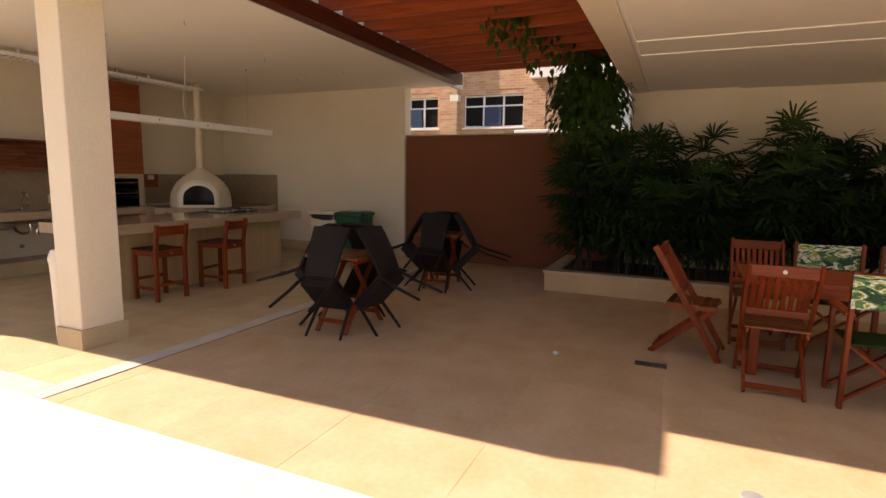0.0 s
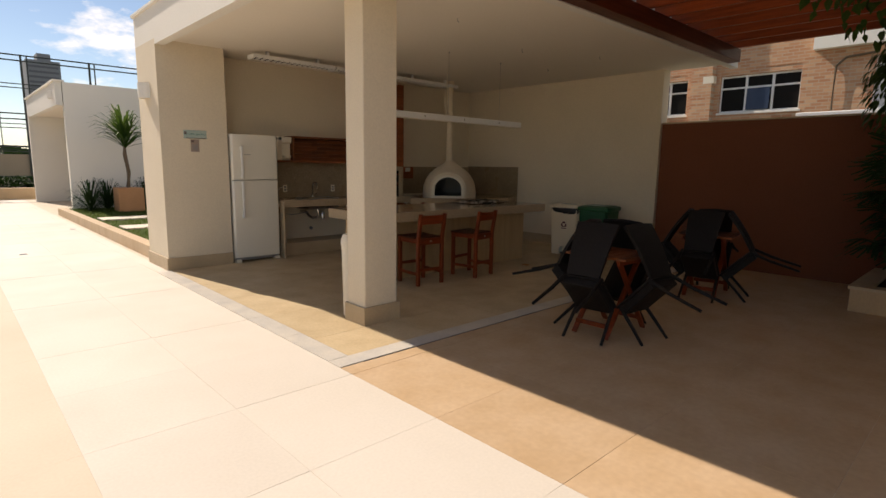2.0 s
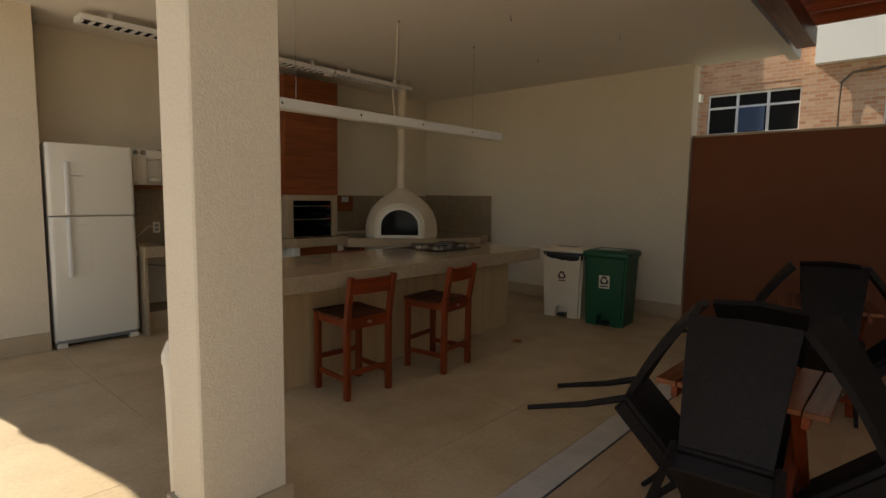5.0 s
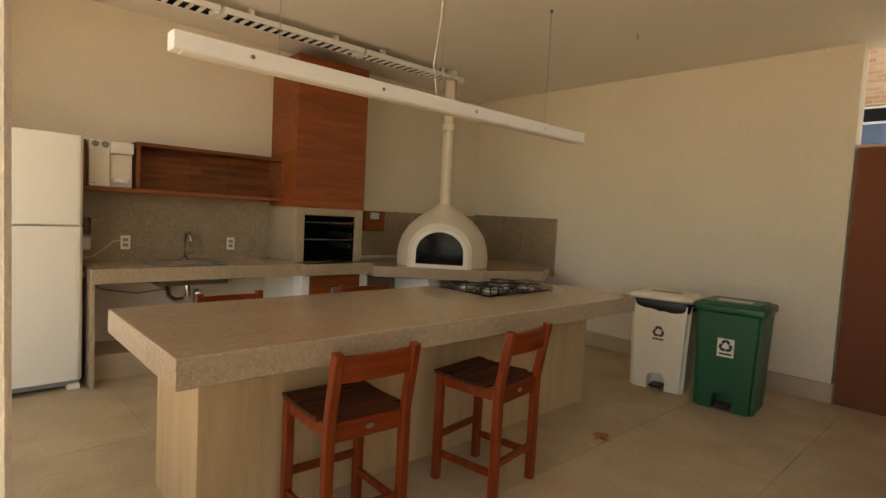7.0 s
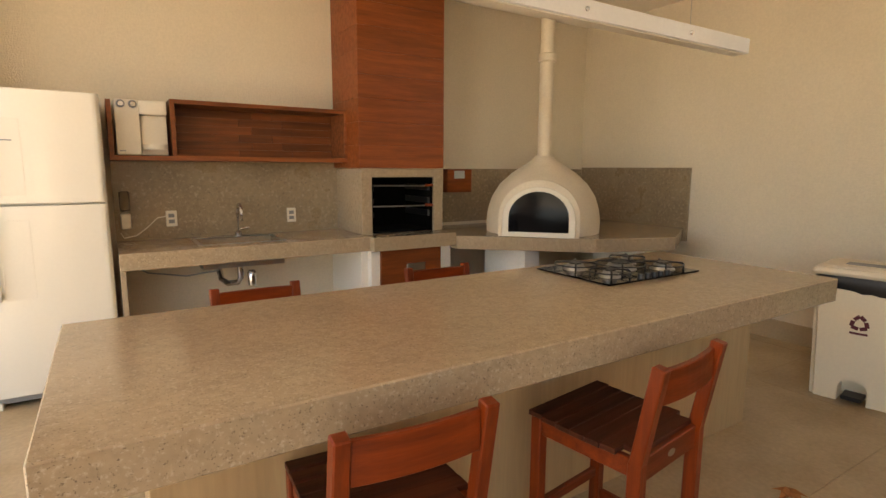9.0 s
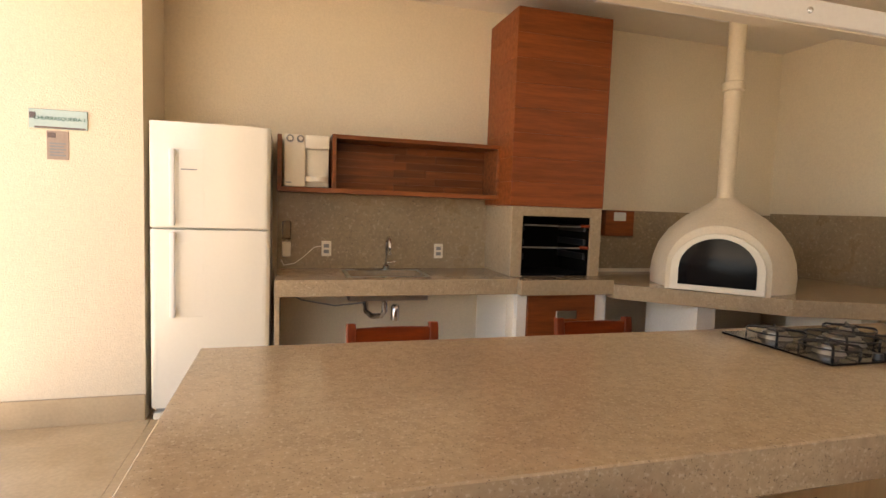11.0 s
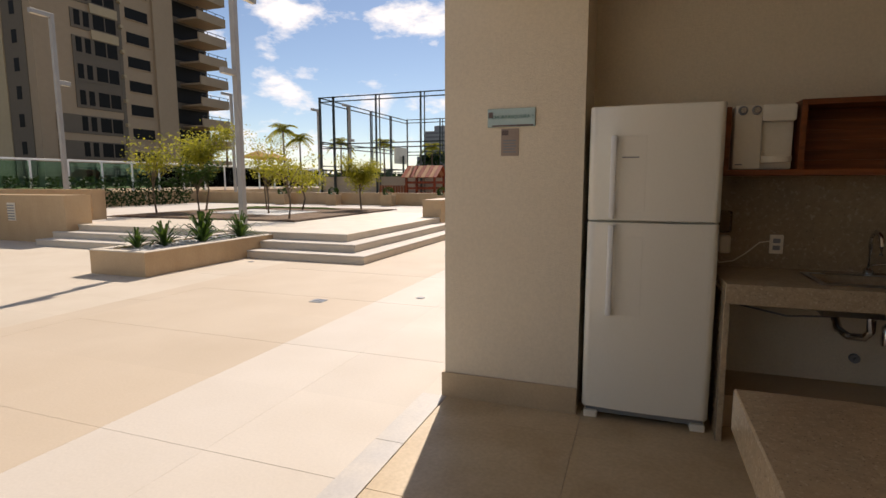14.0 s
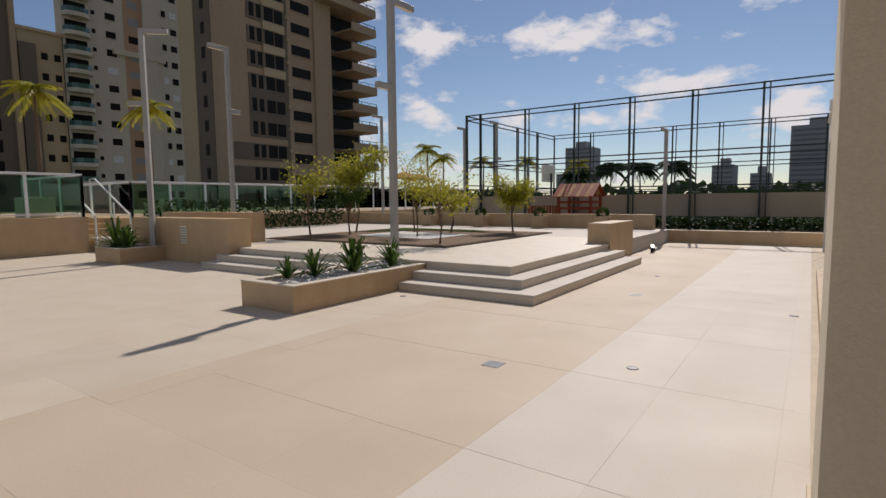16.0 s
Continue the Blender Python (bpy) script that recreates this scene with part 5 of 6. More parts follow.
for v in bm.verts:
    v.co *= 1 + rng.uniform(-0.25, 0.25)
    v.co.z *= 0.6
part("wad", bm, PAPER, wad)


# ---- second pavilion and side garden ----
setting("wall_garden", box(2.95, 18.2, 0, 9.0, 18.4, 3.5), PAINT_WHITE, "white plastered wall at the end of the side garden", "wall")
bm = box(2.78, 18.2, 2.9, 2.93, 24.4, 3.5)
box(2.74, 18.16, 3.5, 3.0, 24.44, 3.55, bm=bm)
setting("fascia_garden", bm, PAINT_WHITE, "white roof fascia of the next pavilion", "fascia")
setting("roof_garden", box(2.93, 18.4, 2.95, 9.0, 24.4, 3.1), CEILING, "roof of the next pavilion", "roof")
setting("wall_garden_far", box(2.78, 24.2, 0, 9.0, 24.4, 2.95), PAINT_WHITE, "white plastered far wall of the next pavilion", "wall")
setting("kerb_garden", box(2.60, KY1 + 0.3, 0, 2.78, 18.2, 0.19, 0.005), STONE, "tan stone kerb along the lawn", "kerb")
setting("lawn", box(2.78, KY1 + 0.3, 0, 9.0, 18.2, 0.15), GRASS, "small mown lawn beside the pavilion", "lawn")
for y in (10.2, 12.6, 14.6):
    sl = thing("stepping_slab", "pale stone stepping slab in the lawn", "slab", pose(3.6, y, 0.15), "stepping slabs in the lawn")
    part("slab", box(-0.7, -0.3, 0, 0.7, 0.3, 0.03, 0.006), STONE_CAP, sl)
rng.seed(31)
blades = bmesh.new()
for k in range(5000):
    x, y = rng.uniform(2.8, 6.0), rng.uniform(9.4, 18.1)
    if any(abs(y - s) < 0.33 for s in (10.2, 12.6, 14.6)) and x < 4.35:
        continue
    h, a = rng.uniform(0.03, 0.07), rng.uniform(0, math.tau)
    p = Vector((x, y, 0.15))
    ribbon([p, p + Vector((0.02 * math.cos(a), 0.02 * math.sin(a), h))], (0.006, 0.001), up=(math.cos(a), math.sin(a), 0.1), bm=blades)
tagged(part("grass", blades, GRASS), "short green lawn grass", "grass", "", "stuff")

def blade_tuft(bm, base, n, length, width, rise=1.0, droop=0.6):
    for k in range(n):
        a, e = rng.uniform(0, math.tau), rng.uniform(0.15, 1.25) * rise
        d = Vector((math.cos(a), math.sin(a), 0))
        ln_ = length * rng.uniform(0.6, 1.05)
        out, hi = ln_ * math.cos(e), ln_ * math.sin(e)
        pts = [base, base + d * out * 0.4 + Vector((0, 0, hi * 0.6)), base + d * out * 0.75 + Vector((0, 0, hi * 0.92)), base + d * out + Vector((0, 0, hi - droop * ln_ * 0.25))]
        ribbon(pts, (width * 0.7, width, width * 0.7, 0.002), up=(0.01, 0.01, 1), fold=0.35, bm=bm)
pot = thing("potted_yucca", "spiky yucca on a bare stem in a terracotta planter", "plant", pose(4.0, 16.8, 0.15))
bm = bmesh.new()
for z0, z1, w in ((0.0, 0.62, 0.30),):
    box(-w, -w, z0, w, w, z1, 0.015, bm=bm)
part("pot", bm, TERRACOTTA, pot, "square terracotta-coloured planter")
part("stem", tube([(0, 0, 0.6), (0.04, 0.0, 1.0), (-0.02, 0.02, 1.5), (0.0, 0.0, 1.85)], (0.06, 0.05, 0.05, 0.05), 8), BARK, pot, soft=True)
bm = bmesh.new()
for z in (1.65, 1.8, 1.95):
    blade_tuft(bm, Vector((0, 0, z)), 34, 0.95, 0.028, 1.0, 0.5)
part("crown", bm, LEAF_MID, pot)
for x, y in ((3.2, 17.3), (3.7, 17.8), (4.6, 17.5), (5.2, 17.0)):
    tf = thing("grass_tuft", "tall dark ornamental grass clump", "plant", pose(x, y, 0.15), "ornamental grass clumps")
    bm = bmesh.new()
    blade_tuft(bm, Vector((0, 0, 0)), 130, 0.95, 0.011, 1.15, 0.7)
    part("foliage", bm, LEAF_DARK, tf)

# ---- strap-leaved plants in the stone planters ----
for x, y, s in ((-4.05, 11.6, 0.5), (-3.95, 12.05, 0.62), (-3.80, 12.75, 0.85), (-3.72, 13.65, 0.72), (-12.65, 13.0, 1.1), (-12.25, 13.1, 0.85)):
    tf = thing("strap_leaf_plant", "leafy green strap-leaved plant in pebbles", "plant", pose(x, y, 0.33), "strap-leaved plants")
    bm = bmesh.new()
    blade_tuft(bm, Vector((0, 0, 0)), 46, 0.82 * s, 0.036 * s, 1.15, 0.7)
    part("foliage", bm, LEAF_MID, tf)
rng.seed(77)
stones = bmesh.new()
for k in range(420):
    x, y = rng.uniform(-4.27, -3.41), rng.uniform(11.2, 15.0)
    r = rng.uniform(0.018, 0.04)
    own = bmesh.new()
    bmesh.ops.create_icosphere(own, subdivisions=1, radius=r, matrix=pose(x, y, 0.345, rng.uniform(0, 90), rng.uniform(0, 90), 0) @ Matrix.Diagonal((1.2, 0.9, 0.6, 1)))
    join(stones, own)
tagged(part("pebbles", stones, PEBBLE, None, soft=True), "loose white pebbles in the planter", "pebbles", "", "stuff")

# ---- lamp posts ----
def lamp_post(x, y, z, h, label="grey steel lamp post with two square arms", turn=0):
    lp = thing("lamp_post", label, "lamp post", pose(x, y, z, 0, 0, turn), "garden lamp posts")
    part("pole", box(-0.06, -0.06, 0, 0.06, 0.06, h, 0.006), POLE_GREY, lp)
    a = part("arm", box(-0.055, 0.055, h - 0.11, 0.055, 0.66, h, 0.006), POLE_GREY, lp)
    part("lamp_panel", box(-0.04, 0.16, h - 0.116, 0.04, 0.62, h - 0.11), WHITE_PLASTIC, a)
    a = part("arm", box(-0.055, -0.42, h * 0.655, 0.055, -0.055, h * 0.655 + 0.11, 0.006), POLE_GREY, lp)
    part("lamp_panel", box(-0.04, -0.40, h * 0.655 - 0.006, 0.04, -0.12, h * 0.655), WHITE_PLASTIC, a)
    return lp
lp0 = lamp_post(-4.13, 14.25, 0.34, 4.95)
for x, y, z in ((-11.92, 13.6, 0.35), (-13.8, 17.3, DZ), (-16.0, 27.6, DZ), (-13.4, 31.5, 0), (-10.9, 30.6, 0), (-1.95, 27.0, 0.36)):
    copy_thing(lp0, pose(x, y, z, 0, 0, -50 if y < 14 else 180) @ Matrix.Diagonal((1, 1, 0.73 if x > -3 else 1.14 if y < 14 else 1.26 if y < 20 else 1.1, 1)))

# ---- planted bed with young trees ----
bed = thing("garden_bed", "sunken planting bed with soil and pale gravel", "garden bed")
part("edging", prism([(-10.85, 16.35), (-4.35, 16.35), (-4.35, 22.4), (-10.85, 22.4)], DZ, DZ + 0.025), SOIL, bed)
part("soil", prism([(-10.75, 16.45), (-4.45, 16.45), (-4.45, 22.3), (-10.75, 22.3)], DZ + 0.025, DZ + 0.04), MULCH, bed)
part("gravel", prism([(-9.0, 18.3), (-6.0, 17.9), (-6.0, 20.0), (-8.9, 20.4)], DZ + 0.04, DZ + 0.055), PEBBLE, bed)
part("lawn_patch", prism([(-10.2, 19.6), (-8.6, 21.4), (-6.0, 21.2), (-7.0, 22.0), (-10.2, 22.1)], DZ + 0.056, DZ + 0.07), GRASS, bed)
def small_tree(m, h, spread, n, mat, label, seed, leaf=0.062):
    rng.seed(seed)
    t = thing("young_tree", label, "tree", m, "young trees in the bed")
    st = bmesh.new()
    top = h * 0.52
    bend = rng.uniform(-0.15, 0.15)
    tube([(0, 0, 0), (bend, 0.03, top * 0.5), (bend * 0.3, -0.04, top)], (0.035, 0.028, 0.022), 7, bm=st)
    ends = []
    for k in range(9):
        a = k * 2.4 + rng.uniform(-0.4, 0.4)
        z0 = top * rng.uniform(0.65, 1.0)
        r = spread * rng.uniform(0.5, 1.0)
        e = Vector((r * math.cos(a), r * math.sin(a), min(h, z0 + (h - z0) * rng.uniform(0.35, 1.0))))
        mid = Vector((bend * 0.3 + r * 0.4 * math.cos(a), r * 0.4 * math.sin(a), z0 + (e.z - z0) * 0.6))
        tube([Vector((bend * 0.3, -0.02, z0)), mid, e], (0.014, 0.010, 0.004), 5, bm=st)
        ends += [mid, e, (mid + e) / 2]
    part("trunk", st, BARK, t)
    lv = bmesh.new()
    for k in range(int(n * 2.6)):
        c = rng.choice(ends)
        p = c + Vector((rng.gauss(0, 1), rng.gauss(0, 1), rng.gauss(0, 0.7))) * spread * 0.23
        a = rng.uniform(0, math.tau)
        d = Vector((math.cos(a), math.sin(a), rng.uniform(-0.7, 0.4)))
        ovate(lv, p, d, leaf * rng.uniform(0.7, 1.3), Vector((rng.uniform(-1, 1), rng.uniform(-1, 1), 1)))
    part("crown", lv, mat, t)
    return t
for x, y, h, sp, n, mat, sd, lb in ((-10.2, 17.5, 2.35, 0.75, 420, LEAF_YELLOW, 1, "slender young tree with sparse yellow-green leaves"),
                                (-10.1, 19.4, 2.75, 1.05, 1500, LEAF_YELLOW, 2, "young tree with a dense yellow-green crown"),
                                (-9.4, 18.4, 1.6, 0.6, 500, LEAF_MID, 3, "small young tree with green leaves"),
                                (-8.3, 20.3, 2.5, 0.8, 260, LEAF_YELLOW, 4, "thin young tree with few yellow leaves"),
                                (-4.95, 16.95, 1.75, 0.7, 300, LEAF_YELLOW, 5, "thin young tree with few yellow leaves"),
                                (-7.2, 20.8, 1.6, 0.8, 420, LEAF_YELLOW, 6, "slender young tree with sparse yellow-green leaves"),
                                (-5.35, 21.6, 1.75, 0.75, 1300, LEAF_YELLOW, 7, "young tree with a dense yellow-green crown"),
                                (-6.9, 18.6, 1.9, 0.6, 240, LEAF_YELLOW, 9, "thin young tree with few yellow leaves")):
    small_tree(pose(x, y, DZ + 0.03), h, sp, n, mat, lb, sd)
rng.seed(91)
for k in range(14):
    y = 15.6 + 0.66 * k
    sb = thing("hedge_shrub", "dark green narrow hedge shrub by the pool wall", "shrub", pose(-15.85, y, 0.43), "hedge shrubs")
    lv = bmesh.new()
    tube([(0, 0, 0), (0, 0, 0.8)], (0.02, 0.01), 5, bm=lv)
    for j in range(220):
        z = rng.uniform(0.02, 1.15)
        a, r = rng.uniform(0, math.tau), 0.33 * math.sqrt(rng.random()) * (1.1 - 0.5 * z)
        ovate(lv, Vector((r * math.cos(a), r * math.sin(a), z)), Vector((math.cos(a), math.sin(a), rng.uniform(0.4, 1.6))), 0.10, Vector((rng.uniform(-1, 1), rng.uniform(-1, 1), 1)))
    part("foliage", lv, LEAF_DARK, sb)
for k in range(20):
    x = -2.6 + 0.33 * k
    sb = thing("low_shrub", "low dark green shrub in the court bed", "shrub", pose(x, 27.4 + 0.6 * (k % 3), 0.34), "low shrubs in the bed")
    lv = bmesh.new()
    tube([(0, 0, 0), (0, 0, 0.25)], (0.015, 0.01), 5, bm=lv)
    for j in range(150):
        a, r = rng.uniform(0, math.tau), 0.36 * math.sqrt(rng.random())
        ovate(lv, Vector((r * math.cos(a), r * math.sin(a), rng.uniform(0.03, 0.42))), Vector((math.cos(a), math.sin(a), rng.uniform(0.1, 1.0))), 0.12, Vector((rng.uniform(-1, 1), rng.uniform(-1, 1), 1)))
    part("foliage", lv, LEAF_DARK, sb)
for x in (-11.2, -8.6, -6.0, -3.6):
    cbx = thing("cube_planter", "square tan planter box with a clipped bush", "planter", pose(x, 25.1, DZ), "cube planters along the deck wall")
    part("box", box(-0.24, -0.24, 0, 0.24, 0.24, 0.46, 0.01), STONE, cbx)
    lv = bmesh.new()
    for j in range(170):
        v = Vector((rng.gauss(0, 1), rng.gauss(0, 1), rng.gauss(0, 1))).normalized()
        ovate(lv, Vector((0, 0, 0.58)) + v * 0.15, v + Vector((0, 0, 0.2)), 0.09, v.orthogonal())
    part("bush", lv, LEAF_MID, cbx)

# ---- glass railings of the pool deck ----
def railing(p, q, label, h=1.12, step=1.15):
    r = thing("glass_railing", label, "railing", group="glass railings of the pool deck")
    p, q = Vector(p), Vector(q)
    n = max(1, round((q - p).length / step))
    d = (q - p).normalized()
    part("top_rail", bar(p + Vector((0, 0, h)), q + Vector((0, 0, h)), 0.09, 0.07, 0.004), WHITE_METAL, r)
    part("low_rail", bar(p + Vector((0, 0, 0.1)), q + Vector((0, 0, 0.1)), 0.035, 0.035, 0.002), WHITE_METAL, r)
    for k in range(n + 1):
        a = p + (q - p) * k / n
        part("post", bar(a, a + Vector((0, 0, h)), 0.075, 0.075, 0.003, up=d), WHITE_METAL, r)
        if k < n:
            b = p + (q - p) * (k + 1) / n
            pane = part("pane", bar(a + d * 0.04 + Vector((0, 0, h / 2 + 0.04)), b - d * 0.04 + Vector((0, 0, h / 2 + 0.04)), 0.008, h - 0.22, 0.0), GREEN_GLASS, r, "green tinted glass pane")
            pane.visible_shadow = False
    return r
railing((-16.25, 5.0, 1.12), (-16.25, 13.68, 1.12), "white metal railing with green glass panes", 1.30, 1.45)
railing((-16.25, 13.68, 1.12), (-21.0, 13.68, 1.12), "white metal railing with green glass panes", 1.30, 1.45)
railing((-16.6, 15.3, 1.02), (-16.6, 37.0, 1.02), "long white metal railing with green glass panes", 1.23, 1.35)
railing((-21.0, 15.3, 1.02), (-16.6, 15.3, 1.02), "white metal railing with green glass panes", 1.23, 1.35)
ps = thing("pool_stairs", "tan stone steps up to the pool deck", "stairs")
for k in range(6):
    part("step", box(-16.4 - 0.3 * (k + 1), 13.75, 0, -16.4 - 0.3 * k, 15.2, 0.17 * (k + 1), 0.004), STONE, ps)
hr = thing("stair_handrail", "white sloping metal handrail beside the steps", "handrail")
for y in (13.95, 15.0):
    part("rail", tube([(-16.1, y, 0.0), (-16.1, y, 1.15), (-18.5, y, 2.4), (-18.9, y, 2.4), (-18.9, y, 1.02)], 0.03, 8), WHITE_METAL, hr, soft=True)
    part("post", rod((-17.2, y, 0.5), (-17.2, y, 1.56), 0.024), WHITE_METAL, hr)
for x, y in ((-17.3, 10.9), (-17.3, 11.6)):
    gb = thing("wheeled_bin", "dark green wheeled bin on the pool deck", "bin", pose(x, y, 1.12), "bins on the pool deck")
    part("body", box(-0.25, -0.25, 0.04, 0.25, 0.25, 0.9, 0.04, segs=2), GREEN_PLASTIC, gb, soft=True)
    part("lid", box(-0.28, -0.28, 0.9, 0.28, 0.28, 0.98, 0.03, segs=2), GREEN_PLASTIC, gb, soft=True)
for x, y in ((-17.2, 12.75), (-18.0, 17.0)):
    pp = thing("deck_planter", "square pale planter box on the pool deck", "planter", pose(x, y, 1.12 if y < 14 else 1.02), "planter boxes on the pool deck")
    part("box", box(-0.4, -0.4, 0, 0.4, 0.4, 0.62, 0.01), STONE_CAP, pp)
um = thing("closed_umbrella", "closed beige canvas sun umbrella", "umbrella", pose(-21.5, 12.3, 1.12))
part("pole", rod((0, 0, 0), (0, 0, 2.9), 0.03), POLE_GREY, um)
part("canopy", lathe([(0.0, 1.1), (0.26, 1.15), (0.30, 1.5), (0.20, 2.2), (0.06, 2.75), (0, 2.78)], 9), SHADE_CLOTH, um)
for x, y in ((-22.5, 37.5), (-23.5, 40.5)):
    um = thing("sun_umbrella", "open ochre canvas sun umbrella by the pool", "umbrella", pose(x, y, 1.02), "open umbrellas")
    part("pole", rod((0, 0, 0), (0, 0, 2.6), 0.03), POLE_GREY, um)
    part("canopy", lathe([(0.0, 2.28), (1.25, 2.12), (1.27, 2.16), (0.6, 2.45), (0.0, 2.65)], 8), ORANGE_CLOTH, um)
vt = thing("wall_vent", "white louvred vent in the stone wall", "vent", pose(-10.75, 13.79, 0.72))
part("frame", box(-0.14, -0.02, -0.22, 0.14, 0, 0.22, 0.004), WHITE_PLASTIC, vt)
for k in range(6):
    part("slat", box(-0.12, -0.03, -0.19 + 0.066 * k, 0.12, -0.02, -0.16 + 0.066 * k), GREY_PLASTIC, vt)
fl = thing("floodlight", "small black floodlight on the paving", "floodlight", pose(-1.15, 21.9, 0) @ Matrix.Scale(0.7, 4))
part("bracket", box(-0.03, -0.1, 0, 0.03, 0.1, 0.12, 0.004), BLACK, fl)
part("head", box(-0.08, -0.15, 0.10, 0.08, 0.15, 0.30, 0.01, m=pose(0, 0, 0, 25, 0, 20)), BLACK, fl)

# ---- sports court and play house ----
cg = thing("court_fence", "tall dark steel frame fence of the sports court", "fence")
def fence_run(p, q, n, z0, z1):
    p, q = Vector(p), Vector(q)
    for z in (z1, z1 - 0.22, (z0 + z1) / 2 + 0.25, (z0 + z1) / 2 + 0.02, z0 + 1.5, z0 + 1.3, z0 + 0.25, z0 + 0.05):
        part("rail", bar(p + Vector((0, 0, z)), q + Vector((0, 0, z)), 0.05, 0.05, 0.0), CAGE, cg)
    for k in range(n + 1):
        a = p + (q - p) * k / n
        part("post", bar(a + Vector((0, 0, z0)), a + Vector((0, 0, z1 + 0.03)), 0.075, 0.075, 0.0, up=(1, 0, 0)), CAGE, cg)
        if 0 < k < n:
            a2 = a + (q - p).normalized() * 0.2
            part("post", bar(a2 + Vector((0, 0, z0)), a2 + Vector((0, 0, z1)), 0.045, 0.045, 0.0, up=(1, 0, 0)), CAGE, cg)
fence_run((-11.30, 29.72, 0), (15.43, 29.72, 0), 11, 0.5, 5.75)
fence_run((-12.15, 29.72, 0), (-11.34, 29.72, 0), 1, 0.5, 5.75)
fence_run((-12.15, 41, 0), (15.6, 41, 0), 11, 0.75, 5.8)
fence_run((-12.15, 29.78, 0), (-12.15, 41, 0), 4, 0.75, 5.75)
bh = thing("basketball_board", "white basketball backboard inside the court", "backboard", pose(-10.5, 35.5, 0))
part("post", rod((0.5, 0, 0), (0.5, 0, 3.0), 0.06), CAGE, bh)
part("board", box(0.3, -0.9, 2.5, 0.36, 0.9, 3.5, 0.005), WHITE_PLASTIC, bh)
ht = thing("play_house", "red-brown wooden play house with a gabled roof", "play house", pose(-5.6, 28.2, DZ) @ Matrix.Scale(0.86, 4))
for x in (-0.8, 0.8):
    for y in (-0.7, 0.7):
        part("post", box(x - 0.06, y - 0.06, 0, x + 0.06, y + 0.06, 1.45, 0.004), WOOD_RED_Z, ht)
for z in (0.45, 0.75, 1.05):
    for y in (-0.7, 0.7):
        part("board", box(-0.8, y - 0.02, z, 0.8, y + 0.02, z + 0.12, 0.003), WOOD_RED, ht)
    part("board", box(0.78, -0.7, z, 0.82, 0.7, z + 0.12, 0.003), WOOD_RED_Y, ht)
for k in range(9):
    x = -1.0 + 0.225 * k
    for sy in (-1, 1):
        part("roof_board", bar((x + 0.1, sy * 0.95, 1.38), (x + 0.1, 0.0, 2.0), 0.21, 0.03, 0.0, up=(0, 0, 1)), TERRACOTTA if k % 2 else WOOD_RED_Y, ht)
for k in range(11):
    part("picket", box(-2.6 + 0.16 * k, -0.3, 0.0, -2.48 + 0.16 * k, -0.26, 0.95, 0.003), WOOD_SHELF, ht)

# ---- palms ----
def tall_palm(m, h, mat, label, group, seed, size=1.7, fronds=20, blade=0.024):
    rng.seed(seed)
    p = thing("palm_tree", label, "palm tree", m, group)
    part("trunk", tube([(0, 0, 0), (0.05, 0.02, h * 0.5), (0, 0, h)], (0.13, 0.10, 0.07), 8), BARK, p, soft=True)
    cr = bmesh.new()
    for k in range(fronds):
        a, e = k * 2.4, rng.uniform(0.0, 1.35)
        d = Vector((math.cos(a), math.sin(a), 0))
        spine = []
        for f in np.linspace(0, 1, 7):
            spine.append(Vector((0, 0, h)) + d * size * f * math.cos(e * (1 - 0.4 * f)) + Vector((0, 0, size * (f * math.sin(e) - 1.05 * f * f * (0.55 + 0.25 * math.cos(e))))))
        tube(spine, 0.012, 4, bm=cr)
        for f in range(1, 7):
            for sub in (0.0, 0.25, 0.5, 0.75):
                q = spine[f - 1].lerp(spine[f], 1 - sub)
                along = (spine[f] - spine[f - 1]).normalized()
                sd = along.cross(Vector((0, 0, 1))).normalized()
                for sgn in (-1, 1):
                    ln_ = size * 0.33 * (1.15 - f / 8)
                    ribbon([q, q + sd * sgn * ln_ * 0.5 + along * ln_ * 0.3, q + sd * sgn * ln_ * 0.85 + along * ln_ * 0.5 + Vector((0, 0, -ln_ * 0.5))], (blade * 0.5, blade, 0.003), up=(0, 0, 1), bm=cr)
    part("crown", cr, mat, p)
    return p
ypalm = tall_palm(pose(-26.0, 15.9, 1.0), 5.4, LEAF_YELLOW, "slender palm with yellow-green drooping fronds", "yellow-green palms", 4, 1.35)
for x, y, s in ((-26.2, 20.9, 1.0), (-28.5, 12.9, 1.0), (-27.0, 46.6, 1.0), (-24.8, 46.0, 0.85), (-32.0, 45.0, 0.95), (-21.5, 47.5, 0.8), (-18.5, 50.0, 0.8), (-14.5, 52.0, 0.75)):
    copy_thing(ypalm, pose(x, y, 1.0 if y < 42 else -0.1, 0, 0, 40 * x) @ Matrix.Scale(s if y < 42 else s * 1.15, 4))
dpalm = tall_palm(pose(-10.2, 70.0, 0), 4.9, LEAF_DARK, "dark green palm behind the sports court", "dark palms behind the court", 6, 2.1, 40, 0.085)
for x, y, s in ((-13.9, 70, 1.0), (-17.5, 71, 1.02), (-21.6, 72, 0.95), (-23.4, 74, 0.9)):
    copy_thing(dpalm, pose(x, y, 0, 0, 0, 50 * x) @ Matrix.Scale(s, 4))
rng.seed(44)
far = bmesh.new()
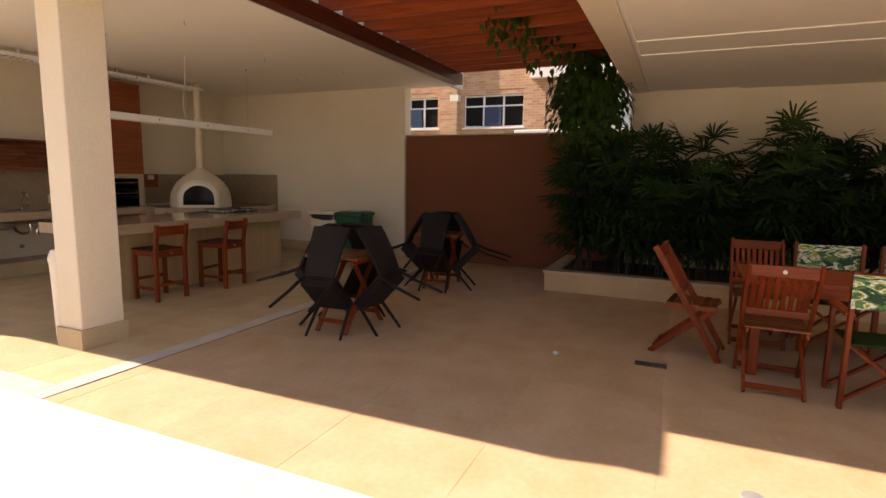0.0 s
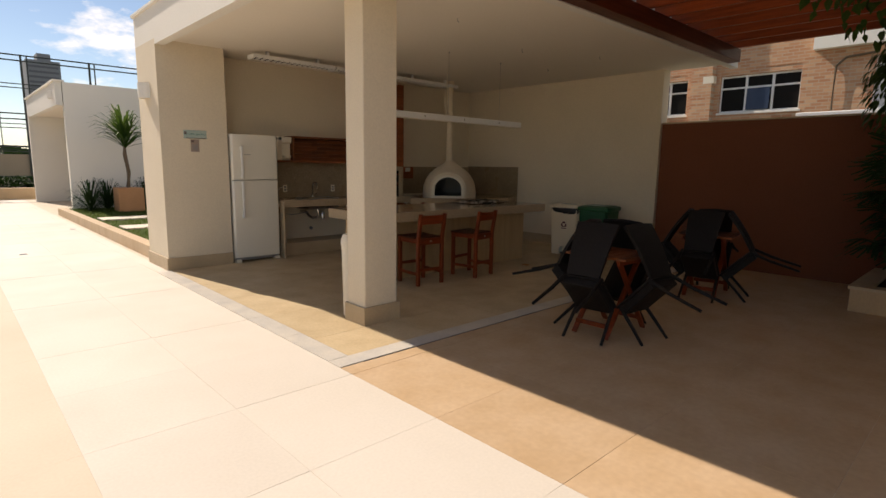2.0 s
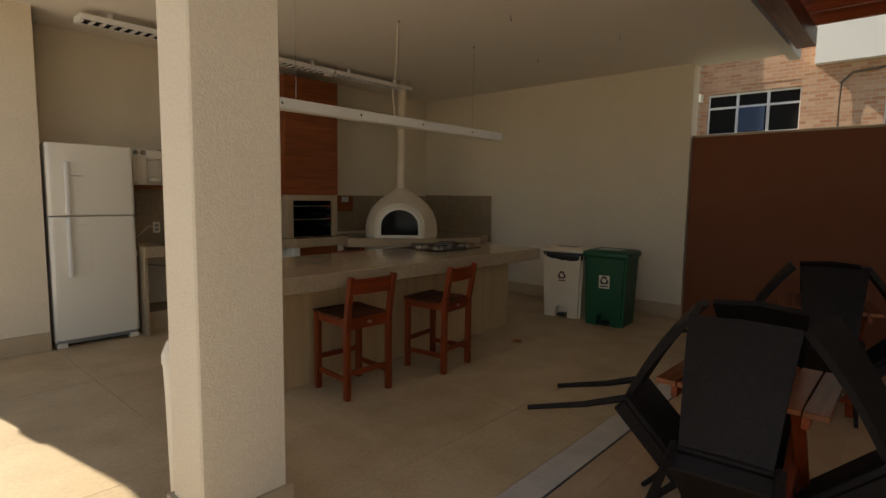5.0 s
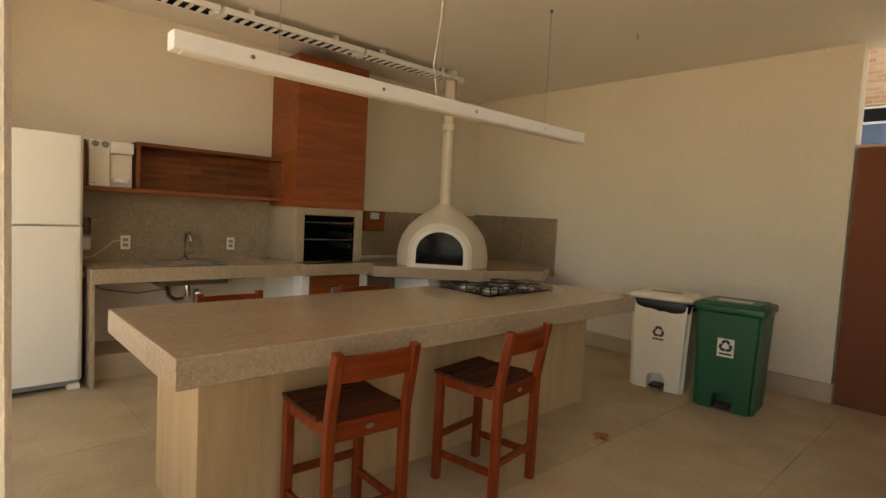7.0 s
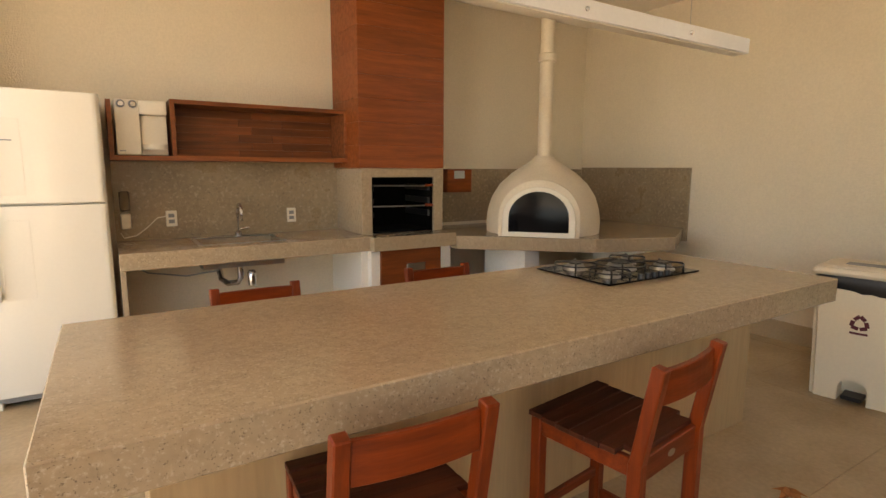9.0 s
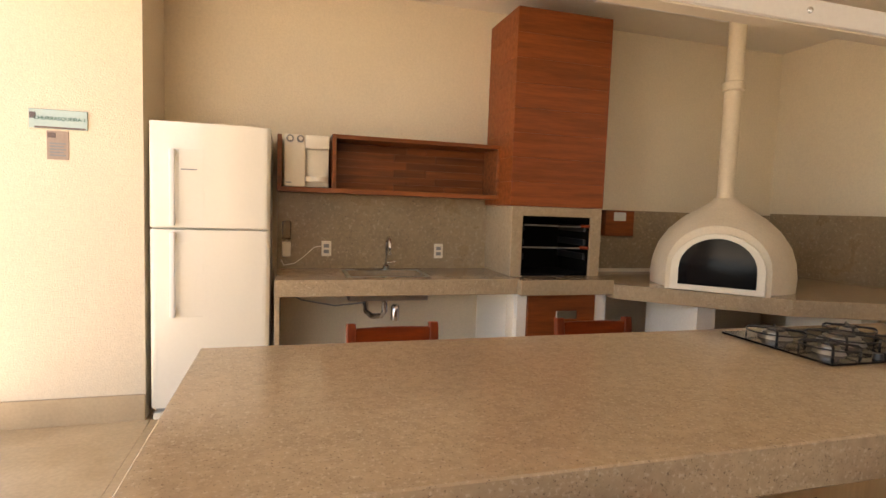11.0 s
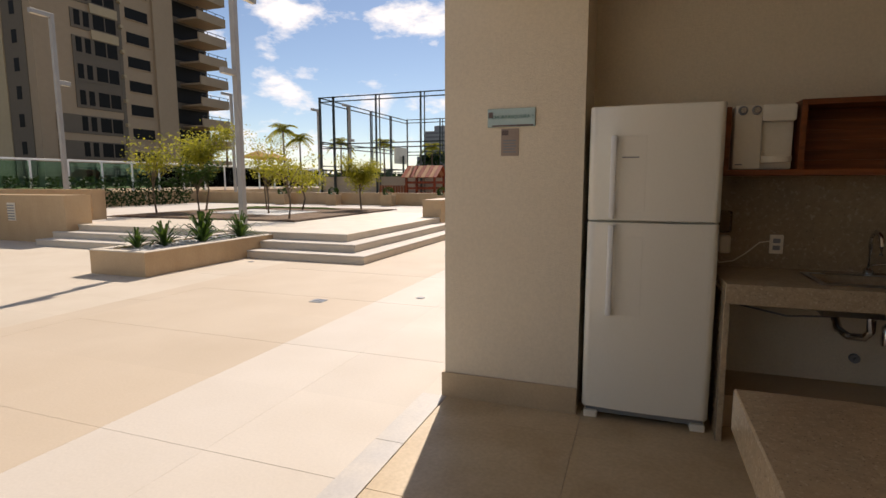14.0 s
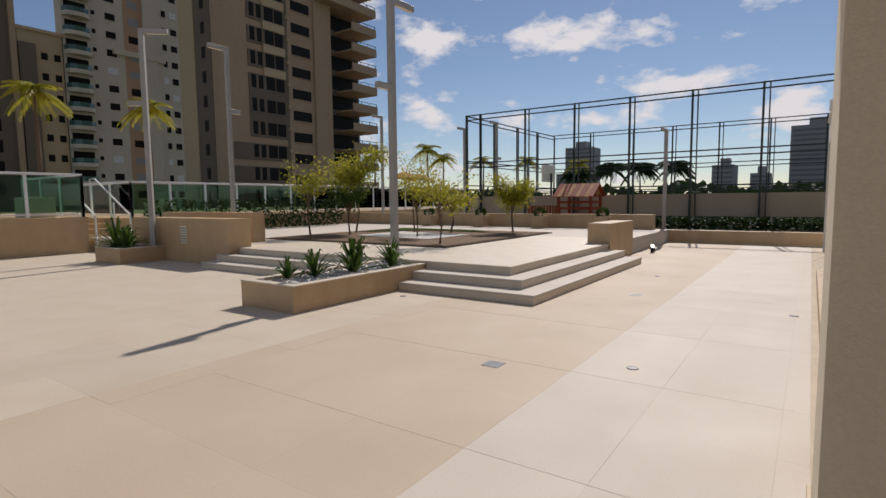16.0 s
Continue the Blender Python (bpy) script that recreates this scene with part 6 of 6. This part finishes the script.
for k in range(2600):
    x, y = rng.uniform(-60, 60), rng.uniform(80, 92)
    h = 2.4 + 1.6 * noise.noise(Vector((x * 0.14, 3.0, 0))) + 0.5 * noise.noise(Vector((x * 0.7, 1.0, 0)))
    ovate(far, Vector((x, y, h * math.sqrt(rng.random()))), Vector((rng.uniform(-1, 1), rng.uniform(-1, 1), rng.uniform(-0.3, 1))), 1.1, Vector((rng.uniform(-1, 1), -1, rng.uniform(0, 1))))
tagged(part("far_woods", far, LEAF_DARK), "band of dark green trees in the distance", "trees", "", "stuff")

# ---- towers ----
def tower(name, label, x0, y0, x1, y1, z1, mat):
    t = thing(name, label, "apartment building", None, "apartment towers")
    part("wall", box(x0, y0, -0.2, x1, y1, z1), mat, t)
    part("roof", box(x0 - 0.3, y0 - 0.3, z1, x1 + 0.3, y1 + 0.3, z1 + 0.5), mat, t)
    return t
def window_x(t, x, y0, y1, z0, z1, mat=DARK_WINDOW, frame=0.0):
    w = part("window", box(x - 0.12, y0, z0, x + 0.015, y1, z1), mat, t)
    if frame:
        part("sill", box(x, y0 - 0.08, z0 - 0.1, x + 0.1, y1 + 0.08, z0), TOWER_PALE, w)
def window_y(t, y, x0, x1, z0, z1, mat=DARK_WINDOW):
    part("window", box(x0, y - 0.015, z0, x1, y + 0.12, z1), mat, t)
FX = -57.4
tb = tower("apartment_tower", "tall brown apartment tower with dark balconies", -65.4, 45.5, FX, 64.0, 66, TOWER_BROWN)
part("side_strip", box(-65.4, 45.3, 0, -62.0, 45.5, 66), TOWER_TAN, tb)
# thin slab on the face; its dark colour stands for a recess in shade
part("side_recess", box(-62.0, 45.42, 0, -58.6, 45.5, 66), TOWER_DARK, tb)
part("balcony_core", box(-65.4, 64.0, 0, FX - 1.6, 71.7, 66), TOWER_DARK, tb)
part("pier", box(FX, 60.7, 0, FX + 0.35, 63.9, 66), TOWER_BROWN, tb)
# no real gap: a dark strip on the facade paints its shade
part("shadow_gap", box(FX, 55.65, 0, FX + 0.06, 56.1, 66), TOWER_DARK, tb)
for k in range(22):
    z = 0.1 + 2.97 * k                      # the heads of this storey's windows
    y0 = 49.7 if k > 3 else 47.2
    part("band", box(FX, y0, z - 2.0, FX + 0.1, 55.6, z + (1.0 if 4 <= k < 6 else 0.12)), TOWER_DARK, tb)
    if k >= 6:
        part("panel", box(FX + 0.1, 52.0, z + 0.1, FX + 0.25, 55.5, z + 1.15), TOWER_TAN, tb)
    for a, b in ((50.1, 50.8), (51.2, 51.9), (52.4, 55.3)):
        window_x(tb, FX + 0.11, a, b, z - 1.65, z)
        if b - a > 1:
            part("mullion", box(FX + 0.12, (a + b) / 2 - 0.06, z - 1.65, FX + 0.16, (a + b) / 2 + 0.06, z), TOWER_DARK, tb)
    window_x(tb, FX + 0.01, 56.8, 60.1, z - 2.15, z - 0.8)
    part("sill", box(FX, 56.7, z - 2.25, FX + 0.14, 60.2, z - 2.15), TOWER_BROWN, tb)
    window_y(tb, 45.41, -60.6, -59.8, z - 1.6, z - 0.2)
    part("air_conditioner", box(FX, 55.7, z - 0.7, FX + 0.5, 56.05, z - 0.3), TOWER_TAN, tb)
    window_x(tb, FX - 1.59, 64.2, 71.3, z - 2.2, z - 0.1)
    wide = z > 31
    b = part("balcony", box(FX - 1.6, 60.9 if wide else 66.5, z - 2.75, FX + 2.2, 71.9, z - 2.5), TOWER_BROWN, tb)
    part("parapet", box(FX + 2.0, 60.9 if wide else 66.5, z - 2.5, FX + 2.2, 71.9, z - 1.55), TOWER_BROWN, b)
    part("parapet_end", box(FX - 1.6, 71.7, z - 2.5, FX + 2.0, 71.9, z - 1.55), TOWER_BROWN, b)
    part("balcony_rail", box(FX + 2.06, 60.9 if wide else 66.5, z - 1.2, FX + 2.12, 71.9, z - 1.13), BLACK, b)
    for y in (66.6, 68.3, 70.0, 71.7):
        part("rail_post", box(FX + 2.06, y - 0.04, z - 1.55, FX + 2.12, y + 0.04, z - 1.2), BLACK, b)
WX = -99.0
tw = tower("apartment_tower", "tall pale apartment tower with small windows", -101.5, 45.0, WX, 66.0, 84, TOWER_PALE)
part("stripe", box(WX, 54.6, 0, WX + 0.06, 57.8, 84), TOWER_PINK, tw)
part("pier", box(WX, 57.8, 0, WX + 0.5, 60.2, 84), TOWER_PALE, tw)
part("cornice_band", box(WX, 52.5, 27.5, WX + 0.7, 61.5, 28.4), TOWER_PALE, tw)
for k in range(27):
    z = 2.6 + 3.05 * k
    for a, b in ((51.6, 53.2), (61.4, 62.2), (63.0, 64.2)):
        window_x(tw, WX + 0.01, a, b, z, z + 1.15, DARK_WINDOW if (k * 7 + int(a)) % 5 else PAPER, 0.1)
    window_x(tw, WX + 0.01, 49.4, 50.0, z + 0.3, z + 1.0)
    window_x(tw, WX + 0.07, 55.3, 57.1, z - 0.1, z + 1.15, TOWER_HAZE if k % 3 else DARK_WINDOW)
    window_x(tw, WX + 0.01, 45.4, 48.6, z - 0.5, z + 1.6)
    b = part("balcony", prism([(WX, 45.0), (WX + 1.2, 45.3), (WX + 1.7, 46.2), (WX + 1.7, 47.8), (WX + 1.2, 48.7), (WX, 49.0)], z - 1.0, z - 0.35), TOWER_PALE, tw)
    part("balcony_glass", prism([(WX + 0.05, 45.1), (WX + 1.15, 45.4), (WX + 1.6, 46.25), (WX + 1.6, 47.75), (WX + 1.15, 48.6), (WX + 0.05, 48.9)], z - 0.35, z + 0.45), TEAL_GLASS, b, "greenish balcony glass")
tt = tower("apartment_block", "lower tan apartment block with small windows", -101.5, 38.8, WX, 44.8, 28.5, TOWER_TAN)
part("stair_core", box(WX, 38.8, 0, WX + 0.5, 41.0, 26.5), TOWER_DARK, tt)
for k in range(8):
    for y in (41.8, 43.6):
        window_x(tt, WX + 0.01, y, y + 0.9, 2 + 3.2 * k, 3.1 + 3.2 * k)
td = tower("apartment_tower", "dark grey apartment tower seen edge-on", -101.5, 28.0, WX, 38.6, 70, TOWER_DARK)
for k in range(22):
    window_x(td, WX + 0.01, 30.0, 36.0, 3 + 3.2 * k, 4.9 + 3.2 * k)
part("edge_strip", box(WX, 37.8, 0, WX + 0.4, 38.6, 70), TOWER_BROWN, td)
# far blocks: the haze is in their wall and band colours, not in the air
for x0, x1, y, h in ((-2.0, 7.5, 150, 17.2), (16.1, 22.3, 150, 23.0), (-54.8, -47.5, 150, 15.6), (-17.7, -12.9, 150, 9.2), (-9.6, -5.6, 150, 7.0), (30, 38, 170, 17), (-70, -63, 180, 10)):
    fb = thing("distant_building", "distant apartment block with haze painted into its grey", "apartment building", None, "distant buildings")
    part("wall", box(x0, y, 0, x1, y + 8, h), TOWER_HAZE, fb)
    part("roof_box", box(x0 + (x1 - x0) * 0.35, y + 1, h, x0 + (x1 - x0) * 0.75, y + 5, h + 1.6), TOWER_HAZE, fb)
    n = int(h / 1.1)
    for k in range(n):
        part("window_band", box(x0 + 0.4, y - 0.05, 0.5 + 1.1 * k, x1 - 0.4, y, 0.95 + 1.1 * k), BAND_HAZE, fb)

# ---- brick building past the boundary wall ----
BRICKS = bpy.data.materials.new("salmon_brickwork")
BRICKS.use_nodes = True
bn, bl = BRICKS.node_tree.nodes, BRICKS.node_tree.links
bc, bt, bbump = bn.new("ShaderNodeTexCoord"), bn.new("ShaderNodeTexBrick"), bn.new("ShaderNodeBump")
bt.inputs["Color1"].default_value, bt.inputs["Color2"].default_value = (0.46, 0.21, 0.105, 1), (0.60, 0.36, 0.21, 1)
bt.inputs["Mortar"].default_value = (0.50, 0.38, 0.27, 1)
bt.inputs["Scale"].default_value = 1.0
bt.inputs["Brick Width"].default_value, bt.inputs["Row Height"].default_value, bt.inputs["Mortar Size"].default_value = 0.26, 0.085, 0.010
bsep, bcomb = bn.new("ShaderNodeSeparateXYZ"), bn.new("ShaderNodeCombineXYZ")
bl.new(bc.outputs["Object"], bsep.inputs[0])
bl.new(bsep.outputs["Y"], bcomb.inputs["X"])
bl.new(bsep.outputs["Z"], bcomb.inputs["Y"])
bl.new(bcomb.outputs[0], bt.inputs["Vector"])
bl.new(bt.outputs["Color"], bn["Principled BSDF"].inputs["Base Color"])
bl.new(bt.outputs["Fac"], bbump.inputs["Height"])
bbump.inputs["Strength"].default_value = 0.4
bbump.invert = True
bl.new(bbump.outputs[0], bn["Principled BSDF"].inputs["Normal"])
bn["Principled BSDF"].inputs["Roughness"].default_value = 0.85
BX = 17.4
bk = thing("brick_building", "salmon brick apartment building behind the boundary wall", "apartment building")
wins = [(4.95, 6.99, 3.10, 4.14), (7.95, 9.6, 3.10, 4.14), (1.55, 3.4, 3.00, 4.30)]
part("wall", box(BX, -12, -0.1, BX + 0.3, 24, 3.0), BRICKS, bk)
part("wall", box(BX, -12, 4.30, BX + 0.3, 24, 9.0), BRICKS, bk)
ys = [-12, 1.55, 3.4, 4.95, 6.99, 7.95, 9.6, 24]
for a, b in zip(ys[::2], ys[1::2]):
    part("wall", box(BX, a, 3.0, BX + 0.3, b, 4.30), BRICKS, bk)
part("pilaster", box(BX - 0.25, 7.15, -0.1, BX - 0.002, 7.75, 9.0), BRICKS, bk)
part("white_panel", box(BX - 0.25, -12, 4.55, BX - 0.002, 4.7, 9.0), PAINT_WHITE, bk, "white tiled upper wall")
for (a, b, z0, z1) in wins:
    w = part("window", box(BX + 0.12, a, z0, BX + 0.16, b, z1), DARK_WINDOW, bk)
    part("lintel_fill", box(BX + 0.01, a, z1, BX + 0.29, b, 4.30), BRICKS, bk) if z1 < 4.29 else None
    part("sill_fill", box(BX + 0.01, a, 3.0, BX + 0.29, b, z0), BRICKS, bk) if z0 > 3.01 else None
    part("sill", box(BX - 0.05, a - 0.05, z0 - 0.06, BX + 0.12, b + 0.05, z0, 0.005), PAINT_WHITE, w)
    n = 3
    for k in range(n + 1):
        y = a + (b - a) * k / n
        part("frame", box(BX + 0.08, max(a, y - 0.03), z0, BX + 0.125, min(b, y + 0.03), z1), WHITE_METAL, w)
    for z in (z0 + 0.025, z0 + (z1 - z0) * 0.66, z1 - 0.03):
        part("frame", box(BX + 0.085, a, z - 0.025, BX + 0.122, b, z + 0.025), WHITE_METAL, w)
    part("open_sash", box(BX + 0.0, a + (b - a) / 3 + 0.05, z0 + 0.06, BX + 0.02, a + 2 * (b - a) / 3 - 0.05, z0 + (z1 - z0) * 0.62, m=Matrix.Translation((0, 0, 0))), BLUE_WINDOW, w, "tilted open sash tinted blue for the reflected sky")
part("blind", box(BX + 0.09, 1.6, 3.05, BX + 0.11, 3.35, 4.25), PAPER, bk, "pale window blind")
part("vent", box(BX - 0.03, 7.1, 3.95, BX - 0.251 + 0.0, 7.4, 4.15), WHITE_PLASTIC, bk)
part("downpipe", tube([(BX - 0.06, 4.2, 3.0), (BX - 0.06, 4.2, 4.1), (BX - 0.06, 4.0, 4.3), (BX - 0.06, 3.4, 4.35)], 0.03, 6), BARK, bk)
nr = thing("neighbour_roof_edge", "white metal roof edge past the boundary wall", "roof edge")
part("gutter", box(11.9, -3.0, 2.38, 12.1, 3.6, 2.50, 0.01), WHITE_METAL, nr)
part("post", box(11.95, 3.4, -0.1, 12.05, 3.5, 2.38), WHITE_METAL, nr)
part("post", box(11.95, -2.9, -0.1, 12.05, -2.8, 2.38), WHITE_METAL, nr)


# ---- paving, laid tile by tile ----
TILE = 0.88
TILE_MESH = {}
def paving(name, label, x0, y0, x1, y1, mat, near, z=0.0, step=TILE, ox=0.0, oy=0.0, gap=0.0013):
    """Rectangular tiles with recessed joints; those within the stretch near are parts, the rest one joined part."""
    floor = tagged(new(name), label, "floor", "", "structure")
    xs = [x0] + [ox + step * k for k in range(math.floor((x0 - ox) / step) + 1, math.ceil((x1 - ox) / step)) if ox + step * k < x1 - 0.05] + [x1]
    ys = [y0] + [oy + step * k for k in range(math.floor((y0 - oy) / step) + 1, math.ceil((y1 - oy) / step)) if oy + step * k < y1 - 0.05] + [y1]
    rest = bmesh.new()
    count = 0
    for xa, xb in zip(xs, xs[1:]):
        for ya, yb in zip(ys, ys[1:]):
            w, d = round(xb - xa - gap, 4), round(yb - ya - gap, 4)
            cx, cy = (xa + xb) / 2, (ya + yb) / 2
            if near[0] <= cx <= near[2] and near[1] <= cy <= near[3] and count < 290:
                key = (w, d, mat.name)
                if key not in TILE_MESH:
                    me = mesh_of("tile", box(-w / 2, -d / 2, -0.012, w / 2, d / 2, 0, 0.0006))
                    me.materials.append(mat)
                    TILE_MESH[key] = me
                t = new("tile", TILE_MESH[key])
                t.parent = floor
                t.location = (cx, cy, z + 0.0006 * math.sin(cx * 7.1 + cy * 3.3))
                count += 1
            else:
                vs = [rest.verts.new(p) for p in ((cx - w / 2, cy - d / 2, z), (cx + w / 2, cy - d / 2, z), (cx + w / 2, cy + d / 2, z), (cx - w / 2, cy + d / 2, z))]
                lo = [rest.verts.new(v.co + Vector((0, 0, -0.012))) for v in vs]
                rest.faces.new(vs)
                for i in range(4):
                    rest.faces.new((vs[i], lo[i], lo[(i + 1) % 4], vs[(i + 1) % 4]))
    if len(rest.faces):
        tagged(part("far_tiles", rest, mat, floor), "", "", "", "stuff")
    else:
        rest.free()
    return floor
MX0, MY0 = 2.37, 3.87
paving("floor_walk", "pale limestone paving of the sunny walk", 0.77, -7.0, MX0, 25.9, TILE_PALE, (0.7, -1, 2.4, 16), ox=1.55 - 0.88, oy=2.84, gap=0.001)
paving("floor_walk_garden", "pale limestone paving beside the lawn", MX0, FIN_Y - 0.02, 2.53, 25.9, TILE_PALE, (0, 0, 0, 0), oy=2.84)
paving("floor_court", "tan sandstone paving of the courtyard", -2.2, -7.0, 0.77, 25.9, TILE_COURT, (-2.3, 6, 0.8, 14), ox=0.77, oy=2.84, gap=0.0005)
paving("floor_yard", "pale limestone paving of the yard", -16.3, -7.0, -2.2, 13.3, TILE_SAND, (-4, 6.5, -2.2, 13), ox=-2.2, oy=2.84, gap=0.0005)
paving("floor_patio", "tan sandstone paving under the pergola", MX0, -7.0, BWX, MY0, TILE_TAN, (2.3, -1.5, 9, 3.9), ox=MX0, oy=2.84)
paving("floor_kitchen", "cream porcelain tiles of the kitchen", MX0 + 0.18, MY0 + 0.17, KX1, KY1, TILE_KITCHEN, (2.5, 4, 9, 9), z=0.004, ox=MX0 + 0.18, oy=4.57, gap=0.002)
border = thing("marble_border", "grey veined marble border strip round the kitchen floor", "floor border")
for k in range(9):
    a, b = MX0 + 0.725 * k, MX0 + 0.725 * (k + 1)
    part("marble_slab", box(a + 0.001 + (0.17 if k == 0 else 0) * 0, MY0 + 0.003, -0.012, min(b, KX1) - 0.001, MY0 + 0.168, 0.006, 0.0015), MARBLE, border)
for k in range(6):
    a = MY0 + 0.17 + 0.725 * k
    part("marble_slab", box(MX0 + 0.003, a + 0.001, -0.012, MX0 + 0.176, min(a + 0.725, FIN_Y - 0.022) - 0.001, 0.006, 0.0015), MARBLE, border)
part("dark_joint", box(MX0 + 0.2, MY0 - 0.008, -0.012, KX1, MY0 + 0.002, 0.0015), BLACK, border)
